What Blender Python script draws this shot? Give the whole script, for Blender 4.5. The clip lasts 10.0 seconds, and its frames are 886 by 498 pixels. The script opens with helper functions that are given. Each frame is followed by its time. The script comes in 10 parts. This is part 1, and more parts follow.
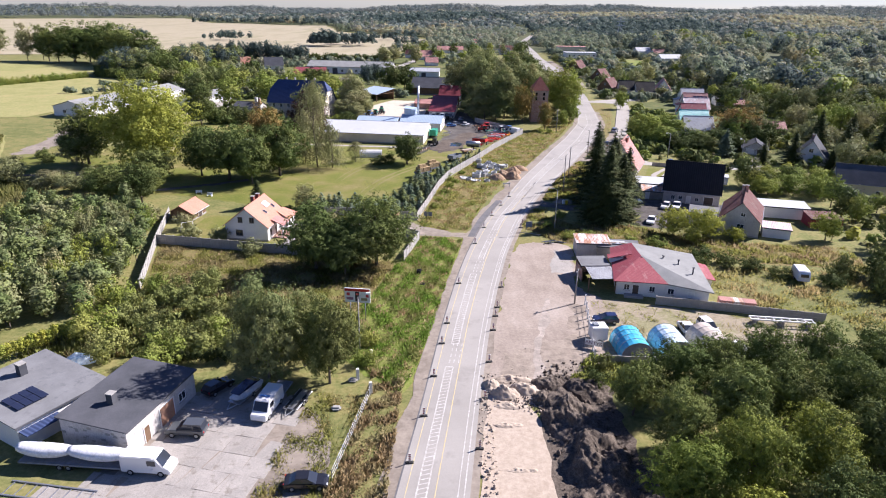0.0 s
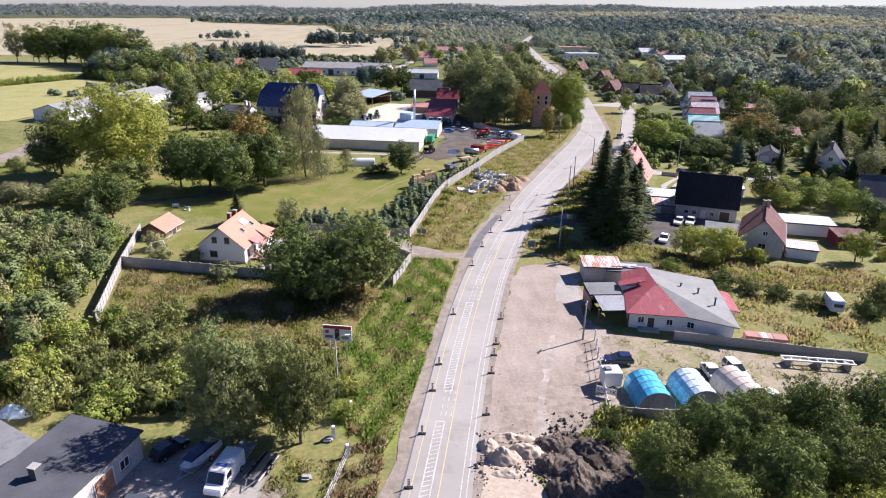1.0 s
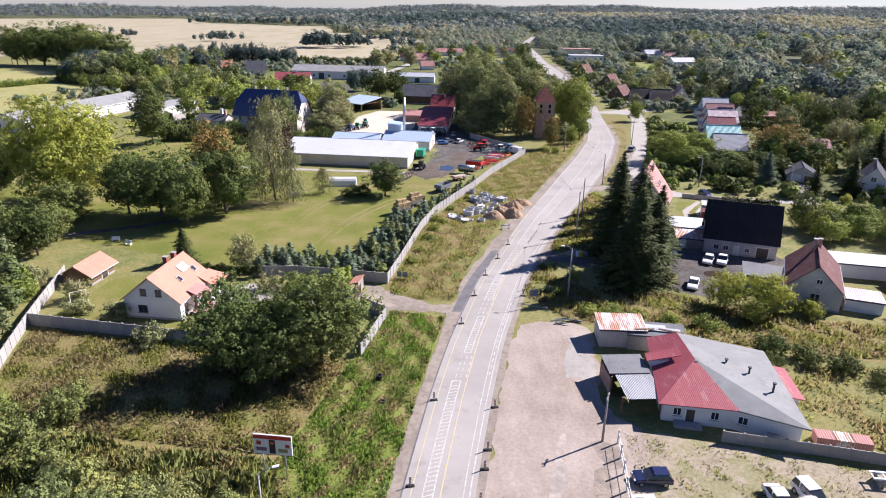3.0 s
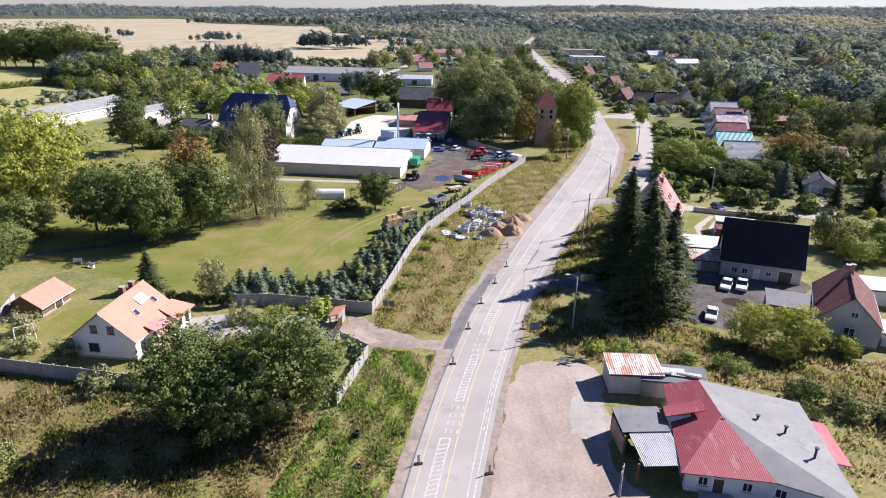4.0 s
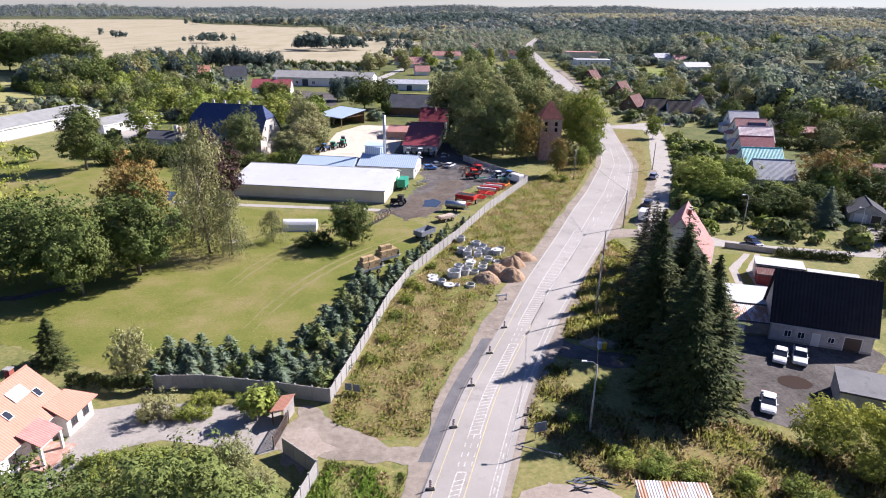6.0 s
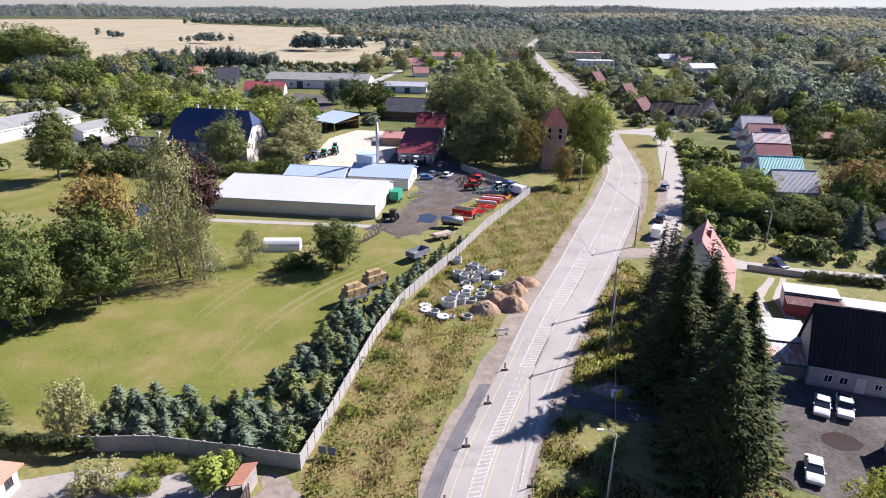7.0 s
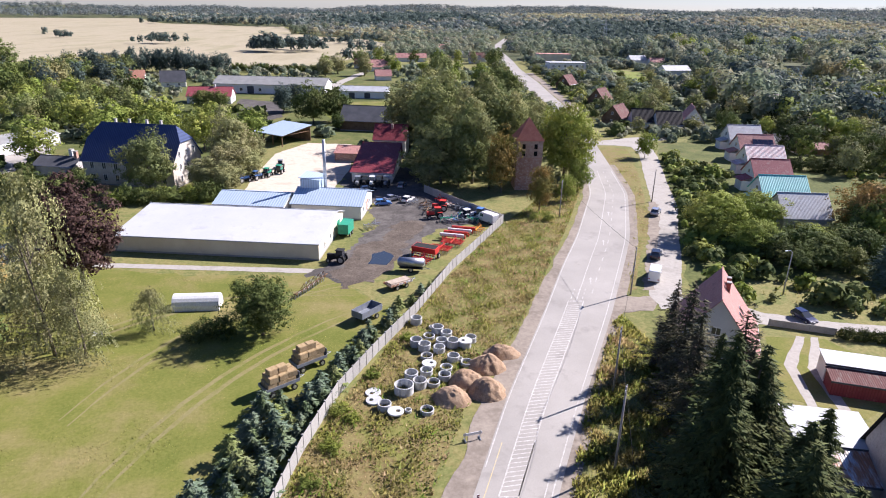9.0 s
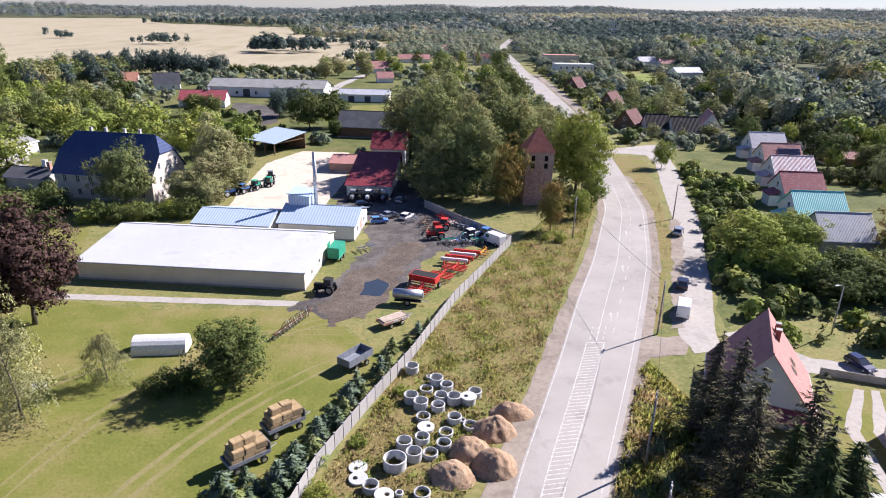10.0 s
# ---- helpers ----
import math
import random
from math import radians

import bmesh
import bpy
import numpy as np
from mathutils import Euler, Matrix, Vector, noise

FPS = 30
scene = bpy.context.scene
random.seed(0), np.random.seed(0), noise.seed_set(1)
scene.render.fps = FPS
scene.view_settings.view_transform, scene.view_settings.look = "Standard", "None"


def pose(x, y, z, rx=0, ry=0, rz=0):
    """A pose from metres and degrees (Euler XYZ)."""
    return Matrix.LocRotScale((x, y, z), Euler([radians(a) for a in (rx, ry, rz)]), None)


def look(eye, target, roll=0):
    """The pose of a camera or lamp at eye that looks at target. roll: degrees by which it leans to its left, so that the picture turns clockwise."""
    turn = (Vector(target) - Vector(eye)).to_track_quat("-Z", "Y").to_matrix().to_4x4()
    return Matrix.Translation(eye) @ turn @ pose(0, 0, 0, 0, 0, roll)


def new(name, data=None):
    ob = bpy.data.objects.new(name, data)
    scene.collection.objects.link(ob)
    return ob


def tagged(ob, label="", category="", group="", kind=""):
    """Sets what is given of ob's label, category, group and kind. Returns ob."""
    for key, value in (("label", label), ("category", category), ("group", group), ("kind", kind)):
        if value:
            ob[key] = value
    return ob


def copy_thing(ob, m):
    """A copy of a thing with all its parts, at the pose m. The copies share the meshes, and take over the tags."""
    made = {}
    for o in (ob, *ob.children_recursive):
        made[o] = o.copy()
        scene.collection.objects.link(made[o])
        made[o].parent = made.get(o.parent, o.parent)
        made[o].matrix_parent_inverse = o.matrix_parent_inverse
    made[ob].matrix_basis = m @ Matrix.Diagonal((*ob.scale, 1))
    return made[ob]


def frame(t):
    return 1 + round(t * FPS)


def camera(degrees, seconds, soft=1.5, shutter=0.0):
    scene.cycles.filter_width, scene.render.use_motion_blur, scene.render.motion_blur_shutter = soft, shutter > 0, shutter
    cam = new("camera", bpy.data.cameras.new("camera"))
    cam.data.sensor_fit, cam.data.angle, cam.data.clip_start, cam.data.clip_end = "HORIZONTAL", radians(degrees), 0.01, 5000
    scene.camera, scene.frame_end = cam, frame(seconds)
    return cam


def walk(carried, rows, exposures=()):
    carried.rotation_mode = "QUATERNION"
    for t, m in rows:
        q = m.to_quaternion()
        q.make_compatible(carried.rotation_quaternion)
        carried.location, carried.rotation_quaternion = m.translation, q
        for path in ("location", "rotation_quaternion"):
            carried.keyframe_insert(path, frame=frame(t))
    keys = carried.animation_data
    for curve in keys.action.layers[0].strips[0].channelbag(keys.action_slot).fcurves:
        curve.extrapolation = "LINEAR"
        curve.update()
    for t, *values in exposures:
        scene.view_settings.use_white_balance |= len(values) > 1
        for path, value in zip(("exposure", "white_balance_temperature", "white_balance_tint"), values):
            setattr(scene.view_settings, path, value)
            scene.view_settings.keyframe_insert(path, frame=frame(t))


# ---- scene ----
cam = camera(69.5, 10.0, 1.05)
METRES, EYE, TILT, LEAN, TURN = 127.5, 47.7, 0.0, 0.0, 0.0
ROWS = [
    (0.0, 0.0, 0.0, 0.0, 0.35, -21.13, -0.9),
    (0.5, 0.0045, 0.0502, -0.0005, 0.38, -21.14, -0.91),
    (1.0, 0.0094, 0.0996, -0.0011, 0.41, -21.14, -0.91),
    (1.5, 0.0146, 0.1486, -0.002, 0.44, -21.13, -0.91),
    (2.0, 0.0198, 0.1972, -0.003, 0.46, -21.12, -0.93),
    (2.5, 0.0254, 0.2454, -0.004, 0.5, -21.11, -0.94),
    (4.0, 0.0424, 0.3881, -0.0051, 0.57, -21.09, -0.93),
    (4.5, 0.0482, 0.4356, -0.0053, 0.6, -21.07, -0.93),
    (5.0, 0.0533, 0.484, -0.0058, 0.62, -21.05, -0.94),
    (5.5, 0.058, 0.5332, -0.0061, 0.66, -21.03, -0.96),
    (7.0, 0.0705, 0.6811, -0.0075, 0.81, -21.05, -0.96),
    (7.5, 0.0746, 0.7311, -0.0081, 0.85, -21.06, -0.98),
    (8.0, 0.0785, 0.7815, -0.0093, 0.89, -21.04, -1.0),
    (8.1, 0.0793, 0.7916, -0.0094, 0.87, -21.04, -1.0),
    (8.2, 0.0801, 0.8018, -0.0095, 0.3, -21.03, -1.03),
    (8.3, 0.081, 0.812, -0.0096, -1.66, -21.02, -1.13),
    (8.4, 0.0818, 0.8222, -0.0097, -2.0, -21.01, -1.15),
    (8.5, 0.0826, 0.8324, -0.0098, -2.04, -21.01, -1.15),
    (9.0, 0.0862, 0.8834, -0.0104, -2.01, -21.02, -1.18),
    (9.5, 0.0904, 0.9353, -0.0108, -1.96, -21.04, -1.2),
    (10.0, 0.0943, 0.9953, -0.0119, -1.61, -21.02, -1.18),
]
walk(cam, [(t, pose(0, 0, EYE, TILT, LEAN, TURN) @ pose(METRES * x, METRES * y, METRES * z, 90 + pitch, roll, yaw)) for t, x, y, z, yaw, pitch, roll in ROWS], ((0.0, 1.02, 6250, 21), (10.0, 1.02, 6250, 21)))

# ---- sky and sun ----
SUN_AZ, SUN_EL = 61.3, 37.0
world = bpy.data.worlds.new("sky")
scene.world = world
world.use_nodes = True
wn = world.node_tree.nodes
sky = wn.new("ShaderNodeTexSky")
sky.sky_type, sky.sun_disc = "NISHITA", False
sky.sun_elevation, sky.sun_rotation = radians(SUN_EL), radians(SUN_AZ)
sky.altitude, sky.air_density, sky.dust_density, sky.ozone_density = 0, 1.0, 0.0, 3.0
tint = wn.new("ShaderNodeMix")
tint.data_type, tint.blend_type = "RGBA", "MULTIPLY"
tint.inputs[0].default_value, tint.inputs[7].default_value = 1.0, (0.84, 0.95, 1.30, 1)
world.node_tree.links.new(sky.outputs[0], tint.inputs[6])
world.node_tree.links.new(tint.outputs[2], wn["Background"].inputs[0])
wn["Background"].inputs[1].default_value = 0.046
sun = new("sun", bpy.data.lights.new("sun", "SUN"))
sun.data.energy, sun.data.angle, sun.data.color = 5.7, radians(0.6), (1.0, 0.955, 0.90)
sun_from = Vector((math.sin(radians(SUN_AZ)) * math.cos(radians(SUN_EL)), math.cos(radians(SUN_AZ)) * math.cos(radians(SUN_EL)), math.sin(radians(SUN_EL))))
sun.matrix_world = look(sun_from * 300, (0, 0, 0))


# ---- materials ----
def ramp(nt, fac, stops):
    n = nt.nodes.new("ShaderNodeValToRGB")
    while len(n.color_ramp.elements) < len(stops):
        n.color_ramp.elements.new(0.5)
    for e, (p, c) in zip(n.color_ramp.elements, stops):
        e.position, e.color = p, (*c, 1)
    nt.links.new(fac, n.inputs[0])
    return n.outputs[0]


def noise_tex(nt, vec, scale, detail=4.0, rough=0.6):
    n = nt.nodes.new("ShaderNodeTexNoise")
    n.inputs["Scale"].default_value, n.inputs["Detail"].default_value, n.inputs["Roughness"].default_value = scale, detail, rough
    nt.links.new(vec, n.inputs["Vector"])
    return n.outputs["Fac"]


def blend(nt, fac, a, b, how="MIX"):
    n = nt.nodes.new("ShaderNodeMix")
    n.data_type, n.blend_type = "RGBA", how
    for sock, v in ((n.inputs[0], fac), (n.inputs[6], a), (n.inputs[7], b)):
        if isinstance(v, (int, float)):
            sock.default_value = v
        elif isinstance(v, tuple):
            sock.default_value = (*v, 1)
        else:
            nt.links.new(v, sock)
    return n.outputs[2]


def maths(nt, op, a, b=0.5):
    n = nt.nodes.new("ShaderNodeMath")
    n.operation = op
    for sock, v in zip(n.inputs, (a, b)):
        if isinstance(v, (int, float)):
            sock.default_value = v
        else:
            nt.links.new(v, sock)
    return n.outputs[0]


def start(name, world_space=False):
    m = bpy.data.materials.new(name)
    m.use_nodes = True
    nt = m.node_tree
    if world_space:
        vec = nt.nodes.new("ShaderNodeNewGeometry").outputs["Position"]
    else:
        vec = nt.nodes.new("ShaderNodeTexCoord").outputs["Object"]
    return m, nt, nt.nodes["Principled BSDF"], vec


def bumped(nt, bsdf, height, strength, distance):
    b = nt.nodes.new("ShaderNodeBump")
    b.inputs["Strength"].default_value, b.inputs["Distance"].default_value = strength, distance
    nt.links.new(height, b.inputs["Height"])
    nt.links.new(b.outputs[0], bsdf.inputs["Normal"])


def surface(name, c1, c2, big=0.4, fine=8.0, rough=0.8, metal=0.0, bump=0.3, vary=0.0, stain=None, stain_at=0.62, world_space=False, gloss=0.3, grain=0.25):
    """A worn surface: two tones at a large scale, grain at a fine one, and stains with a shape of their own."""
    m, nt, bsdf, vec = start(name, world_space)
    col = ramp(nt, noise_tex(nt, vec, big, 5), [(0.32, c1), (0.68, c2)])
    g = noise_tex(nt, vec, fine, 3)
    dark = ramp(nt, g, [(0.25, (1 - grain,) * 3), (0.75, (1 + grain * 0.4,) * 3)])
    col = blend(nt, 1.0, col, dark, "MULTIPLY")
    if stain:
        f = ramp(nt, noise_tex(nt, vec, big * 2.3, 6, 0.7), [(stain_at - 0.05, (0, 0, 0)), (stain_at + 0.08, (1, 1, 1))])
        col = blend(nt, f, col, stain)
    if vary:
        info = nt.nodes.new("ShaderNodeObjectInfo")
        f = maths(nt, "ADD", maths(nt, "MULTIPLY", info.outputs["Random"], 2 * vary), 1 - vary)
        cc = nt.nodes.new("ShaderNodeCombineColor")
        for i in range(3):
            nt.links.new(f, cc.inputs[i])
        col = blend(nt, 1.0, col, cc.outputs[0], "MULTIPLY")
    nt.links.new(col, bsdf.inputs["Base Color"])
    bsdf.inputs["Roughness"].default_value, bsdf.inputs["Metallic"].default_value = rough, metal
    bsdf.inputs["Specular IOR Level"].default_value = gloss
    if bump:
        bumped(nt, bsdf, g, bump, 0.03)
    return m


def ribbed(name, c1, c2, pitch=0.25, axis=0, rough=0.5, metal=0.0, stain=None, stain_at=0.6, depth=0.6, gloss=0.4, cross=0.0):
    """Sheet metal or tiles: ribs across one axis of the object, darker in the grooves, with weather stains."""
    m, nt, bsdf, vec = start(name)
    col = ramp(nt, noise_tex(nt, vec, 0.5, 5), [(0.3, c1), (0.7, c2)])
    col = blend(nt, 0.5, col, ramp(nt, noise_tex(nt, vec, 5.0, 4), [(0.3, c1), (0.7, c2)]))
    if stain:
        st = nt.nodes.new("ShaderNodeMapping")
        st.inputs["Scale"].default_value = (1.2, 0.25, 1) if axis == 0 else (0.25, 1.2, 1)
        nt.links.new(vec, st.inputs[0])
        f = ramp(nt, noise_tex(nt, st.outputs[0], 1.0, 6, 0.7), [(stain_at - 0.06, (0, 0, 0)), (stain_at + 0.06, (1, 1, 1))])
        col = blend(nt, f, col, stain)
    sep = nt.nodes.new("ShaderNodeSeparateXYZ")
    nt.links.new(vec, sep.inputs[0])
    wave = maths(nt, "SINE", maths(nt, "MULTIPLY", sep.outputs[axis], 2 * math.pi / pitch))
    h = wave
    if cross:
        w2 = maths(nt, "FRACT", maths(nt, "MULTIPLY", sep.outputs[1 - axis], 1 / cross))
        h = maths(nt, "ADD", maths(nt, "MULTIPLY", wave, 0.5), w2)
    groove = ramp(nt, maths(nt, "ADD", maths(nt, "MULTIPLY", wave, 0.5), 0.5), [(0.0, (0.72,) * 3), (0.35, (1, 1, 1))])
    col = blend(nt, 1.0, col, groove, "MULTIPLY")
    nt.links.new(col, bsdf.inputs["Base Color"])
    bsdf.inputs["Roughness"].default_value, bsdf.inputs["Metallic"].default_value = rough, metal
    bsdf.inputs["Specular IOR Level"].default_value = gloss
    bumped(nt, bsdf, h, depth, 0.04)
    return m


def leaves(name, c1, c2, c3=None, patch=0.12, glow=0.19, vary=0.18):
    """Foliage: each leaf clump its own tone, larger patches of a second tone, light shining through."""
    m, nt, bsdf, vec = start(name, True)
    geo = nt.nodes.new("ShaderNodeNewGeometry")
    isl = geo.outputs["Random Per Island"]
    col = ramp(nt, isl, [(0.0, c1), (1.0, c2)])
    if c3:
        f = ramp(nt, noise_tex(nt, vec, patch, 3), [(0.45, (0, 0, 0)), (0.65, (1, 1, 1))])
        col = blend(nt, f, col, c3)
    info = nt.nodes.new("ShaderNodeObjectInfo")
    hsv = nt.nodes.new("ShaderNodeHueSaturation")
    nt.links.new(maths(nt, "ADD", maths(nt, "MULTIPLY", info.outputs["Random"], 2 * vary), 1 - vary), hsv.inputs["Value"])
    nt.links.new(maths(nt, "ADD", maths(nt, "MULTIPLY", info.outputs["Random"], -0.03), 0.515), hsv.inputs["Hue"])
    nt.links.new(col, hsv.inputs["Color"])
    nt.links.new(hsv.outputs[0], bsdf.inputs["Base Color"])
    bsdf.inputs["Roughness"].default_value, bsdf.inputs["Specular IOR Level"].default_value = 0.7, 0.06
    tr = nt.nodes.new("ShaderNodeBsdfTranslucent")
    nt.links.new(hsv.outputs[0], tr.inputs[0])
    mx = nt.nodes.new("ShaderNodeMixShader")
    mx.inputs[0].default_value = glow
    nt.links.new(bsdf.outputs[0], mx.inputs[1])
    nt.links.new(tr.outputs[0], mx.inputs[2])
    nt.links.new(mx.outputs[0], nt.nodes["Material Output"].inputs["Surface"])
    return m


def earth(name, stops, big=0.05, mid=0.4, fine=3.0, stops2=None, amount=0.5, bump=0.4, rough=0.95, streak=None, speck=0.16):
    """Ground cover in world metres: patches at three scales."""
    m, nt, bsdf, vec = start(name, True)
    v = vec
    if streak:
        mp = nt.nodes.new("ShaderNodeMapping")
        mp.inputs["Rotation"].default_value = (0, 0, radians(streak[0]))
        mp.inputs["Scale"].default_value = (1, streak[1], 1)
        nt.links.new(vec, mp.inputs[0])
        v = mp.outputs[0]
    f = maths(nt, "ADD", maths(nt, "MULTIPLY", noise_tex(nt, vec, big, 5), 0.5), maths(nt, "MULTIPLY", noise_tex(nt, v, mid, 6, 0.65), 0.5))
    f = maths(nt, "ADD", maths(nt, "MULTIPLY", f, 1.7), -0.35)
    col = ramp(nt, f, stops)
    g = noise_tex(nt, vec, fine, 5, 0.7)
    if stops2:
        col = blend(nt, amount, col, ramp(nt, g, stops2))
    dark = ramp(nt, g, [(0.3, (1 - speck,) * 3), (0.65, (1 + 0.3 * speck,) * 3)])
    col = blend(nt, 1.0, col, dark, "MULTIPLY")
    nt.links.new(col, bsdf.inputs["Base Color"])
    bsdf.inputs["Roughness"].default_value, bsdf.inputs["Specular IOR Level"].default_value = rough, 0.15
    bumped(nt, bsdf, g, bump, 0.08)
    return m


def plain(name, c, rough=0.5, metal=0.0, gloss=0.5, coat=0.0):
    m = bpy.data.materials.new(name)
    m.use_nodes = True
    b = m.node_tree.nodes["Principled BSDF"]
    b.inputs["Base Color"].default_value, b.inputs["Roughness"].default_value, b.inputs["Metallic"].default_value = (*c, 1), rough, metal
    b.inputs["Specular IOR Level"].default_value, b.inputs["Coat Weight"].default_value = gloss, coat
    return m


M_MEADOW = earth("meadow", [(0.34, (0.096, 0.117, 0.034)), (0.46, (0.163, 0.168, 0.057)), (0.54, (0.241, 0.203, 0.081)), (0.64, (0.130, 0.152, 0.043))], 0.035, 0.25, 1.6, [(0.3, (0.087, 0.112, 0.028)), (0.7, (0.270, 0.243, 0.104))], 0.45)
M_LUSH = earth("lush verge", [(0.36, (0.114, 0.171, 0.025)), (0.5, (0.180, 0.225, 0.045)), (0.64, (0.247, 0.207, 0.090))], 0.06, 0.5, 2.4, [(0.3, (0.095, 0.144, 0.020)), (0.7, (0.247, 0.243, 0.080))], 0.4)
M_DRY = earth("dry weeds", [(0.36, (0.124, 0.147, 0.034)), (0.46, (0.213, 0.186, 0.067)), (0.54, (0.186, 0.130, 0.060)), (0.62, (0.152, 0.182, 0.034))], 0.08, 0.45, 2.2, [(0.3, (0.107, 0.087, 0.025)), (0.7, (0.284, 0.234, 0.109))], 0.45)
M_LAWN = earth("mown lawn", [(0.28, (0.098, 0.128, 0.020)), (0.46, (0.145, 0.158, 0.034)), (0.60, (0.196, 0.178, 0.062)), (0.76, (0.262, 0.212, 0.100))], 0.030, 0.12, 2.5, [(0.3, (0.105, 0.125, 0.020)), (0.7, (0.215, 0.190, 0.066))], 0.28, 0.4)
M_FIELD = earth("ripe field", [(0.34, (0.293, 0.260, 0.167)), (0.46, (0.349, 0.307, 0.205)), (0.54, (0.377, 0.326, 0.228)), (0.66, (0.270, 0.249, 0.144))], 0.006, 0.03, 0.4, [(0.3, (0.279, 0.249, 0.156)), (0.7, (0.358, 0.316, 0.214))], 0.3, 0.3, streak=(12, 0.12))
M_CORN = earth("green field", [(0.34, (0.22, 0.23, 0.08)), (0.5, (0.30, 0.29, 0.12)), (0.66, (0.36, 0.30, 0.14))], 0.012, 0.12, 0.9, [(0.3, (0.20, 0.20, 0.06)), (0.7, (0.34, 0.31, 0.14))], 0.4, 0.5)
M_ASPHALT = surface("worn asphalt", (0.271, 0.256, 0.230), (0.348, 0.329, 0.298), 0.08, 9, 0.85, bump=0.15, stain=(0.234, 0.219, 0.198), stain_at=0.60, world_space=True, grain=0.12)
M_TARMAC = surface("fresh tarmac", (0.10, 0.10, 0.105), (0.16, 0.155, 0.155), 0.3, 8, 0.9, bump=0.2, world_space=True)
M_WHITE = surface("road paint", (0.468, 0.459, 0.432), (0.594, 0.585, 0.558), 1.2, 14, 0.7, bump=0.0, stain=(0.360, 0.338, 0.306), stain_at=0.47, world_space=True)
M_YELLOW = surface("yellow road paint", (0.522, 0.414, 0.198), (0.594, 0.486, 0.270), 1.2, 14, 0.7, bump=0.0, stain=(0.360, 0.333, 0.288), stain_at=0.54, world_space=True)
M_SHOULDER = earth("gravel shoulder", [(0.36, (0.185, 0.156, 0.126)), (0.5, (0.251, 0.214, 0.174)), (0.64, (0.296, 0.255, 0.207))], 0.15, 0.7, 1.5, [(0.35, (0.193, 0.163, 0.133)), (0.65, (0.296, 0.259, 0.214))], 0.3, 0.15, speck=0.1)
M_LOT = earth("packed pale dirt", [(0.30, (0.202, 0.163, 0.131)), (0.5, (0.301, 0.251, 0.206)), (0.70, (0.383, 0.331, 0.280))], 0.09, 0.32, 2.2, [(0.35, (0.245, 0.205, 0.170)), (0.65, (0.365, 0.311, 0.262))], 0.35, 0.08, streak=(-8, 0.35), speck=0.1)
M_SAND = earth("dug sand", [(0.35, (0.356, 0.288, 0.222)), (0.5, (0.439, 0.366, 0.292)), (0.65, (0.378, 0.314, 0.244))], 0.15, 0.8, 1.8, [(0.3, (0.318, 0.258, 0.196)), (0.7, (0.454, 0.381, 0.307))], 0.4, 0.4, speck=0.12)
M_MUD = earth("dark mud", [(0.35, (0.060, 0.047, 0.038)), (0.5, (0.110, 0.088, 0.070)), (0.66, (0.180, 0.148, 0.118))], 0.2, 0.9, 3.5, [(0.3, (0.045, 0.037, 0.030)), (0.7, (0.190, 0.158, 0.128))], 0.5, 1.0, speck=0.3)
M_MOUND = earth("heaped soil", [(0.35, (0.243, 0.162, 0.099)), (0.5, (0.342, 0.234, 0.153)), (0.66, (0.405, 0.297, 0.198))], 0.3, 1.2, 6, [(0.3, (0.216, 0.144, 0.090)), (0.7, (0.414, 0.297, 0.198))], 0.4, 1.0)
M_YARD = earth("dark farmyard", [(0.34, (0.050, 0.045, 0.042)), (0.5, (0.092, 0.084, 0.078)), (0.64, (0.148, 0.136, 0.124))], 0.09, 0.5, 2.2, [(0.3, (0.044, 0.040, 0.037)), (0.7, (0.152, 0.140, 0.128))], 0.4, 0.5)
M_TRACK = earth("pale track", [(0.36, (0.295, 0.275, 0.242)), (0.5, (0.369, 0.348, 0.312)), (0.64, (0.328, 0.307, 0.271))], 0.1, 0.5, 1.5, [(0.35, (0.279, 0.258, 0.226)), (0.65, (0.377, 0.357, 0.320))], 0.3, 0.1, speck=0.08)
M_SLAB = surface("concrete slab", (0.275, 0.258, 0.232), (0.361, 0.334, 0.299), 0.35, 7, 0.9, bump=0.25, vary=0.08, stain=(0.195, 0.174, 0.146), stain_at=0.6, world_space=True)
M_FOREST = earth("forest floor", [(0.35, (0.055, 0.068, 0.030)), (0.5, (0.080, 0.092, 0.042)), (0.65, (0.105, 0.105, 0.052))], 0.01, 0.1, 0.8)
M_PUDDLE = plain("muddy puddle water", (0.055, 0.040, 0.032), 0.14, 0, 0.35)
M_WATER = plain("still water", (0.03, 0.04, 0.05), 0.03, 0, 0.6)
M_CONCRETE = surface("precast concrete", (0.302, 0.294, 0.273), (0.395, 0.382, 0.357), 0.6, 9, 0.9, bump=0.3, vary=0.08, stain=(0.218, 0.206, 0.185), stain_at=0.62)
M_RING = surface("ring concrete", (0.430, 0.439, 0.439), (0.568, 0.576, 0.568), 1.0, 9, 0.85, bump=0.3, vary=0.1, stain=(0.310, 0.301, 0.284), stain_at=0.62)
M_STUCCO = surface("white stucco", (0.648, 0.639, 0.612), (0.738, 0.729, 0.702), 0.4, 14, 0.9, bump=0.2, grain=0.1, stain=(0.540, 0.522, 0.486), stain_at=0.66)
M_GREYSTUCCO = surface("grey old render", (0.44, 0.42, 0.40), (0.58, 0.55, 0.52), 0.5, 6, 0.9, bump=0.4, stain=(0.36, 0.33, 0.30), stain_at=0.58)
M_OLDPLASTER = surface("old stained plaster", (0.55, 0.50, 0.43), (0.68, 0.62, 0.54), 0.35, 7, 0.9, bump=0.3, stain=(0.44, 0.36, 0.30), stain_at=0.58)
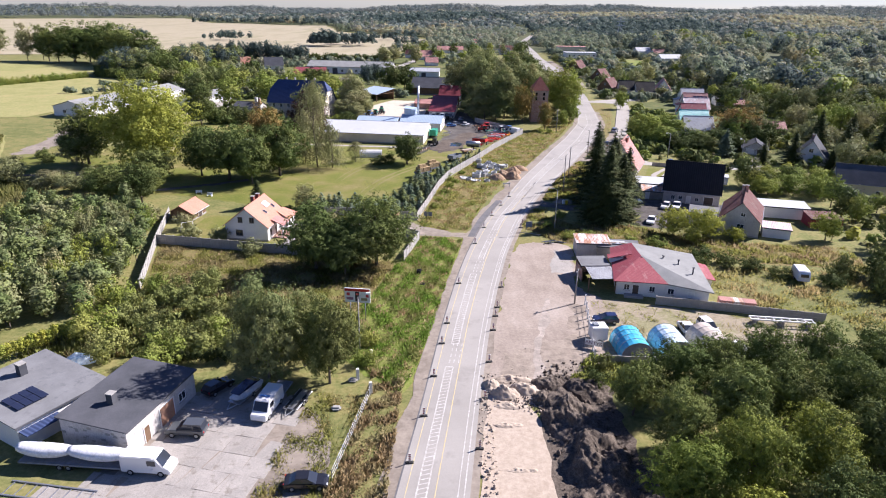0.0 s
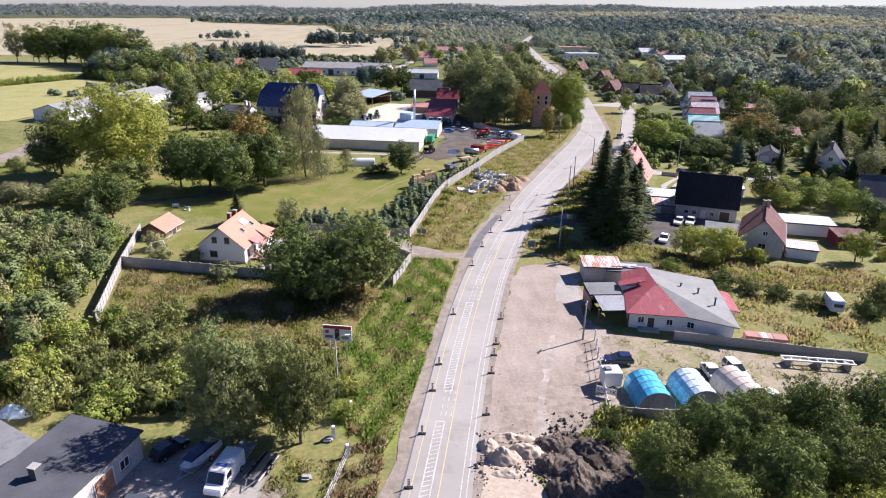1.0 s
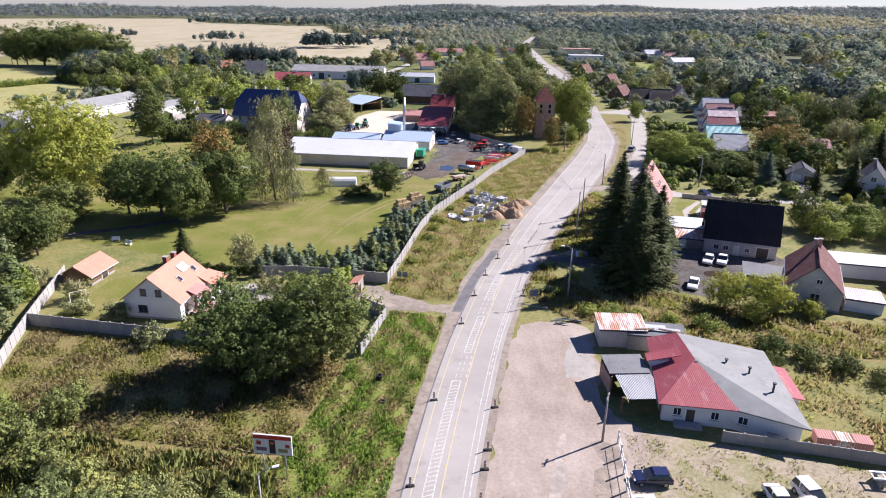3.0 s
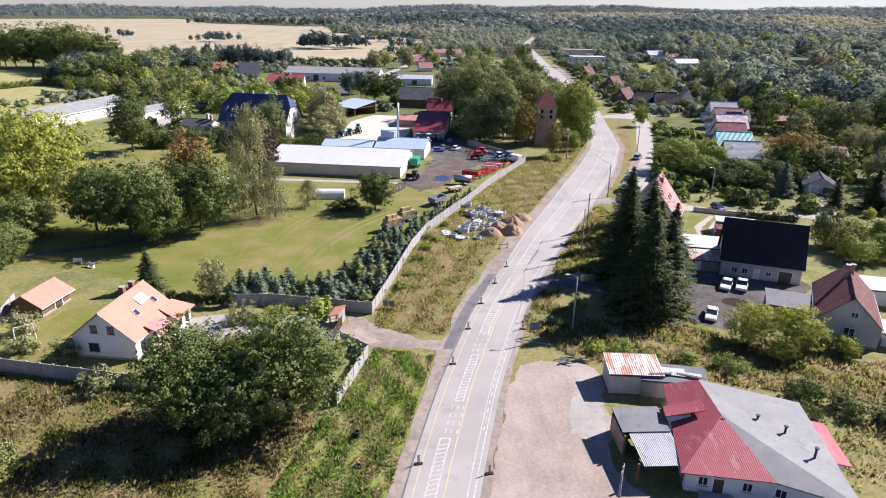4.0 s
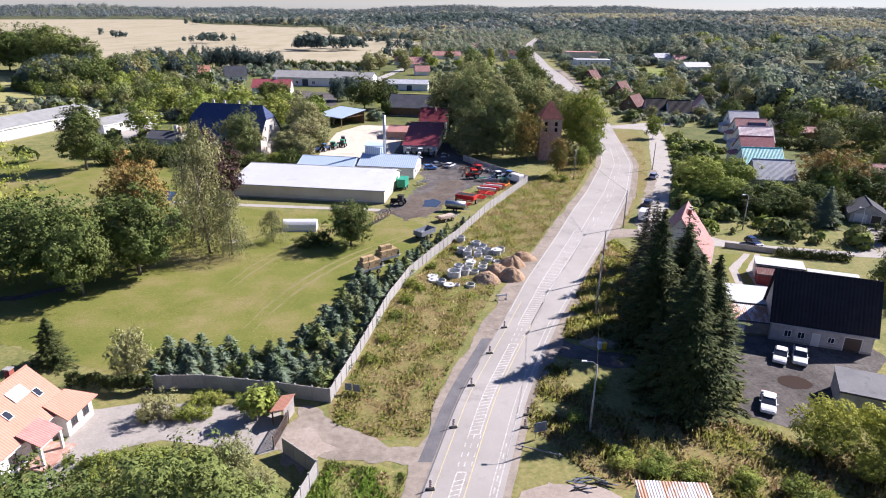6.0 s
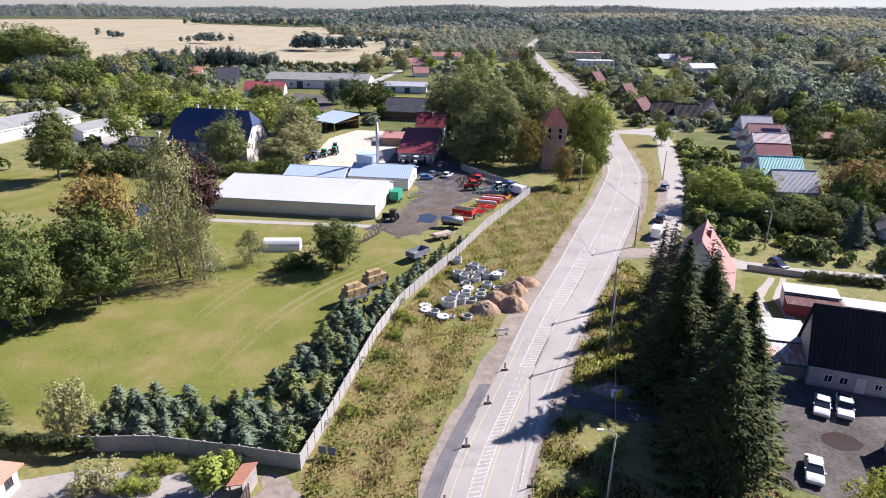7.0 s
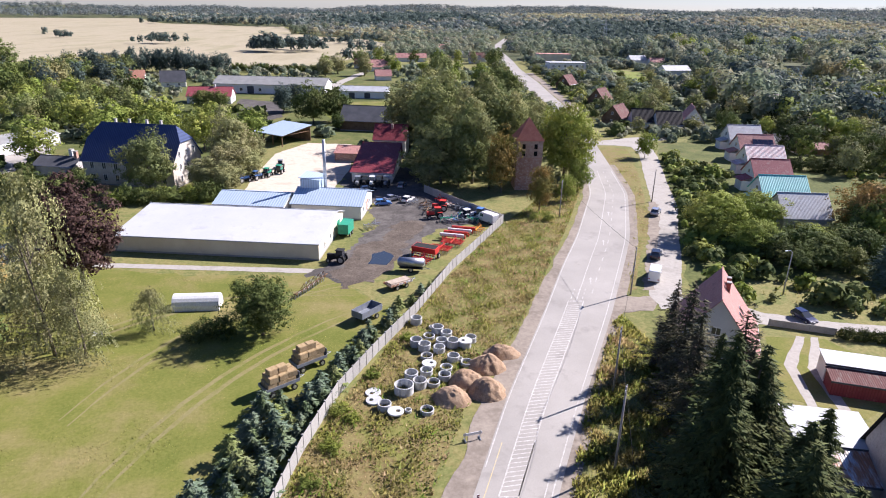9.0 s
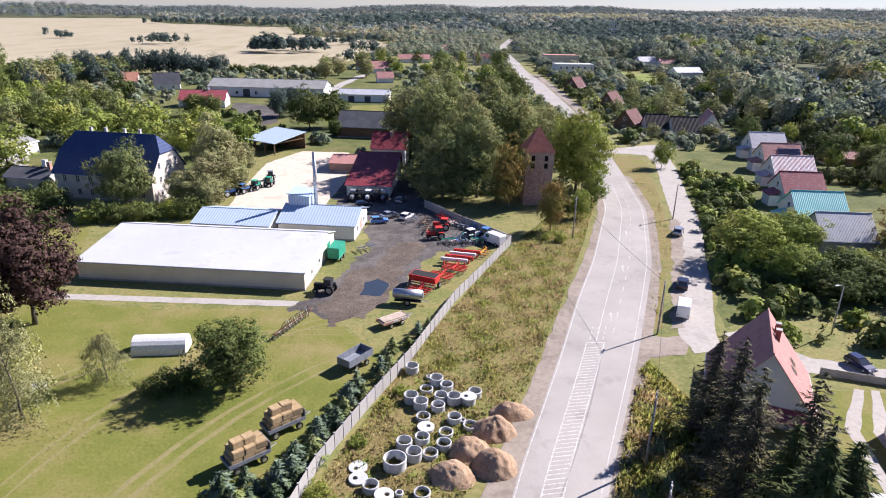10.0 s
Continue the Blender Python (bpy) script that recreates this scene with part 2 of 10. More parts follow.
M_CREAM = surface("cream render", (0.581, 0.510, 0.387), (0.669, 0.607, 0.484), 0.3, 8, 0.9, bump=0.2, grain=0.12)
M_BRICK = surface("old red brick", (0.351, 0.186, 0.136), (0.468, 0.282, 0.218), 0.8, 7, 0.95, bump=0.6, stain=(0.468, 0.372, 0.319), stain_at=0.54)
M_CHIMNEY = surface("dark red chimney brick", (0.26, 0.075, 0.055), (0.34, 0.115, 0.085), 1.0, 9, 0.9, bump=0.4)
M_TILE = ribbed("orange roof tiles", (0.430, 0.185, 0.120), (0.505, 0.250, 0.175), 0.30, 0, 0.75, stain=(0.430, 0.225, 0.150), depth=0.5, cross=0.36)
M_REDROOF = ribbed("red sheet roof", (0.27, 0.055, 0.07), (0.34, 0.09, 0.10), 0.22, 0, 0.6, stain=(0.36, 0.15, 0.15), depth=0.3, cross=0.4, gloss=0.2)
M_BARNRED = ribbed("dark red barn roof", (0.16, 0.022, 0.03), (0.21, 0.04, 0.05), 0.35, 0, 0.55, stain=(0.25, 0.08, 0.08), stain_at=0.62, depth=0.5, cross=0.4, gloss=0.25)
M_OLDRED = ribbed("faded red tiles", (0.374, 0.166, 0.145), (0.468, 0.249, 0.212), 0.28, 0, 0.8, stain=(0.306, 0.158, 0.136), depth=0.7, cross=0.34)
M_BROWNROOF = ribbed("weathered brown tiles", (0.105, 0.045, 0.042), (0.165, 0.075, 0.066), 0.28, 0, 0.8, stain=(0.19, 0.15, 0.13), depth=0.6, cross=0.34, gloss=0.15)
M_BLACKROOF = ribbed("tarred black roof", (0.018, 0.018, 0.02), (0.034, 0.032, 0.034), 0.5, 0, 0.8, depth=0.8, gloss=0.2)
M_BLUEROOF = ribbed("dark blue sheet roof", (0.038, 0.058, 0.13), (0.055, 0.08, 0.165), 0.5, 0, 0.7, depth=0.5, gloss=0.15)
M_GREYFELT = surface("grey roofing felt", (0.155, 0.158, 0.162), (0.211, 0.215, 0.218), 0.3, 6, 0.9, bump=0.2, stain=(0.127, 0.130, 0.134), stain_at=0.6, grain=0.12, gloss=0.1)
M_PALEFELT = surface("pale grey felt", (0.220, 0.224, 0.216), (0.282, 0.286, 0.273), 0.3, 6, 0.9, bump=0.2, stain=(0.194, 0.198, 0.189), stain_at=0.6, grain=0.1, gloss=0.1)
M_SLATE = surface("dark grey roofing", (0.066, 0.070, 0.078), (0.098, 0.101, 0.113), 0.3, 6, 0.9, bump=0.15, grain=0.12, gloss=0.08)
M_WHITESHEET = surface("white sheet roof", (0.428, 0.445, 0.449), (0.487, 0.500, 0.504), 0.12, 3, 0.6, bump=0.1, grain=0.05, gloss=0.2, stain=(0.395, 0.403, 0.403), stain_at=0.6)
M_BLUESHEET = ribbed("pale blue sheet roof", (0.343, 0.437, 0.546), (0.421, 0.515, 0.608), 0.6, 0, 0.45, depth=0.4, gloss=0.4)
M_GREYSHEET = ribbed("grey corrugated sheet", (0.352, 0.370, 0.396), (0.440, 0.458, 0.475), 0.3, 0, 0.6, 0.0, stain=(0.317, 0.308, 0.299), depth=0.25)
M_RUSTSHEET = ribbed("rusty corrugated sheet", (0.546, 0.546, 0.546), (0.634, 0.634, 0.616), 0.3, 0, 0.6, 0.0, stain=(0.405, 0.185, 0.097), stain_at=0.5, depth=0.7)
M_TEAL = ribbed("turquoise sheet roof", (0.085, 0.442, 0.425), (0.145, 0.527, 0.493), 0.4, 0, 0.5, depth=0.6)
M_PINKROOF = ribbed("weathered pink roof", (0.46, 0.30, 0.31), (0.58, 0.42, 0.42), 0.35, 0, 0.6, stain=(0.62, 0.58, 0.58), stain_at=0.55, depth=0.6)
M_WOOD = surface("brown boards", (0.12, 0.07, 0.04), (0.22, 0.14, 0.085), 0.8, 8, 0.8, bump=0.4, vary=0.1)
M_GREYWOOD = surface("weathered grey wood", (0.26, 0.24, 0.22), (0.38, 0.35, 0.32), 0.8, 9, 0.85, bump=0.4, vary=0.15)
M_BARK = surface("bark", (0.10, 0.08, 0.06), (0.19, 0.16, 0.13), 1.5, 9, 0.95, bump=0.8)
M_GLASS = plain("window glass", (0.03, 0.035, 0.045), 0.06, 0, 0.7)
M_FRAME = plain("white window frame", (0.75, 0.75, 0.73), 0.5)
M_DARKFRAME = plain("dark frame", (0.07, 0.05, 0.04), 0.6)
M_STEEL = surface("galvanised steel", (0.42, 0.43, 0.45), (0.56, 0.57, 0.58), 1.5, 12, 0.4, 0.8, bump=0.1)
M_RUBBER = plain("black rubber", (0.02, 0.02, 0.02), 0.8, 0, 0.3)
M_SOLAR = plain("solar cells", (0.02, 0.025, 0.05), 0.12, 0, 0.6)
M_RED = surface("red machine paint", (0.50, 0.035, 0.03), (0.62, 0.06, 0.05), 1.2, 8, 0.45, bump=0.1, stain=(0.34, 0.10, 0.07), stain_at=0.64)
M_GREENP = surface("green machine paint", (0.02, 0.24, 0.15), (0.035, 0.32, 0.20), 1.2, 8, 0.5, bump=0.1)
M_BLUEP = surface("blue machine paint", (0.06, 0.16, 0.42), (0.09, 0.22, 0.52), 1.2, 8, 0.5, bump=0.1)
M_GREYP = surface("blue-grey paint", (0.16, 0.18, 0.21), (0.24, 0.26, 0.29), 1.2, 8, 0.55, bump=0.1, stain=(0.2, 0.15, 0.11))
M_STRAW = surface("pressed straw", (0.33, 0.235, 0.12), (0.45, 0.335, 0.19), 2.0, 16, 0.95, bump=0.9, vary=0.08)
M_PLASTIC = surface("white plastic sheet", (0.648, 0.657, 0.657), (0.720, 0.729, 0.729), 0.8, 5, 0.4, bump=0.2)
M_TARP = surface("blue tarpaulin", (0.036, 0.342, 0.558), (0.072, 0.450, 0.666), 0.7, 5, 0.4, bump=0.5, stain=(0.315, 0.558, 0.702), stain_at=0.6)
M_TARP2 = surface("pale blue tarpaulin", (0.30, 0.45, 0.58), (0.45, 0.58, 0.70), 0.7, 5, 0.45, bump=0.5, stain=(0.62, 0.70, 0.74), stain_at=0.5)
M_TARP3 = surface("beige tarpaulin", (0.42, 0.36, 0.30), (0.55, 0.48, 0.42), 0.7, 5, 0.6, bump=0.5)
M_CLOTH = surface("white cover sheet", (0.666, 0.675, 0.693), (0.738, 0.747, 0.756), 0.9, 4, 0.6, bump=0.5)
M_TYRE = plain("tyre rubber", (0.025, 0.025, 0.025), 0.85, 0, 0.2)

L_GREEN = leaves("green leaves", (0.181, 0.236, 0.047), (0.275, 0.328, 0.074), (0.248, 0.263, 0.067))
L_DARK = leaves("dark leaves", (0.085, 0.117, 0.034), (0.134, 0.167, 0.052), (0.123, 0.136, 0.047))
L_YELLOW = leaves("yellow-green leaves", (0.270, 0.296, 0.048), (0.390, 0.405, 0.085), (0.225, 0.255, 0.055), 0.15, 0.3)
L_LIME = leaves("lime-green leaves", (0.15, 0.19, 0.035), (0.24, 0.275, 0.055), (0.13, 0.16, 0.038), 0.15)
L_ORANGE = leaves("turning leaves", (0.188, 0.144, 0.048), (0.400, 0.263, 0.090), (0.188, 0.188, 0.054), 0.2)
L_PARK = leaves("park tree leaves", (0.112, 0.151, 0.043), (0.174, 0.213, 0.063), (0.146, 0.168, 0.052))
L_GREY = leaves("grey-green leaves", (0.225, 0.240, 0.102), (0.320, 0.326, 0.148), (0.255, 0.240, 0.118))
L_PURPLE = leaves("copper leaves", (0.042, 0.028, 0.024), (0.09, 0.058, 0.045), None, 0.2)
L_WILLOW = leaves("willow leaves", (0.195, 0.220, 0.065), (0.290, 0.310, 0.100), (0.185, 0.195, 0.070), 0.25)
L_CONIFER = leaves("spruce needles", (0.035, 0.053, 0.019), (0.081, 0.100, 0.033), (0.067, 0.076, 0.025), 0.3, 0.08)
L_RAGGED = leaves("ragged spruce needles", (0.060, 0.066, 0.034), (0.115, 0.108, 0.060), (0.085, 0.070, 0.048), 0.4, 0.1)
L_PINE = leaves("young pine needles", (0.125, 0.165, 0.058), (0.215, 0.262, 0.092), (0.225, 0.240, 0.118), 0.15, 0.2)
L_BLUE = leaves("blue spruce needles", (0.105, 0.150, 0.100), (0.185, 0.232, 0.160), (0.110, 0.150, 0.066), 0.4, 0.12)
L_WOODS = leaves("woodland leaves", (0.162, 0.200, 0.076), (0.243, 0.270, 0.103), (0.270, 0.254, 0.113), 0.05, 0.3)
# distance haze is mixed into these two leaf colours as pale blue
L_FAR_HAZED = leaves("haze-tinted far woodland leaves", (0.165, 0.211, 0.196), (0.248, 0.284, 0.237), (0.303, 0.281, 0.215), 0.008, 0.3)
L_RIDGE_HAZED = leaves("haze-tinted ridge leaves", (0.130, 0.172, 0.172), (0.185, 0.225, 0.215), (0.225, 0.23, 0.20), 0.004, 0.3)
# stand leaves: base colours lifted and greyed to paint in some haze
L_STAND = leaves("haze-tinted mixed stand leaves", (0.150, 0.196, 0.130), (0.250, 0.296, 0.190), (0.310, 0.300, 0.200), 0.05, 0.35)
L_STANDDARK = leaves("haze-tinted dark stand leaves", (0.064, 0.096, 0.088), (0.120, 0.156, 0.130), None, 0.05, 0.35)
L_STANDPALE = leaves("haze-tinted pale stand leaves", (0.275, 0.295, 0.180), (0.365, 0.370, 0.225), (0.340, 0.280, 0.150), 0.05, 0.35)
L_WEED = leaves("weeds", (0.240, 0.255, 0.055), (0.400, 0.385, 0.105), (0.440, 0.335, 0.165), 0.12, 0.45)
L_RUSTY = leaves("russet dock stems", (0.275, 0.190, 0.095), (0.450, 0.335, 0.190), (0.420, 0.370, 0.190), 0.25, 0.45)


# ---- builders ----
RNG = np.random.default_rng(7)


def land(x, y):
    """The lie of the far land: beyond the village it falls away, most of all under the fields."""
    e = np.clip((y - 380) / 520, 0, 1)
    return e * e * (3 - 2 * e) * (0.0150 * x - 0.0052 * y)


def lie(x, y):
    return float(land(x, y)) if y > 380 else 0.0


def part(name, bm, material, parent, label="", at=None):
    """Links a bmesh (or a ready mesh) as one object under a thing or a part."""
    if isinstance(bm, bmesh.types.BMesh):
        me = bpy.data.meshes.new(name)
        bm.to_mesh(me)
        bm.free()
    else:
        me = bm
    if material and not me.materials:
        me.materials.append(material)
    ob = new(name, me)
    ob.parent = parent
    if at is not None:
        ob.matrix_basis = at
    if label:
        tagged(ob, label)
    return ob


def thing(name, at, label, category, group="", kind="", bm=None, material=None):
    """A top-level thing: a mesh of its own, or an Empty at its base."""
    if bm is None:
        ob = new(name)
        ob.empty_display_size = 0.3
    else:
        ob = part(name, bm, material, None)
    ob.matrix_basis = pose(0, 0, lie(at.translation.x, at.translation.y)) @ at
    return tagged(ob, label, category, group, kind)


def bx(bm, x0, x1, y0, y1, z0, z1, m=None):
    v = [bm.verts.new(p) for p in ((x0, y0, z0), (x1, y0, z0), (x1, y1, z0), (x0, y1, z0), (x0, y0, z1), (x1, y0, z1), (x1, y1, z1), (x0, y1, z1))]
    for q in ((3, 2, 1, 0), (4, 5, 6, 7), (0, 1, 5, 4), (1, 2, 6, 5), (2, 3, 7, 6), (3, 0, 4, 7)):
        bm.faces.new([v[i] for i in q])
    if m is not None:
        bmesh.ops.transform(bm, matrix=m, verts=v)
    return bm


def boxes(*rows):
    bm = bmesh.new()
    for r in rows:
        bx(bm, *r)
    return bm


def soft_box(x0, x1, y0, y1, z0, z1, bevel=0.05, seg=2):
    bm = boxes((x0, x1, y0, y1, z0, z1))
    bmesh.ops.bevel(bm, geom=bm.edges[:], offset=bevel, segments=seg, affect="EDGES")
    return bm


def tube(bm, a, b, r0, r1=None, n=8, caps=True):
    a, b = Vector(a), Vector(b)
    r1 = r0 if r1 is None else r1
    q = (b - a).to_track_quat("Z", "Y")
    rings = []
    for p, r in ((a, r0), (b, r1)):
        rings.append([bm.verts.new(p + q @ Vector((r * math.cos(2 * math.pi * i / n), r * math.sin(2 * math.pi * i / n), 0))) for i in range(n)])
    for i in range(n):
        f = bm.faces.new((rings[0][i], rings[0][(i + 1) % n], rings[1][(i + 1) % n], rings[1][i]))
        f.smooth = n > 6
    if caps:
        bm.faces.new(rings[0][::-1])
        bm.faces.new(rings[1])
    return bm


def tubes(*rows, n=8):
    bm = bmesh.new()
    for r in rows:
        tube(bm, *r, n=n)
    return bm


def prism(profile, y0, y1, bevel=0.0):
    """A side profile in x and z, extruded from y0 to y1."""
    bm = bmesh.new()
    a = [bm.verts.new((x, y0, z)) for x, z in profile]
    b = [bm.verts.new((x, y1, z)) for x, z in profile]
    n = len(profile)
    bm.faces.new(a)
    bm.faces.new(b[::-1])
    for i in range(n):
        bm.faces.new((a[(i + 1) % n], a[i], b[i], b[(i + 1) % n]))
    bmesh.ops.recalc_face_normals(bm, faces=bm.faces[:])
    if bevel:
        bmesh.ops.bevel(bm, geom=bm.edges[:], offset=bevel, segments=2, affect="EDGES")
    return bm


def quads_mesh(name, rows, n_per=3):
    """A mesh of separate leaf triangles out of an array of corners."""
    verts = rows[:, :3]
    n = len(verts) // n_per
    me = bpy.data.meshes.new(name)
    me.vertices.add(len(verts))
    me.vertices.foreach_set("co", np.ascontiguousarray(verts, dtype=np.float32).ravel())
    me.loops.add(n * n_per)
    me.loops.foreach_set("vertex_index", np.arange(n * n_per, dtype=np.int32))
    me.polygons.add(n)
    me.polygons.foreach_set("loop_start", np.arange(0, n * n_per, n_per, dtype=np.int32))
    me.polygons.foreach_set("loop_total", np.full(n, n_per, dtype=np.int32))
    me.update(calc_edges=True)
    me.polygons.foreach_set("use_smooth", np.ones(n, dtype=bool))
    me.normals_split_custom_set_from_vertices(rows[:, 3:].tolist())
    return me


def unit(n, rng):
    v = rng.normal(size=(n, 3))
    return v / np.linalg.norm(v, axis=1, keepdims=True)


def leaf_quads(pos, out, size, rng, droop=0.0, wild=0.5, lift=0.4, sky=0.25):
    """Bent leaf clumps at pos, facing roughly outwards."""
    n = len(pos)
    nor = 1.1 * out + wild * unit(n, rng) + np.array([0, 0, lift])
    nor /= np.linalg.norm(nor, axis=1, keepdims=True)
    a = np.cross(nor, unit(n, rng))
    a /= np.linalg.norm(a, axis=1, keepdims=True) + 1e-9
    if droop:
        a = a * (1 - droop) + np.array([0, 0, -1.0]) * droop
    b = np.cross(nor, a)
    s = (size * rng.uniform(0.6, 1.35, n))[:, None]
    w = s * rng.uniform(0.55, 0.95, n)[:, None]
    c = np.stack([pos - a * s * 0.55 - b * w * 0.3, pos + a * s * 0.55 - b * w * 0.3, pos + b * w * 0.75], 1)
    soft = out / (np.linalg.norm(out, axis=1, keepdims=True) + 1e-9) * 0.75 + nor * 0.95 + np.array([0, 0, sky])
    soft /= np.linalg.norm(soft, axis=1, keepdims=True) + 1e-9
    return np.concatenate([c.reshape(-1, 3), np.repeat(soft, 3, 0)], 1)


def blob_points(centres, radii, per, rng, flat=0.85, fill=0.35):
    """Points in the outer shells of blobs, with the way outwards at each."""
    k = len(centres)
    i = rng.integers(0, k, per * k)
    d = unit(len(i), rng)
    r = radii[i] * (1 - fill * rng.random(len(i)) ** 2)
    p = centres[i] + d * r[:, None] * np.array([1, 1, flat])
    return p, d


def crown_mesh(seed, h, r, base, n, leaf, lumps=26, droop=0.0, top=0.5, fill=0.45):
    """A crown from z = base to h, of leaf clumps on uneven lumps; gaps stay between the lumps."""
    rng = np.random.default_rng(seed)
    mid, half = (h + base) / 2, (h - base) / 2
    d = unit(lumps * 3, rng)
    d[:, 2] = d[:, 2] * 0.9 + 0.1
    keep = [0]
    for i in range(1, len(d)):
        if len(keep) < lumps and np.min(np.linalg.norm(d[keep] - d[i], axis=1)) > 1.6 / math.sqrt(lumps):
            keep.append(i)
    d = d[keep]
    lumps = len(d)
    rad = rng.uniform(0.42, 0.80, lumps)
    rad[::4] *= 0.5
    c = d * rad[:, None] * np.array([r, r, half])
    up_f = (c[:, 2] / half)
    narrow = 1 - top * np.clip(up_f, 0, 1) ** 2 * 0.6
    wide = 1 / np.sqrt(1 - np.clip(-up_f * 0.9, 0, 0.8) ** 2)
    c[:, :2] *= (narrow * wide)[:, None]
    c[:, 2] += mid
    br = rng.uniform(0.19, 0.40, lumps) * min(r, half * 1.1) * math.sqrt(30 / lumps) ** 0.5
    br[::4] *= 1.3
    tuft = 13
    p, out = blob_points(c, br, max(4, n // (lumps * tuft)), rng, 0.85, fill)
    i = np.repeat(np.arange(len(p)), tuft)
    away = unit(len(i), rng) + 0.45 * out[i]
    p = p[i] + away * (leaf * 1.55 * rng.uniform(0.35, 1.15, len(i)) * np.repeat(rng.uniform(0.6, 1.5, len(p)), tuft))[:, None] * np.array([1, 1, 0.75])
    out = 0.55 * out[i] + 0.75 * away
    sc = np.array([r / np.percentile(np.hypot(p[:, 0], p[:, 1]), 97), 0, (h - base) / (np.percentile(p[:, 2], 99.7) - base)])
    sc[1] = sc[0]
    p = (p - np.array([0, 0, base])) * sc + np.array([0, 0, base])
    c = (c - np.array([0, 0, base])) * sc + np.array([0, 0, base])
    whole = (p - np.array([0, 0, mid])) / np.array([r, r, half])
    out = out + whole / (np.linalg.norm(whole, axis=1, keepdims=True) + 1e-9) * 0.25
    return quads_mesh("crown", leaf_quads(p, out, leaf, rng, droop, 0.8, 0.3, 0.12)), c


def trunk_mesh(seed, h, r0, limbs, n=7):
    rng = np.random.default_rng(seed + 99)
    bm = bmesh.new()
    p, r = Vector((0, 0, -0.2)), r0
    lean = Vector((rng.uniform(-0.03, 0.03), rng.uniform(-0.03, 0.03), 1))
    top = h * 0.72
    for i in range(4):
        q = p + lean * (top / 4) + Vector((rng.uniform(-1, 1), rng.uniform(-1, 1), 0)) * 0.012 * h
        tube(bm, p, q, r, r * 0.72, n, caps=i == 0)
        p, r = q, r * 0.72
    for c in limbs:
        z0 = min(c[2] * 0.62, top * 0.9)
        tube(bm, (lean.x * z0, lean.y * z0, z0), Vector(c) * 0.96, r0 * 0.28, r0 * 0.07, 5, caps=False)
    me = bpy.data.meshes.new("trunk")
    bm.to_mesh(me)
    bm.free()
    return me


def conifer_mesh(seed, h, r, base, whorls, per, droop=0.35, leaf=0.5, bare=0.12, rag=0.3):
    """Boughs in uneven whorls, each a drooping spray of narrow needle tufts with lifted tips; some boughs are missing."""
    rng = np.random.default_rng(seed)
    pos, way = [], []
    ph = rng.uniform(0, 6.28, 4)
    for i in range(whorls):
        f = i / (whorls - 1)
        z = base + (h - base) * f ** 0.9 + rng.uniform(-0.2, 0.2) * (h / whorls)
        rr = r * (1 - f) ** 0.8 * rng.uniform(0.8, 1.1) + 0.04 * r
        m = max(4, int(per * (1 - 0.55 * f)))
        for j in range(m):
            if rng.random() < bare:
                continue
            a = 2 * math.pi * (j + rng.random()) / m + i
            lobe = 1 + rag * (0.6 * math.sin(2 * a + ph[0] + 7 * f) + 0.4 * math.sin(3 * a + ph[1] - 11 * f) + 0.4 * math.sin(23 * f + ph[2] + a))
            ln = rr * rng.uniform(0.55, 1.2) * max(0.35, lobe)
            steps = max(2, int(ln / (leaf * 0.36)))
            d = np.array([math.cos(a), math.sin(a), 0])
            sd = np.array([-d[1], d[0], 0])
            sag = droop * rng.uniform(0.6, 1.4)
            for s in range(1, steps + 1):
                g = s / steps
                dz = -sag * ln * (g - 0.45 * g ** 3)
                for lr in (-1, 1):
                    off = sd * lr * rng.uniform(0.03, 0.22) * ln * (1.15 - g)
                    pos.append(d * ln * g + off + np.array([0, 0, z + dz + rng.uniform(-0.15, 0.1)]))
                    way.append(d * 0.8 + sd * lr * rng.uniform(0.2, 1.0) + np.array([0, 0, -sag * 0.7 * (1 - g) - rng.uniform(0, 0.45)]))
    pos, way = np.array(pos), np.array(way)
    n = len(pos)
    way /= np.linalg.norm(way, axis=1, keepdims=True)
    up = np.array([0, 0, 1.0]) + 0.5 * unit(n, rng)
    side = np.cross(way, up)
    side /= np.linalg.norm(side, axis=1, keepdims=True)
    s = (leaf * rng.uniform(0.7, 1.4, n))[:, None]
    c = np.stack([pos - way * s * 0.4 - side * s * 0.22, pos - way * s * 0.3 + side * s * 0.22, pos + way * s * 0.9], 1).reshape(-1, 3)
    flat = pos * np.array([1, 1, 0])
    flat /= np.linalg.norm(flat, axis=1, keepdims=True) + 1e-9
    soft = flat * 0.8 + np.array([0, 0, 0.45]) + 0.6 * unit(n, rng)
    nor = np.cross(side, way)
    turn = (nor * soft).sum(1) < 0
    c = c.reshape(-1, 3, 3)
    c[turn] = c[turn][:, ::-1]
    soft /= np.linalg.norm(soft, axis=1, keepdims=True)
    return quads_mesh("crown", np.concatenate([c.reshape(-1, 3), np.repeat(soft, 3, 0)], 1))


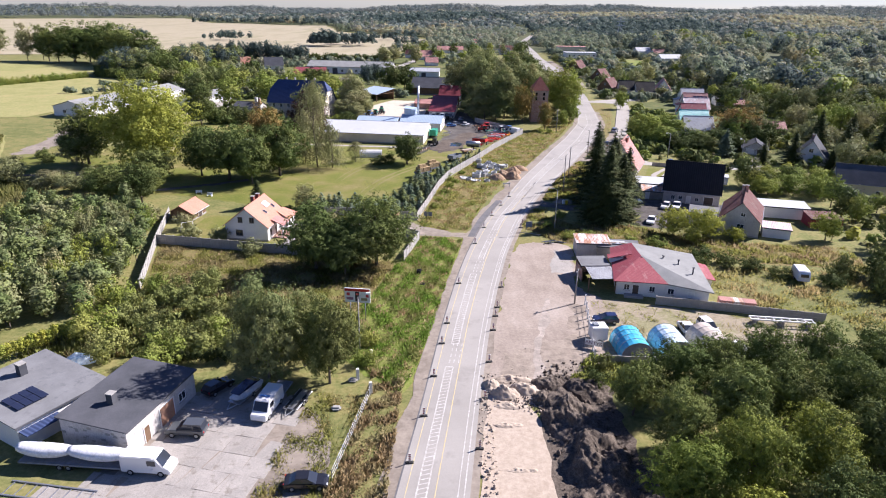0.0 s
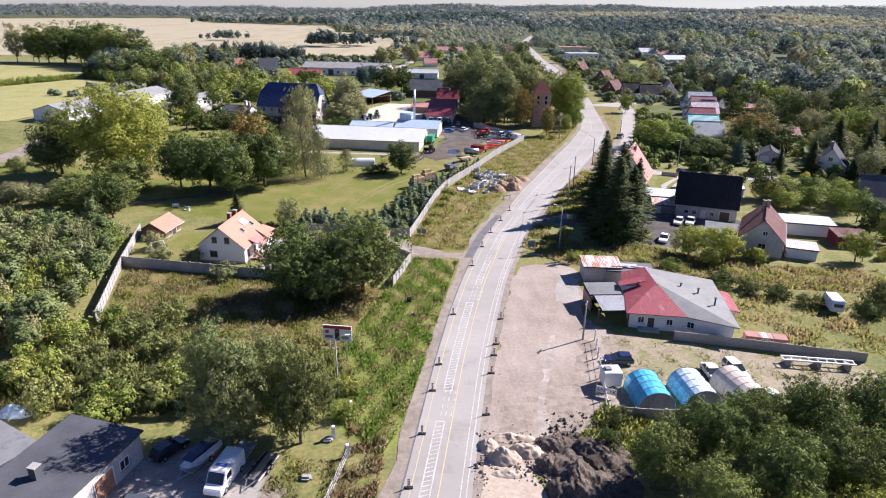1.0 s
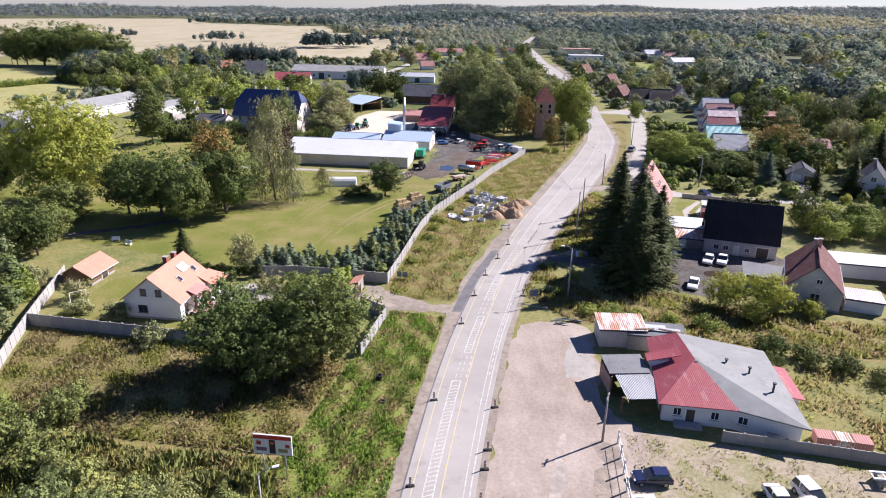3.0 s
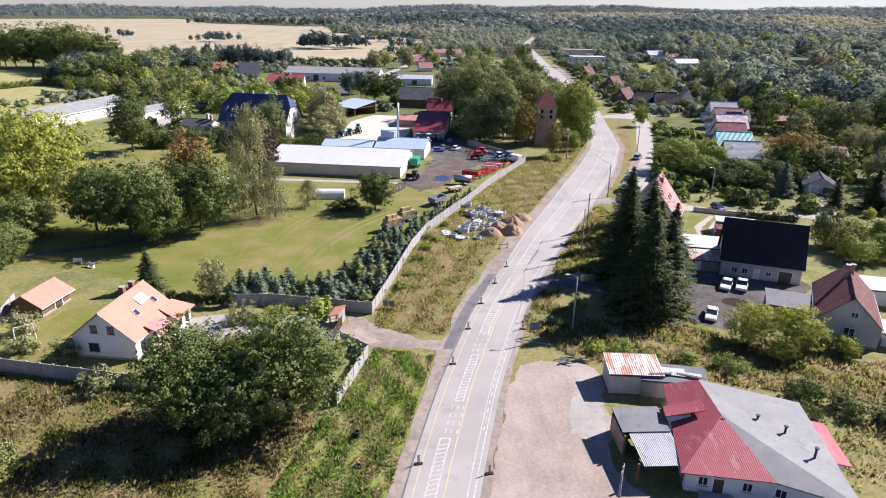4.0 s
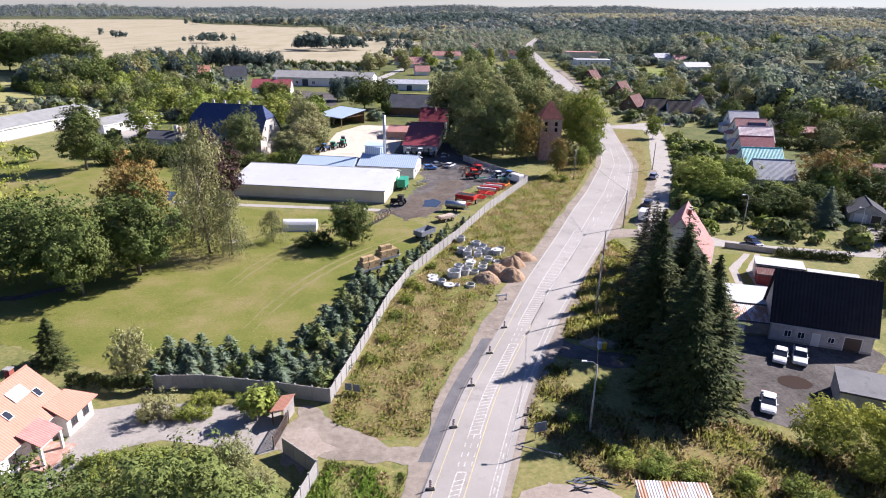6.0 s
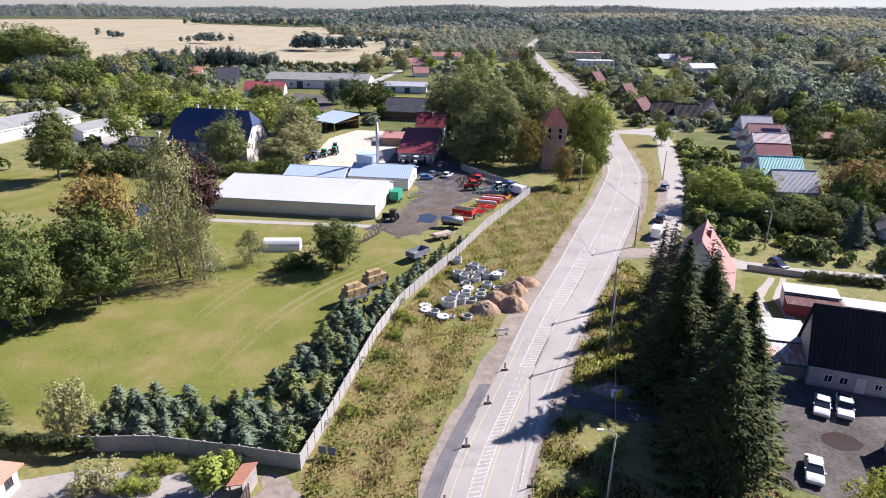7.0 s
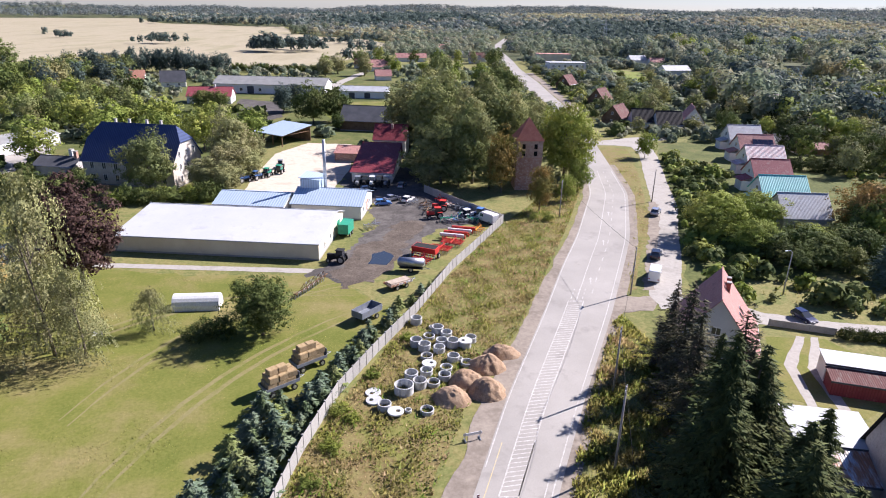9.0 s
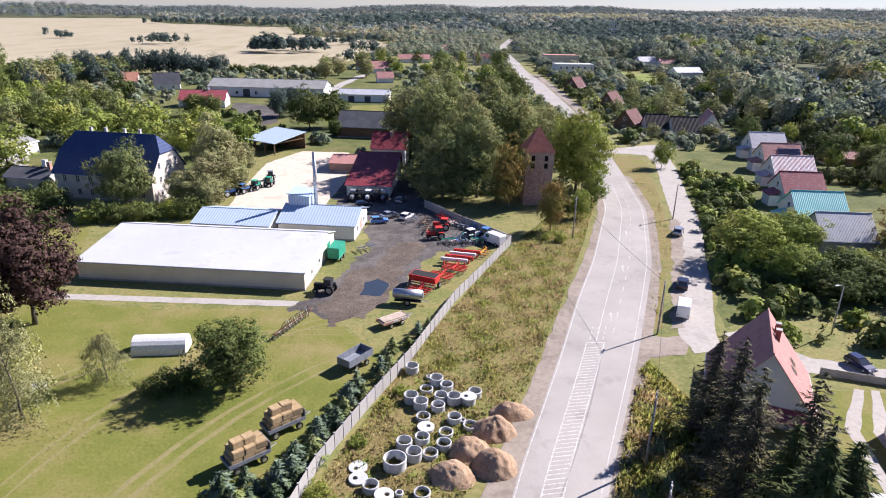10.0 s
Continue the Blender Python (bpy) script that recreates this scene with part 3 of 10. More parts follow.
def birch_mesh(seed, h, r, tips=112, strands=11, leaf=0.31):
    """Twigs hanging in long strands from the tips of the boughs, in an uneven narrow crown."""
    rng = np.random.default_rng(seed)
    f = rng.uniform(0.13, 1.0, tips) ** 0.95
    a = rng.uniform(0, 6.283, tips)
    wide = r * np.sqrt(np.clip(1.02 - f ** 1.5, 0, 1)) * rng.uniform(0.2, 1.05, tips) * (1 + 0.28 * np.sin(2 * a + seed))
    c = np.stack([np.cos(a) * wide, np.sin(a) * wide, f * h * 0.99], 1)
    i = np.repeat(np.arange(tips), strands)
    spread = rng.normal(0, 1, (len(i), 3)) * np.array([0.75, 0.75, 0.35])
    ln = rng.uniform(1.0, 4.6, len(i)) * (0.55 + 0.55 * rng.random(tips))[i]
    ln = np.minimum(ln, np.maximum(0.6, c[i, 2] - 0.6))
    m = 16
    j = np.repeat(np.arange(len(i)), m)
    g = rng.random(len(j)) ** 0.8
    out = c[i[j]] * np.array([1, 1, 0])
    out /= np.linalg.norm(out, axis=1, keepdims=True) + 1e-6
    p = c[i[j]] + spread[j] + out * (0.5 * np.sin(g * 1.6))[:, None] + np.array([0, 0, -1.0]) * (g * ln[j])[:, None] + rng.normal(0, 0.09, (len(j), 3))
    p[:, 2] = np.minimum(p[:, 2], h)
    way = out * 0.6 + 0.5 * spread[j] + 0.4 * unit(len(j), rng)
    return quads_mesh("crown", leaf_quads(p, way, leaf, rng, 0.6, 0.8, 0.3, 0.12)), c


TREE_KINDS = {
    # height, radius, crown base, leaf clumps, clump size, lumps, droop, trunk radius
    "broad": (14, 6.5, -1.8, 18000, 0.34, 54, 0.0, 0.32),
    "near": (14, 6.5, -1.8, 26000, 0.28, 62, 0.0, 0.32),
    "tall": (20, 6.5, -2.5, 17000, 0.42, 56, 0.0, 0.4),
    "giant": (24, 13.0, -1.0, 42000, 0.44, 80, 0.0, 0.6),
    "poplar": (28, 9.0, -3.0, 12000, 0.62, 44, 0.0, 0.4),
    "small": (7, 4.0, -0.6, 9500, 0.23, 36, 0.0, 0.14),
    "bush": (3.0, 2.4, -0.9, 4200, 0.19, 18, 0.0, 0.06),
    "distant": (11, 5.0, -0.8, 1900, 0.62, 22, 0.0, 0.25),
    "mid": (11, 5.0, -0.8, 3400, 0.46, 26, 0.0, 0.25),
}
tree_cache = {}


def tree_parts(kind, v):
    key = (kind, v)
    if key not in tree_cache:
        seed = 31 * v + len(kind) * 7 + len(tree_cache)
        if kind in TREE_KINDS:
            h, r, base, n, leaf, lumps, droop, tr = TREE_KINDS[kind]
            crown, c = crown_mesh(seed, h, r, base, n, leaf, lumps, droop, 0.5, 0.6 if kind in ("mid", "distant", "bush") else 0.45)
            trunk = trunk_mesh(seed, h, tr, [c[i] for i in range(0, len(c), 3 if kind not in ("mid", "distant") else 6)])
        elif kind == "spruce":
            h, r = 20, 4.2
            crown = conifer_mesh(seed, h, r, 0.3, 46, 18, 0.55, 0.42)
            trunk = trunk_mesh(seed, h * 1.25, 0.28, [])
        elif kind == "ragged":
            h, r = 20, 4.2
            crown = conifer_mesh(seed, h, r, 1.2, 38, 14, 0.4, 0.38, 0.38, 0.5)
            trunk = trunk_mesh(seed, h * 1.25, 0.26, [])
        elif kind == "birch":
            h, r = 23, 5.6
            crown, c = birch_mesh(seed, h, r)
            trunk = trunk_mesh(seed, h * 1.15, 0.24, c[::12])
        elif kind == "young":
            h, r = 4.0, 1.35
            crown = conifer_mesh(seed, h, r, 0.1, 11, 8, 0.1, 0.45)
            trunk = trunk_mesh(seed, h, 0.06, [])
        elif kind == "pine":
            h, r = 8.0, 2.0
            crown, c = crown_mesh(seed, h, r, -0.6, 1500, 0.42, 30, 0.0, 1.5, 0.6)
            trunk = trunk_mesh(seed, h, 0.1, [])
        elif kind == "column":
            h, r = 3.0, 0.55
            crown, c = crown_mesh(seed, h, r, 0.0, 500, 0.2, 16, 0.0, 0.9)
            trunk = trunk_mesh(seed, h, 0.04, [])
        tree_cache[key] = (crown, trunk, h, r)
    return tree_cache[key]


def tree(x, y, h, r, kind, leaf, name, label, category="tree", group="", variants=3):
    v = int(RNG.integers(0, variants))
    crown, trunk, h0, r0 = tree_parts(kind, v)
    m = pose(x, y, 0, 0, 0, RNG.uniform(0, 360)) @ Matrix.Diagonal((r / r0, r / r0 * RNG.uniform(0.92, 1.08), h / h0, 1))
    t = thing(name, m, label, category, group)
    part("trunk", trunk, M_BARK, t)
    c = part("crown", crown, leaf, t)
    c.material_slots[0].link = "OBJECT"
    c.material_slots[0].material = leaf
    return t


def grove(rows, kind, leaf, name, label, category="tree", group="", variants=3):
    for x, y, h, r in rows:
        tree(x, y, h, r, kind, leaf, name, label, category, group, variants)


# ---- buildings ----
window_cache = {}


def window(parent, m, w, h, frame_mat=None, bars=1, name="window"):
    """A framed window in the plane x-z of m, its outside towards -y: frame, pane and sill."""
    key = (round(w, 2), round(h, 2), bars)
    if key not in window_cache:
        f = 0.08
        rows = [(-w / 2, w / 2, -0.05, 0.04, 0, f), (-w / 2, w / 2, -0.05, 0.04, h - f, h), (-w / 2, -w / 2 + f, -0.05, 0.04, f, h - f), (w / 2 - f, w / 2, -0.05, 0.04, f, h - f)]
        rows += [(w * (i / (bars + 1) - 0.5) - 0.035, w * (i / (bars + 1) - 0.5) + 0.035, -0.045, 0.03, f, h - f) for i in range(1, bars + 1)]
        a = bpy.data.meshes.new("window_frame")
        b = boxes(*rows)
        b.to_mesh(a)
        b.free()
        c = bpy.data.meshes.new("pane")
        b = boxes((-w / 2 + 0.02, w / 2 - 0.02, -0.012, 0.0, 0.02, h - 0.02))
        b.to_mesh(c)
        b.free()
        d = bpy.data.meshes.new("sill")
        b = boxes((-w / 2 - 0.08, w / 2 + 0.08, -0.16, 0.0, -0.07, -0.005))
        b.to_mesh(d)
        b.free()
        window_cache[key] = (a, c, d)
    a, c, d = window_cache[key]
    win = part(name, a, frame_mat or M_FRAME, parent, "", m)
    win.material_slots[0].link = "OBJECT"
    win.material_slots[0].material = frame_mat or M_FRAME
    part("pane", c, M_GLASS, win)
    part("sill", d, M_CONCRETE, win)
    return win


def door(parent, m, w, h, mat, name="door"):
    d = part(name, boxes((-w / 2, w / 2, -0.04, 0.02, 0, h)), mat, parent, "", m)
    part("door_frame", boxes((-w / 2 - 0.1, -w / 2, -0.07, 0.02, 0, h + 0.1), (w / 2, w / 2 + 0.1, -0.07, 0.02, 0, h + 0.1), (-w / 2, w / 2, -0.07, 0.02, h, h + 0.1)), M_FRAME, d)
    return d


def face_at(face, L, W, u, z):
    """The pose of an opening on a wall: S and N are the long sides, E and W the gable ends."""
    if face == "S":
        return pose(u, -W / 2, z)
    if face == "N":
        return pose(-u, W / 2, z, 0, 0, 180)
    if face == "E":
        return pose(L / 2, u, z, 0, 0, 90)
    return pose(-L / 2, -u, z, 0, 0, -90)


def roof_slab(pts, thick=0.14):
    bm = bmesh.new()
    a = [bm.verts.new(p) for p in pts]
    b = [bm.verts.new((p[0], p[1], p[2] - thick)) for p in pts]
    bm.faces.new(a)
    bm.faces.new(b[::-1])
    n = len(pts)
    for i in range(n):
        bm.faces.new((a[(i + 1) % n], a[i], b[i], b[(i + 1) % n]))
    bmesh.ops.recalc_face_normals(bm, faces=bm.faces[:])
    return bm


def house(name, x, y, yaw, L, W, eave, ridge, walls, roof, label, category="house", group="", over=0.4, hip=0.0, half_hip=0.0, wins=(), doors=(), chimneys=(), frame_mat=None, ridge_y=0.0, gable_mat=None, z=0.0, skylights=()):
    """A pitched-roof building: the ridge runs along local x. L and W are the walls'. hip: how far the ridge ends stand in."""
    t = thing(name, pose(x, y, z, 0, 0, yaw), label, category, group)
    ry = ridge_y
    bm = bmesh.new()
    if hip:
        bx(bm, -L / 2, L / 2, -W / 2, W / 2, -0.3, eave)
    else:
        low = ridge - (ridge - eave) * half_hip
        k = 1 - half_hip
        pr = [(-W / 2, -0.3), (W / 2, -0.3), (W / 2, eave)]
        pr += [(ry, ridge - 0.1)] if not half_hip else [(W / 2 * (1 - k), low - 0.1), (-W / 2 * (1 - k), low - 0.1)]
        pr += [(-W / 2, eave)]
        va = [bm.verts.new((-L / 2, p, q)) for p, q in pr]
        vb = [bm.verts.new((L / 2, p, q)) for p, q in pr]
        bm.faces.new(va[::-1])
        bm.faces.new(vb)
        for i in range(len(pr)):
            j = (i + 1) % len(pr)
            bm.faces.new((va[i], va[j], vb[j], vb[i]))
        bmesh.ops.recalc_face_normals(bm, faces=bm.faces[:])
    part("wall", bm, walls, t)
    part("plinth", boxes((-L / 2 - 0.04, L / 2 + 0.04, -W / 2 - 0.04, W / 2 + 0.04, -0.3, 0.35)), M_CONCRETE, t)
    sl = (ridge - eave) / (W / 2 + ry)
    el = eave - sl * over
    sr = (ridge - eave) / (W / 2 - ry)
    er = eave - sr * over
    X, Y, T = L / 2 + over, W / 2 + over, 0.14
    g = (X - hip) if hip else X
    hh = half_hip * (X - 0.0) * 0.45
    if half_hip:
        g = X - hh
    k2 = half_hip
    def pts_side(sgn, e):
        if half_hip:
            zc = ridge - (ridge - e) * k2
            yc = sgn * Y * k2
            return [(-X, sgn * Y, e + T), (X, sgn * Y, e + T), (X, yc, zc + T), (g, ry, ridge + T), (-g, ry, ridge + T), (-X, yc, zc + T)]
        return [(-X, sgn * Y, e + T), (X, sgn * Y, e + T), (g, ry, ridge + T), (-g, ry, ridge + T)]
    part("roof", roof_slab(pts_side(-1, el)), roof, t)
    part("roof", roof_slab(pts_side(1, er)), roof, t)
    if hip or half_hip:
        for s in (-1, 1):
            if hip:
                p = [(s * X, -Y, el + T), (s * X, Y, er + T), (s * g, ry, ridge + T)]
            else:
                zc = ridge - (ridge - el) * k2
                p = [(s * X, -Y * k2, zc + T), (s * X, Y * k2, zc + T), (s * g, ry, ridge + T)]
            part("roof", roof_slab(p), roof, t)
    part("ridge_cap", tubes(((-g, ry, ridge + T), (g, ry, ridge + T), 0.12), n=6), roof, t)
    if ridge > eave + 1.2:
        for s in (-1, 1):
            part("gutter", tubes(((-X, s * (Y + 0.05), (el if s < 0 else er) + 0.02), (X, s * (Y + 0.05), (el if s < 0 else er) + 0.02), 0.07), n=6), M_STEEL, t)
    for face, u, zz, w, h in wins:
        window(t, face_at(face, L, W, u, zz), w, h, frame_mat, 1 if w < 1.7 else 2)
    for face, u, w, h, mat in doors:
        door(t, face_at(face, L, W, u, 0.02), w, h, mat)
    for cx, cy, top, s, mat in chimneys:
        c = part("chimney", boxes((cx - s / 2, cx + s / 2, cy - s / 2, cy + s / 2, eave, top)), mat, t)
        part("chimney_cap", boxes((cx - s / 2 - 0.07, cx + s / 2 + 0.07, cy - s / 2 - 0.07, cy + s / 2 + 0.07, top, top + 0.12)), M_CONCRETE, c)
    for u, f, w, h, mat in skylights:
        ang = math.atan2(ridge - eave, W / 2)
        yy = -W / 2 * (1 - f)
        zz = eave + (ridge - eave) * f + T + 0.02
        s = part("skylight", boxes((-w / 2, w / 2, -h / 2, h / 2, 0, 0.10)), M_STEEL, t, "", pose(u, yy, zz) @ Matrix.Rotation(ang, 4, "X"))
        part("pane", boxes((-w / 2 + 0.06, w / 2 - 0.06, -h / 2 + 0.06, h / 2 - 0.06, 0.10, 0.112)), mat, s)
    return t


def flat_block(name, x, y, yaw, L, W, h, walls, roof, label, category="shed", group="", tilt=0.0, over=0.2, wins=(), doors=(), chimneys=()):
    """A block with a roof of one slope, falling towards local -y by tilt metres."""
    t = thing(name, pose(x, y, 0, 0, 0, yaw), label, category, group)
    bm = boxes((-L / 2, L / 2, -W / 2, W / 2, -0.3, h))
    for v in bm.verts:
        if v.co.z > 0 and v.co.y < 0:
            v.co.z -= tilt
    part("wall", bm, walls, t)
    X, Y = L / 2 + over, W / 2 + over
    part("roof", roof_slab([(-X, -Y, h - tilt + 0.16), (X, -Y, h - tilt + 0.16), (X, Y, h + 0.16), (-X, Y, h + 0.16)]), roof, t)
    part("fascia", boxes((-X - 0.03, X + 0.03, -Y - 0.03, -Y, h - tilt - 0.08, h - tilt + 0.18)), M_SLATE, t)
    for face, u, zz, w, hh in wins:
        window(t, face_at(face, L, W, u, zz), w, hh)
    for face, u, w, hh, mat in doors:
        door(t, face_at(face, L, W, u, 0.02), w, hh, mat)
    for cx, cy, top, s, mat in chimneys:
        c = part("chimney", boxes((cx - s / 2, cx + s / 2, cy - s / 2, cy + s / 2, h - tilt, top)), mat, t)
        part("chimney_cap", boxes((cx - s / 2 - 0.06, cx + s / 2 + 0.06, cy - s / 2 - 0.06, cy + s / 2 + 0.06, top, top + 0.1)), M_CONCRETE, c)
    return t


# ---- ground, road and yards ----
def strip_x(y, table):
    ys, xs = zip(*table)
    return float(np.interp(y, ys, xs))


ROAD_L = [(-400, -62), (-100, -22), (0, -9.8), (52, -4.6), (68, -2.5), (91, 0.1), (107, 2.3), (122, 4.9), (144, 10.0), (163, 16.6), (181, 22.4), (204, 31.2), (225, 38.8), (241, 45.2), (275, 56.8), (309, 63.4), (330, 66.5), (360, 70.5), (416, 75), (443, 76.2), (484, 75.6), (538, 77), (637, 82.6), (720, 89), (845, 96), (1000, 112), (1200, 150)]
ROAD_R = [(-400, -54), (-100, -14.3), (0, -2.2), (52, 3.2), (68, 4.9), (91, 7.8), (107, 10.4), (122, 13.2), (144, 18.7), (163, 25.2), (181, 32.5), (204, 42.4), (225, 50.8), (241, 57.0), (275, 67.0), (309, 71.4), (330, 74.0), (360, 78.0), (416, 82.4), (443, 84.2), (484, 86), (538, 89), (637, 91.5), (720, 97.6), (845, 104), (1000, 121), (1200, 159)]



def smooth_table(table, width=7):
    ys = np.arange(table[0][0], table[-1][0] + 0.1, 2.0)
    xs = np.interp(ys, *zip(*table))
    k = np.hanning(width + 2)[1:-1]
    k /= k.sum()
    pad = width // 2
    sm = np.convolve(np.concatenate([2 * xs[0] - xs[pad:0:-1], xs, 2 * xs[-1] - xs[-2:-pad - 2:-1]]), k, "valid")
    return list(zip(ys.tolist(), sm.tolist()))


ROAD_L, ROAD_R = smooth_table(ROAD_L), smooth_table(ROAD_R)


def across(y, f):
    return strip_x(y, ROAD_L) * (1 - f) + strip_x(y, ROAD_R) * f


from mathutils.geometry import delaunay_2d_cdt

sheet_count = []


def sheet(name, pts, z, mat, label, ragged=0.25, step=0.9, kind="structure", category="ground"):
    """A patch of ground with an uneven edge, laid z above the ground sheet."""
    sheet_count.append(name)
    z = (2.5 if max(q[1] for q in pts) > 380 else 1.0) * z + 0.0003 * len(sheet_count)
    ring = []
    n = len(pts)
    for i in range(n):
        a, b = Vector((*pts[i], 0)), Vector((*pts[(i + 1) % n], 0))
        m = max(1, int((b - a).length / step))
        for j in range(m):
            p = a.lerp(b, j / m)
            w = noise.noise_vector(p * 0.35) * ragged * 1.6 + noise.noise_vector(p * 1.7) * ragged * 0.8
            ring.append((p.x + w.x, p.y + w.y, z))
    flat = [Vector((p[0], p[1])) for p in ring]
    edge = list(range(len(flat)))
    ys = [q[1] for q in pts]
    if max(ys) > 380:
        xs = [q[0] for q in pts]
        for gy in list(np.arange(max(380, min(ys)), min(920, max(ys)), 14.0)):
            flat += [Vector((gx, gy)) for gx in np.linspace(min(xs), max(xs), 3 + int((max(xs) - min(xs)) / 220))[1:-1]]
    co, _, tris = delaunay_2d_cdt(flat, [], [edge], 1, 0.001)[:3]
    bm = bmesh.new()
    vs = [bm.verts.new((p.x, p.y, z + lie(p.x, p.y))) for p in co]
    for q in tris:
        a, b, c = (co[k] for k in q)
        up = (b - a).cross(c - a) > 0
        bm.faces.new([vs[k] for k in (q if up else q[::-1])])
    bm.normal_update()
    ob = part(name, bm, mat, None)
    return tagged(ob, label, category, "", kind)


def ribbon(name, y0, y1, fl, fr, z, mat, parent, step=2.0, ol=0.0, orr=0.0):
    """A strip along the road between two fractions of its width, plus offsets in metres."""
    bm = bmesh.new()
    prev = None
    n = max(1, int((y1 - y0) / step))
    for i in range(n + 1):
        y = y0 + (y1 - y0) * i / n
        xa, xb = across(y, fl) + ol, across(y, fr) + orr
        a = bm.verts.new((xa, y, z + lie(xa, y)))
        b = bm.verts.new((xb, y, z + lie(xb, y)))
        if prev:
            bm.faces.new((prev[0], prev[1], b, a))
        prev = (a, b)
    return part(name, bm, mat, parent)


bm = bmesh.new()
prev = None
for y in [-4600, -1200, -300, 0, 200, 380] + list(range(390, 920, 10)) + [960, 1200, 1800, 2600, 3600, 4650]:
    row = [bm.verts.new((x, y, lie(x, y))) for x in range(-4800, 4801, 300)]
    if prev:
        for i in range(len(row) - 1):
            bm.faces.new((prev[i], prev[i + 1], row[i + 1], row[i]))
    prev = row
ground = tagged(part("ground", bm, M_MEADOW, None), "rough grassy ground reaching to the horizon", "ground", "", "structure")

road = tagged(ribbon("road", -380, 1190, 0, 1, 0.07, M_ASPHALT, None), "pale worn asphalt road under repair", "road", "", "structure")
bm = bmesh.new()
prev = None
for y in np.arange(40, 300, 0.8):
    w = noise.noise(Vector((0, y * 0.15, 3))) * 0.8 + noise.noise(Vector((0, y * 0.6, 8))) * 0.25
    wd = float(np.interp(y, [40, 70, 122, 132, 150, 165, 185, 205, 240, 300], [2.6, 1.8, 1.5, 2.4, 2.8, 3.0, 2.9, 2.5, 1.8, 1.4]))
    a = bm.verts.new((strip_x(y, ROAD_L) - wd + w, y, 0.056))
    b = bm.verts.new((strip_x(y, ROAD_L) + 0.3, y, 0.056))
    if prev:
        bm.faces.new((prev[0], prev[1], b, a))
    prev = (a, b)
tagged(part("road_shoulder", bm, M_SHOULDER, None), "bare gravel shoulder beside the road", "shoulder", "", "structure")
bm = bmesh.new()
prev = None
for y in np.arange(30, 310, 2.0):
    w = noise.noise(Vector((9, y * 0.2, 3))) * 0.4
    a = bm.verts.new((strip_x(y, ROAD_R) - 0.3, y, 0.059))
    b = bm.verts.new((strip_x(y, ROAD_R) + (0.9 if y < 150 else 1.8) + w, y, 0.059))
    if prev:
        bm.faces.new((prev[0], prev[1], b, a))
    prev = (a, b)
tagged(part("road_shoulder", bm, M_SHOULDER, None), "narrow gravel edge beside the road", "shoulder", "", "structure")

# markings: edge lines, temporary yellow lines, hatched islands and dashes
MZ = 0.078
ribbon("edge_line", 30, 300, 0.92, 0.92, MZ, M_WHITE, road, ol=-0.07, orr=0.07)
ribbon("edge_line", 30, 166, 0.835, 0.835, MZ, M_WHITE, road, ol=-0.06, orr=0.06)
ribbon("yellow_line", 30, 172, 0.53, 0.53, MZ, M_YELLOW, road, ol=-0.06, orr=0.06)
ribbon("yellow_line", 30, 172, 0.13, 0.13, MZ, M_YELLOW, road, ol=-0.05, orr=0.05)
ribbon("asphalt_edge", 40, 152, 0, 0, 0.074, M_TARMAC, road, ol=-0.05, orr=0.13)
ribbon("edge_line", 168, 300, 0.025, 0.025, MZ, M_WHITE, road, ol=-0.07, orr=0.07)


def hatched(y0, y1, fl, fr, taper0=False):
    """A painted island: an outline and slanting bars."""
    ribbon("island_line", y0, y1, fl, fl, MZ, M_WHITE, road, ol=-0.08, orr=0.08)
    ribbon("island_line", y0, y1, fr, fr, MZ, M_WHITE, road, ol=-0.08, orr=0.08)
    for yy in (y0, y1):
        ribbon("island_line", yy - 0.1, yy + 0.1, fl, fr, MZ + 0.004, M_WHITE, road)
    bm = bmesh.new()
    y = y0 + 0.6
    while y < y1 - 1.0:
        xl, xr = across(y, fl), across(y + 0.5, fr)
        v = [bm.verts.new(p) for p in ((xl, y, MZ - 0.004), (xr, y + 0.4, MZ - 0.004), (xr, y + 0.55, MZ - 0.004), (xl, y + 0.15, MZ - 0.004))]
        bm.faces.new(v)
        y += 0.72
    part("island_bars", bm, M_WHITE, road)


hatched(36, 77.5, 0.275, 0.415)
hatched(84, 110.5, 0.29, 0.43)
hatched(118, 129.5, 0.345, 0.465)
hatched(136, 157.5, 0.33, 0.48)
hatched(163.5, 209, 0.30, 0.53)
for a, b in ((78.6, 83.4), (111.4, 117.4), (130.4, 135.4), (158.4, 163), (210, 214)):
    y = a
    while y < b:
        for f in (0.33, 0.41, 0.50):
            ribbon("dash", y, y + 0.8, f, f, MZ + 0.008, M_WHITE, road, ol=-0.07, orr=0.07)
        y += 1.6
y = 112.0
while y < 134:
    ribbon("dash", y, y + 0.9, 0.875, 0.875, MZ + 0.004, M_WHITE, road, ol=-0.08, orr=0.08)
    y += 1.8
ribbon("island_line", 209, 300, 0.42, 0.42, MZ, M_WHITE, road, ol=-0.07, orr=0.07)
y = 212
while y < 300:
    ribbon("dash", y, y + 2.0, 0.62, 0.62, MZ + 0.008, M_WHITE, road, ol=-0.07, orr=0.07)
    y += 5
for y in (216, 236, 256):
    bm = bmesh.new()
    x = across(y, 0.55)
    for k, q in enumerate((((0, 0), (0.18, 0), (0.68, 2.2), (0.5, 2.2)), ((0.2, 2.1), (1.0, 2.1), (0.75, 3.1)))):
        bm.faces.new([bm.verts.new((x + p[0], y + p[1], MZ + 0.004 * k)) for p in q])
    part("arrow", bm, M_WHITE, road)

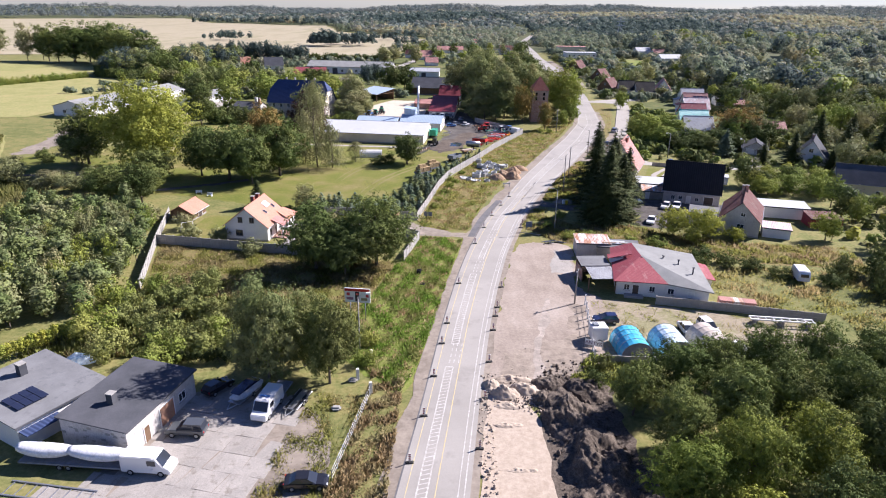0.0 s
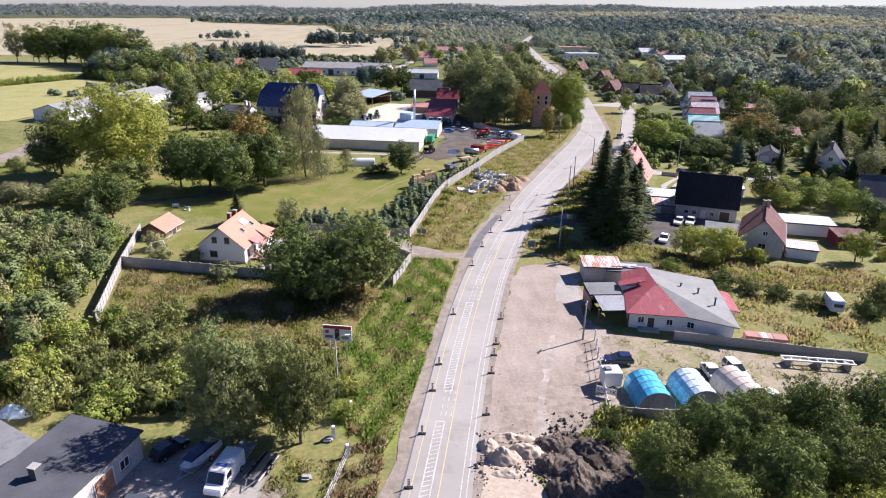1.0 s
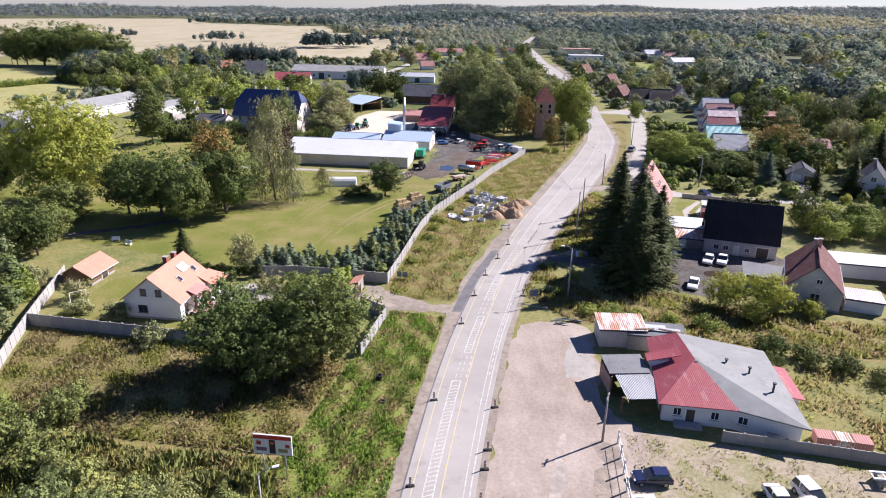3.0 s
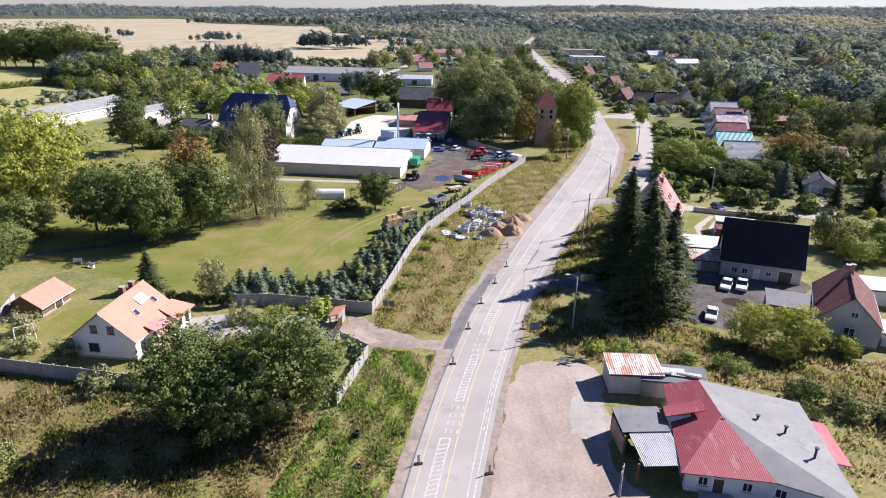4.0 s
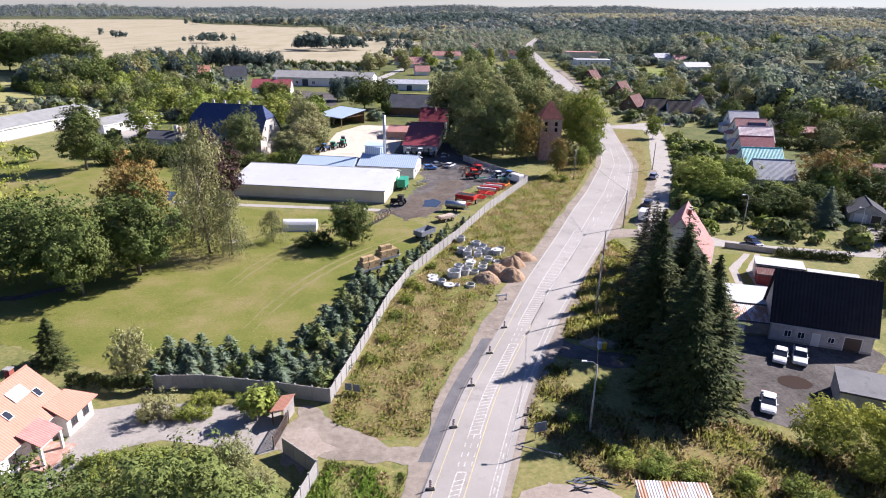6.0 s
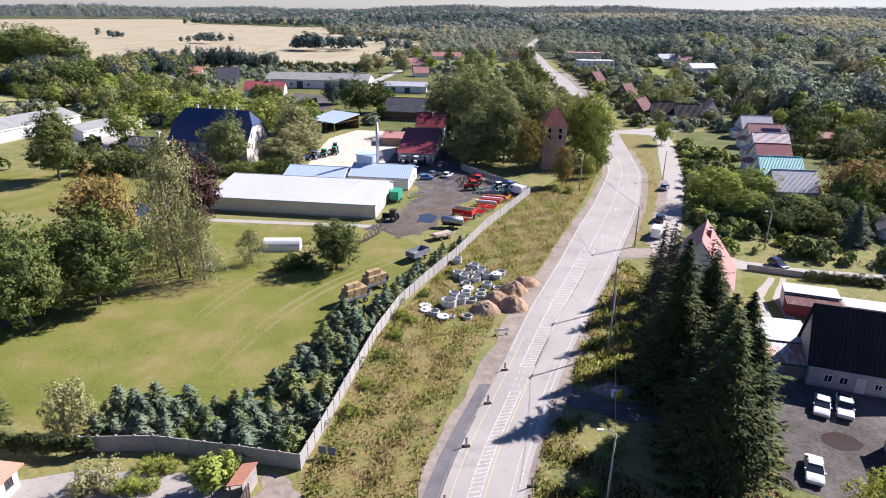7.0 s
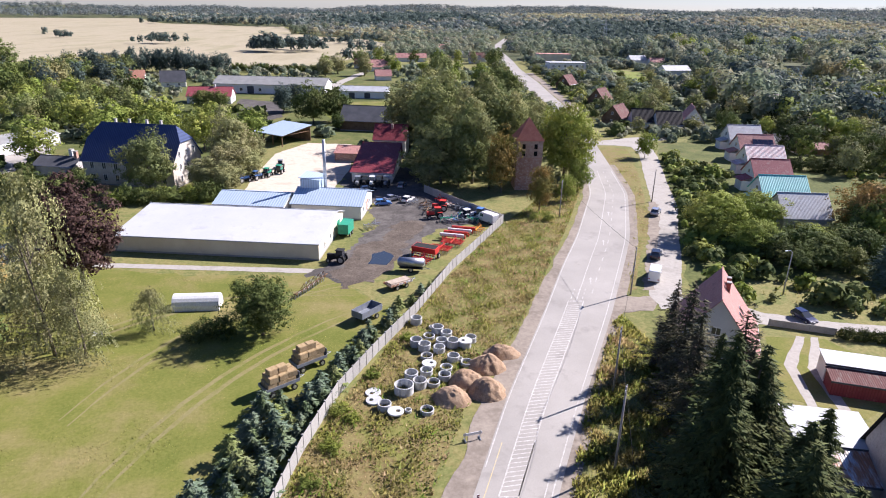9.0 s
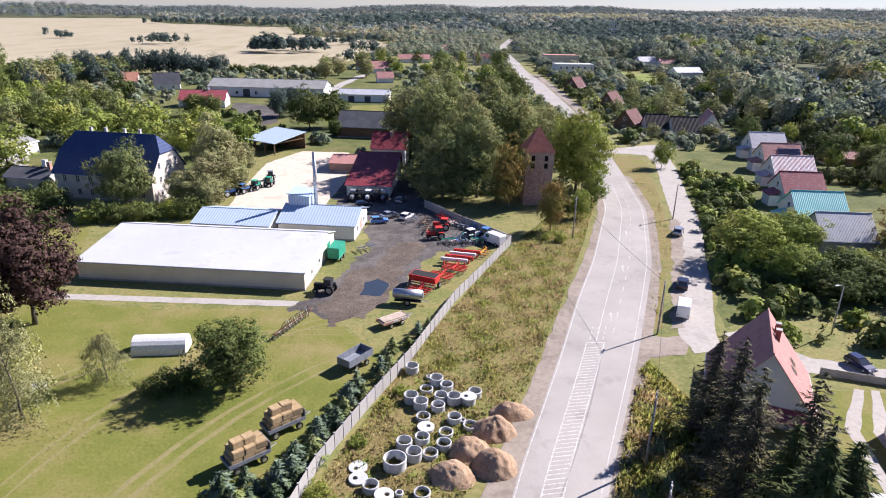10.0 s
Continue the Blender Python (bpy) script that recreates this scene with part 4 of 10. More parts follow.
# the strip of new tarmac along the left edge
tagged(ribbon("tarmac_strip", 131, 159, 0, 0, 0.064, M_TARMAC, None, ol=-1.7, orr=-0.15), "fresh dark tarmac strip beside the road", "pavement", "", "structure")
# lots, yards and verges
sheet("dirt_lot", [(5.0, 68), (6.2, 76), (8.4, 91), (11.2, 107), (14.0, 121), (16.5, 127.5), (20, 128.5), (26, 127), (26.5, 119), (25.0, 108), (24.4, 98), (22.6, 84), (19.5, 77), (18, 69)], 0.03, M_LOT, "packed pale dirt lot beside the road", 0.8, category="lot")
sheet("dirt_apron", [(20, 78), (24.5, 79), (28, 101), (24, 105), (22, 100)], 0.026, M_LOT, "trodden pale dirt before the yard", 0.4, category="lot")
sheet("workshop_yard", [(24.5, 78), (62, 84), (62, 93.5), (50, 94.5), (36, 98.5), (25.5, 101)], 0.022, earth("dusty yard", [(0.36, (0.22, 0.19, 0.125)), (0.46, (0.33, 0.28, 0.205)), (0.56, (0.20, 0.20, 0.085))], 0.06, 0.3, 2.2, [(0.3, (0.2, 0.17, 0.11)), (0.7, (0.36, 0.31, 0.235))], 0.4), "dusty gravel yard with dry grass", 0.5, category="yard")
M_RUT = earth("grey wheel rut", [(0.35, (0.27, 0.235, 0.20)), (0.5, (0.32, 0.28, 0.24)), (0.65, (0.40, 0.345, 0.295))], 0.3, 0.9, 4)


def rut(a, b, bend, gap=1.7, w=0.32, mat=None, label="faint wheel rut worn into the dirt lot", z=0.037):
    """Two shallow wheel marks curving from a to b."""
    a, b = Vector((*a, 0)), Vector((*b, 0))
    n = (b - a).normalized().cross(Vector((0, 0, 1)))
    for side in (-gap / 2, gap / 2):
        line = [a.lerp(b, f) + n * (side + bend * 4 * f * (1 - f)) for f in np.linspace(0, 1, 9)]
        ww = [w * (0.25 + 0.75 * math.sin(math.pi * f)) for f in np.linspace(0, 1, 9)]
        pts = [(p - n * q / 2).to_2d()[:] for p, q in zip(line, ww)] + [(p + n * q / 2).to_2d()[:] for p, q in zip(line[::-1], ww[::-1])]
        sheet("wheel_rut", pts, z, mat or M_RUT, label, 0.06, category="rut")


sheet("grey_track", [(12.6, 75), (14.0, 75), (15.0, 84.3), (16.8, 91.5), (19.0, 101), (18.4, 101), (15.6, 91.5), (14.0, 84.2)], 0.036, M_RUT, "grey gravelly strip along the dirt lot", 0.5, category="lot")
sheet("lot_patch", [(6.5, 72), (21, 72), (22.5, 84), (24, 97), (21.5, 97), (19, 86), (13, 84), (9, 81)], 0.0335, earth("churned dirt", [(0.36, (0.20, 0.17, 0.14)), (0.5, (0.27, 0.225, 0.18)), (0.66, (0.33, 0.28, 0.23))], 0.2, 0.9, 3.0), "churned darker dirt by the dig", 1.6, category="lot")
sheet("bare_strip", [(20.5, 112), (24.6, 111), (26.2, 121), (23, 124)], 0.036, M_SLAB, "broken grey paving by the carport", 0.5, category="lot")
sheet("lush_verge", [(-14, 80), (-5.5, 70), (-3.4, 76), (-1.0, 91), (2.6, 118), (4.4, 129.5), (-4.5, 131), (-8.6, 117), (-12.5, 100), (-15, 92)], 0.012, M_LUSH, "lush green roadside verge", 0.7, category="verge")
sheet("dry_verge", [(-6.2, 141), (-5.2, 137), (0, 134.6), (5.6, 135), (8, 150), (17, 180), (24, 196), (38, 231), (46, 252), (56, 281), (52, 285), (33, 252), (28, 244), (10.5, 205), (-1.2, 172)], 0.012, M_DRY, "dry weedy verge between wall and road", 0.4, category="verge")
sheet("dry_bank", [(19, 137), (25, 128), (50, 121), (64, 118), (80, 116), (84, 128), (62, 130), (44, 139), (33, 138), (24, 144)], 0.012, M_DRY, "dry grassy bank above the workshop", 0.5, category="verge")
sheet("wild_plot", [(-52, 100), (-31, 96), (-14, 94), (-9, 116), (-30, 119.5), (-59, 123.5)], 0.010, M_DRY, "overgrown plot of dry grass", 0.5, category="verge")
sheet("lawn", [(-33, 146), (-8, 150), (-2, 172), (9, 204), (-2, 216), (-8, 220), (-30, 219), (-46, 222), (-130, 214), (-130, 165), (-64, 158)], 0.012, M_LAWN, "wide mown lawn", 0.5, category="lawn")
M_TURF = earth("worn turf", [(0.34, (0.19, 0.175, 0.065)), (0.5, (0.215, 0.19, 0.085)), (0.66, (0.165, 0.165, 0.05))], 0.08, 0.4, 2.0)
for a, b, c in (((2, 218), (-30, 176), 7.0), ((0, 212), (-44, 184), 9.0), ((3, 206), (-22, 160), 5.0)):
    rut(a, b, c, 1.9, 0.75, M_TURF, "faint wheel track worn across the lawn", 0.0135)
sheet("park_lawn", [(-120, 226), (-48, 226), (-60, 262), (-72, 268), (-125, 262)], 0.012, M_LAWN, "mown park lawn", 0.6, category="lawn")
M_DRIVE = earth("grey paving", [(0.34, (0.25, 0.232, 0.205)), (0.5, (0.33, 0.305, 0.272)), (0.66, (0.29, 0.27, 0.24))], 0.1, 0.5, 3)
sheet("house_garden", [(-58, 124.5), (-35, 120.5), (-33, 124), (-42, 128), (-48, 142), (-55, 143)], 0.012, M_LAWN, "small mown garden lawn", 0.3, category="lawn")
sheet("driveway", [(-35, 122), (-33.5, 126), (-35.5, 139), (-29, 141), (-12, 140.5), (-10, 133), (-12, 131.5), (-24, 134), (-31.5, 130), (-31, 122)], 0.020, M_DRIVE, "grey paved driveway", 0.2, category="driveway")
sheet("lane", [(-11, 133), (-9.5, 141.5), (-4, 137.5), (2, 133.6), (6.2, 134), (5.6, 130.5), (0, 131.2), (-5, 131)], 0.024, M_SHOULDER, "pale gravel lane to the gate", 0.6, category="lane")
sheet("gate_gravel", [(-10.4, 135.4), (-5.8, 136), (-4.0, 133), (-6.3, 129.4), (-9.8, 130.9)], 0.026, M_LOT, "pale stony gravel before the gate", 1.2, category="lane")
sheet("side_lane", [(24.6, 160), (22.5, 156), (25.8, 154), (32, 151.5), (37, 151), (44, 152), (48, 148), (44.5, 141), (50, 138.5), (62, 147), (72, 155), (71, 160), (50, 163), (38, 155), (32, 155.5), (27, 158)], 0.022, M_YARD, "grey gravel yard and lane", 0.4, category="yard")
sheet("yard_joints", [(-32, 70), (-27, 72.5), (-20, 70.5), (-17.5, 64), (-18.5, 51), (-20, 38), (-46, 38), (-38, 52), (-34, 60)], 0.012, M_SHOULDER, "dirty joints between old concrete slabs", 0.3, category="yard")
sheet("dirt_patch", [(-19.2, 69), (-14.5, 66), (-12.6, 58), (-12.8, 48), (-18.2, 48), (-19.0, 58)], 0.026, M_SHOULDER, "bare brown dirt beside the slab yard", 0.9, category="yard")
slab_yard = thing("concrete_yard", pose(-24, 54, 0, 0, 0, -12), "cracked old concrete slab yard", "yard", "", "structure")
for i in range(-7, 3):
    for j in range(-6, 7):
        cx, cy = i * 3.04 + 1.5 * (j % 2) * 0.4, j * 3.04
        w = pose(-24, 54, 0, 0, 0, -12) @ Vector((cx, cy, 0))
        if w.y > 71.5 - 0.2 * abs(w.x + 27) or w.x > -18.6 + (w.y - 60) * 0.02 or w.x < -34.5 - max(0, 58 - w.y) * 0.9:
            continue
        bm = bmesh.new()
        c = [(-1.5, -1.5), (1.5, -1.5), (1.5, 1.5), (-1.5, 1.5)]
        cut = random.uniform(-0.9, 0.9)
        cells = [[(-1.5, -1.5), (1.5, -1.5), (1.5, 1.5), (-1.5, 1.5)]] if random.random() < 0.55 else [[(-1.5, -1.5), (cut, -1.5), (cut + random.uniform(-0.5, 0.5), 1.5), (-1.5, 1.5)], [(cut + 0.06, -1.5), (1.5, -1.5), (1.5, 1.5), (cut + 0.56, 1.5)]]
        for cell in cells:
            q = [(px + random.uniform(-0.05, 0.05), py + random.uniform(-0.05, 0.05)) for px, py in cell]
            a = [bm.verts.new((px, py, 0.05)) for px, py in q]
            b = [bm.verts.new((px, py, -0.02)) for px, py in q]
            f = bm.faces.new(a)
            if f.normal.z < 0:
                f.normal_flip()
            for k in range(4):
                bm.faces.new((a[k], b[k], b[(k + 1) % 4], a[(k + 1) % 4]))
        part("slab", bm, M_SLAB, slab_yard, "", pose(cx, cy, random.uniform(-0.008, 0.008), random.uniform(-0.15, 0.15), random.uniform(-0.15, 0.15), random.uniform(-0.6, 0.6)))
sheet("farmyard", [(-9, 219), (-1, 215), (4.5, 222), (9.5, 231), (16, 246), (30, 250), (13, 277), (9, 300), (0, 306), (-12, 300), (-9, 278), (0, 262), (1, 248), (-3, 232)], 0.018, M_YARD, "dark muddy farmyard", 1.3, category="yard")
sheet("mud_tracks", [(-5, 219), (-1, 214), (3, 216), (7, 224), (9, 236), (12, 250), (7, 252), (4, 240), (-1, 232), (-3, 225)], 0.024, M_MUD, "churned dark mud with wheel tracks", 1.3, category="yard")
sheet("hall_path", [(-60, 223.5), (-9, 220.5), (-7, 222.4), (-60, 225.5)], 0.016, M_TRACK, "pale concrete path along the hall", 0.1, category="path")
sheet("paved_court", [(-34, 272), (-12, 270), (-9, 300), (-12, 334), (-27, 336), (-35, 318), (-35, 297)], 0.024, earth("sandy court", [(0.35, (0.46, 0.39, 0.31)), (0.5, (0.56, 0.49, 0.40)), (0.65, (0.50, 0.43, 0.34))], 0.05, 0.4, 3), "pale sandy paved court", 0.2, category="yard")
sheet("side_road", [(51.3, 206), (56, 207), (57, 212), (64.3, 230.9), (69.8, 247), (76, 263), (81.5, 285), (91, 320), (96, 345), (110, 352), (110, 358), (92, 353), (78, 346), (70, 343), (70, 338.5), (82, 338), (87, 336), (86, 324), (77, 291), (71.5, 270), (65.6, 250), (58.8, 231.5), (51.3, 212)], 0.030, M_TRACK, "pale concrete side road", 0.15, category="road")
sheet("junction", [(42, 205), (50, 205.5), (52, 211), (44.5, 211)], 0.027, M_SHOULDER, "bare gravel crossing between two roads", 0.4, category="road")
sheet("island_verge", [(45, 212), (49.5, 214), (56, 231), (65, 250), (75, 290), (82, 318), (84, 332), (76, 336), (74, 330), (68, 290), (58, 243)], 0.012, M_DRY, "dry grass strip between the roads", 0.35, category="verge")
sheet("garden_grass", [(58, 181), (64, 197), (73, 196), (78, 184), (66, 176)], 0.012, M_LAWN, "bright mown front lawn", 0.2, category="lawn")
sheet("drive_track", [(60, 178), (61.3, 178), (64, 188), (70.2, 196.8), (69, 197), (62.6, 189)], 0.022, M_TRACK, "pale wheel track across the lawn", 0.08, category="path")
sheet("drive_track", [(63.5, 177), (65, 177), (67, 187), (72.2, 196.6), (71.2, 196.8), (65.5, 188)], 0.022, M_TRACK, "pale wheel track across the lawn", 0.08, category="path")
sheet("garage_drive", [(94.8, 198.5), (100.3, 198), (109.5, 215.5), (103, 217)], 0.026, M_DRIVE, "grey paved drive before the garage", 0.15, category="driveway")
sheet("garden_lane", [(58, 212), (64, 201.5), (72, 199.2), (88, 196.8), (101, 195.5), (101, 198.5), (88, 199.8), (76, 202), (68, 205), (61, 213)], 0.024, M_TRACK, "pale lane between gardens", 0.25, category="lane")
sheet("mud_ground", [(12, 40), (25, 40), (23, 60), (22.5, 74), (18, 76), (13.5, 75), (12, 66)], 0.026, M_MUD, "dark churned mud beside the dig", 0.6, category="ground")
sheet("sand_cut", [(3.8, 30), (5.0, 66), (6.8, 72), (11, 70), (12.4, 64), (12.2, 30)], 0.03, M_SAND, "dug pale sand beside the road", 0.4, category="excavation")
sheet("grain_field", [(-2600, 690), (-430, 605), (-337, 640), (-298, 668), (-230, 632), (-149, 630), (-82, 624), (-58, 690), (-34, 800), (-30, 1000), (-60, 1120), (-165, 1244), (-211, 1330), (-315, 1760), (-430, 1795), (-555, 1930), (-705, 2020), (-1060, 2740), (-1392, 2765), (-2600, 2300)], 0.10, M_FIELD, "wide pale harvested grain field", 4, 25, category="field")
sheet("field_track", [(-45, 481), (-40, 523), (-31, 590), (-33, 640), (-28, 640), (-25, 590), (-34, 523), (-38, 480)], 0.06, M_TRACK, "pale farm track between yards and field", 1.0, 8, category="lane")
sheet("meadow_field", [(-258, 352), (-229, 408), (-218, 414), (-168, 386), (-158, 345), (-168, 297), (-176, 268), (-230, 262)], 0.03, M_CORN, "pale green meadow field", 2, 10, category="field")
sheet("meadow_field", [(-700, 470), (-420, 560), (-331, 500), (-247, 482), (-232, 420), (-262, 362), (-700, 330)], 0.03, M_CORN, "pale grassy field strip behind a hedge", 2, 12, category="field")
sheet("corn_field", [(-300, 240), (-160, 232), (-124, 170), (-86, 148), (-98, 132), (-300, 130)], 0.03, M_CORN, "field of standing maize", 1.0, 5, category="field")
sheet("pasture", [(146, 512), (152, 503), (183, 615), (160, 634), (144, 547)], 0.03, M_LUSH, "bright green pasture", 1.0, 8, category="field")
sheet("river", [(243, 512), (262, 512), (284, 562), (340, 650), (352, 690), (334, 690), (318, 648), (270, 580)], 0.06, M_WATER, "still river bend between the trees", 1.0, 6, category="water")
sheet("dirt_track", [(-139, 200), (-133, 203), (-132, 222), (-133, 241), (-141, 262), (-152, 264), (-146, 245), (-141, 222)], 0.034, M_SHOULDER, "brown dirt track by the maize field", 1.2, category="lane")
sheet("park_lawn", [(-132, 190), (-131, 216), (-121, 226), (-112, 208), (-113, 186)], 0.02, M_LAWN, "bright mown grass behind the maize", 0.8, category="lawn")
sheet("park_path", [(-122, 176), (-107, 180), (-92, 175), (-77, 164), (-60, 173), (-56, 176), (-55, 174), (-60, 170.6), (-76, 161.6), (-92, 172.6), (-107, 177.6), (-122, 173.6)], 0.014, M_YARD, "worn grey path through the park", 0.6, category="path")
sheet("farm_court", [(-52, 376), (-46, 388), (-56, 430), (-78, 440), (-74, 416), (-66, 388)], 0.05, M_YARD, "grey paved yard before the far hall", 0.8, 6, category="yard")
sheet("white_court", [(-124, 312), (-109, 324), (-99, 306), (-106, 278), (-118, 284)], 0.05, M_TRACK, "pale concrete farm court", 0.5, category="yard")
sheet("bright_meadow", [(-26, 384), (-4, 400), (2, 440), (-22, 436), (-34, 410)], 0.03, M_LAWN, "mown grass between farm sheds", 0.8, 6, category="lawn")
sheet("puddle", [(1.8, 225), (5.2, 224.6), (6.6, 229), (4.5, 232), (2.2, 230.5)], 0.034, M_WATER, "shallow puddle in the farmyard", 0.3, category="water")
sheet("puddle", [(55.2 + 2.1 * math.cos(a), 148.7 + 1.7 * math.sin(a)) for a in np.linspace(0, 6.0, 14).tolist()], 0.036, M_PUDDLE, "dark brown puddle in the gravel yard", 0.2, category="water")


# ---- buildings ----
# the white house with an orange roof behind the park wall
t = house("house", -40.85, 131.9, 83.5, 10.6, 9.2, 3.3, 7.0, M_STUCCO, M_TILE, "white rendered house with orange tiled roof", wins=(("W", 1.3, 3.9, 1.0, 1.2), ("W", -1.2, 3.9, 1.0, 1.2), ("W", -1.6, 1.0, 1.5, 1.3), ("S", -3.6, 0.9, 1.0, 1.5), ("S", 3.8, 0.9, 1.6, 1.4), ("N", -2, 0.9, 1.2, 1.3), ("N", 2.5, 0.9, 1.2, 1.3), ("E", 0, 3.9, 1.0, 1.2)), doors=(("S", -0.6, 1.1, 2.1, M_DARKFRAME),), chimneys=((2.4, 1.4, 7.35, 0.7, M_CHIMNEY), (4.2, 1.0, 7.45, 0.7, M_CHIMNEY)), skylights=((2.0, 0.66, 2.2, 1.5, M_PLASTIC), (-0.9, 0.45, 0.8, 1.1, M_GLASS), (3.6, 0.45, 0.8, 1.1, M_GLASS)), frame_mat=M_DARKFRAME)
part("porch_roof", roof_slab([(-2.4, -4.4, 3.9), (-2.4, -7.0, 2.75), (1.0, -7.0, 2.75), (1.0, -4.4, 3.9)]), M_OLDRED, t)
for px in (-2.2, 0.8):
    part("porch_post", boxes((px - 0.15, px + 0.15, -6.85, -6.55, 0, 2.7)), M_STUCCO, t)
part("porch_step", boxes((-3.0, 1.6, -7.6, -4.6, -0.2, 0.22)), M_BRICK, t)
part("wing_wall", boxes((2.8, 7.2, -6.0, -2.0, -0.2, 2.7)), M_STUCCO, t)
part("wing_roof", roof_slab([(2.4, -6.6, 2.6), (7.7, -6.6, 2.6), (6.0, -3.9, 4.2), (2.4, -3.9, 4.2)]), M_TILE, t)
part("wing_roof", roof_slab([(7.7, -6.6, 2.6), (7.7, -1.6, 2.6), (6.0, -3.9, 4.2)]), M_TILE, t)
part("wing_roof", roof_slab([(2.4, -3.9, 4.2), (6.0, -3.9, 4.2), (7.7, -1.6, 2.6), (2.4, -1.6, 2.6)]), M_TILE, t)
for u in (4.0, 6.0):
    window(t, pose(u, -6.0, 0.9), 1.0, 1.4, M_DARKFRAME)
t = house("garden_shed", -59.6, 142.0, 82.5, 6.4, 5.2, 2.0, 3.5, M_WOOD, M_TILE, "brown wooden garden shed with orange tiled roof", "shed", over=0.6, doors=(("S", 0.5, 1.6, 1.9, M_DARKFRAME),))
# the long farm hall with its office
house("farm_hall", -26.6, 239.2, -6.2, 40.2, 21.0, 3.3, 5.0, M_CREAM, M_WHITESHEET, "long low farm hall with white sheet roof and cream walls", "hall", over=0.3, ridge_y=5.0, wins=(("E", -6, 1.2, 1.0, 1.0), ("E", -1, 1.2, 1.0, 1.0)), doors=(("E", 6, 2.4, 2.8, M_GREENP),))
t = house("farm_workshop", -9.0, 258.5, -6.8, 16.0, 13.0, 3.3, 5.3, M_STUCCO, M_BLUESHEET, "white farm workshop with pale blue sheet roof", "workshop", over=0.4, wins=(("E", -3.5, 1.2, 1.2, 1.2), ("E", 3, 1.2, 1.2, 1.2)), doors=(("E", 0, 2.6, 3.0, M_RUSTSHEET),))
part("roof_box", boxes((-7.5, -3.0, -0.5, 5.5, 4.0, 7.4)), M_BLUESHEET, t)
part("roof_box_lid", roof_slab([(-7.8, -0.8, 7.9), (-2.7, -0.8, 7.3), (-2.7, 5.8, 7.3), (-7.8, 5.8, 7.9)]), M_BLUESHEET, t)
ch = part("flue", tubes(((-2.2, 2.0, 4.6), (-2.2, 2.0, 16.4), 0.42, 0.36), n=12), M_STEEL, t, "tall steel flue stack")
for zz in (10.0, 13.4):
    part("flue_collar", tubes(((-2.2, 2.0, zz), (-2.2, 2.0, zz + 0.25), 0.5), n=12), M_STEEL, ch)
house("farm_store", -26.5, 257.5, -6.8, 16.0, 11.5, 3.1, 4.6, M_STUCCO, M_BLUESHEET, "low farm store with pale blue sheet roof", "shed", over=0.3)
# manor
wins = [("S", u, z, 1.1, 1.7) for z in (1.2, 4.3) for u in (-10, -6.6, -3.3, 0, 3.3, 6.6, 10)] + [("E", u, z, 1.0, 1.6) for z in (1.2, 4.3, 7.6) for u in (-3.6, 0, 3.6)]
t = house("manor_house", -62.9, 284.6, -10.5, 25.4, 14.6, 6.6, 15.0, M_OLDPLASTER, M_BLUEROOF, "old white manor house with steep dark blue roof", over=0.45, half_hip=0.42, wins=wins, chimneys=tuple((u, 0.9, 16.0, 0.55, M_GREYSTUCCO) for u in (-7, -3, 2, 6)))
house("cottage", -88.0, 291.0, -10.5, 12.0, 8.0, 2.8, 4.6, M_GREYSTUCCO, M_SLATE, "low grey cottage beside the manor", "house", over=0.3, chimneys=((3.0, 0.5, 6.6, 1.0, M_STUCCO), (5.0, -0.5, 6.4, 0.9, M_BRICK)))
# church tower
t = thing("church_tower", pose(40.3, 281.2, 0, 0, 0, 1), "old brick church tower with red pyramid roof", "tower")
part("wall", boxes((-3.4, 3.4, -3.4, 3.4, -0.3, 13.4)), M_BRICK, t)
M_PALEBRICK = surface("weathered pale brick", (0.36, 0.25, 0.20), (0.47, 0.36, 0.30), 0.7, 7, 0.95, bump=0.5, stain=(0.30, 0.18, 0.14), stain_at=0.56)
part("upper_wall", boxes((-3.43, 3.43, -3.43, 3.43, 8.9, 12.9)), M_PALEBRICK, t, "pale weathered brick storey")
part("cornice", boxes((-3.55, 3.55, -3.55, 3.55, 12.9, 13.4)), M_PALEBRICK, t)
part("string_course", boxes((-3.5, 3.5, -3.5, 3.5, 8.6, 8.9)), M_BRICK, t)
bm = bmesh.new()
e = [bm.verts.new(p) for p in ((-3.8, -3.8, 13.3), (3.8, -3.8, 13.3), (3.8, 3.8, 13.3), (-3.8, 3.8, 13.3))]
a = bm.verts.new((0, 0, 19.0))
bm.faces.new(e[::-1])
for i in range(4):
    bm.faces.new((e[i], e[(i + 1) % 4], a))
part("roof", bm, surface("tower roof tiles", (0.42, 0.14, 0.09), (0.52, 0.20, 0.13), 0.8, 6, 0.8, bump=0.5), t)
# flat black boxes paint the dark insides of the tower windows
M_OPENING = plain("black window opening", (0.012, 0.011, 0.010), 0.9, 0, 0.1)
for u in (-1.6, 1.6):
    for zz in (9.3, 11.2):
        part("black_window", boxes((u - 0.42, u + 0.42, -3.50, -3.43, zz, zz + 1.25)), M_OPENING, t)
        part("black_window", boxes((3.43, 3.50, u - 0.42, u + 0.42, zz, zz + 1.25)), M_OPENING, t)
        part("black_window", boxes((-3.50, -3.43, u - 0.42, u + 0.42, zz, zz + 1.25)), M_OPENING, t)
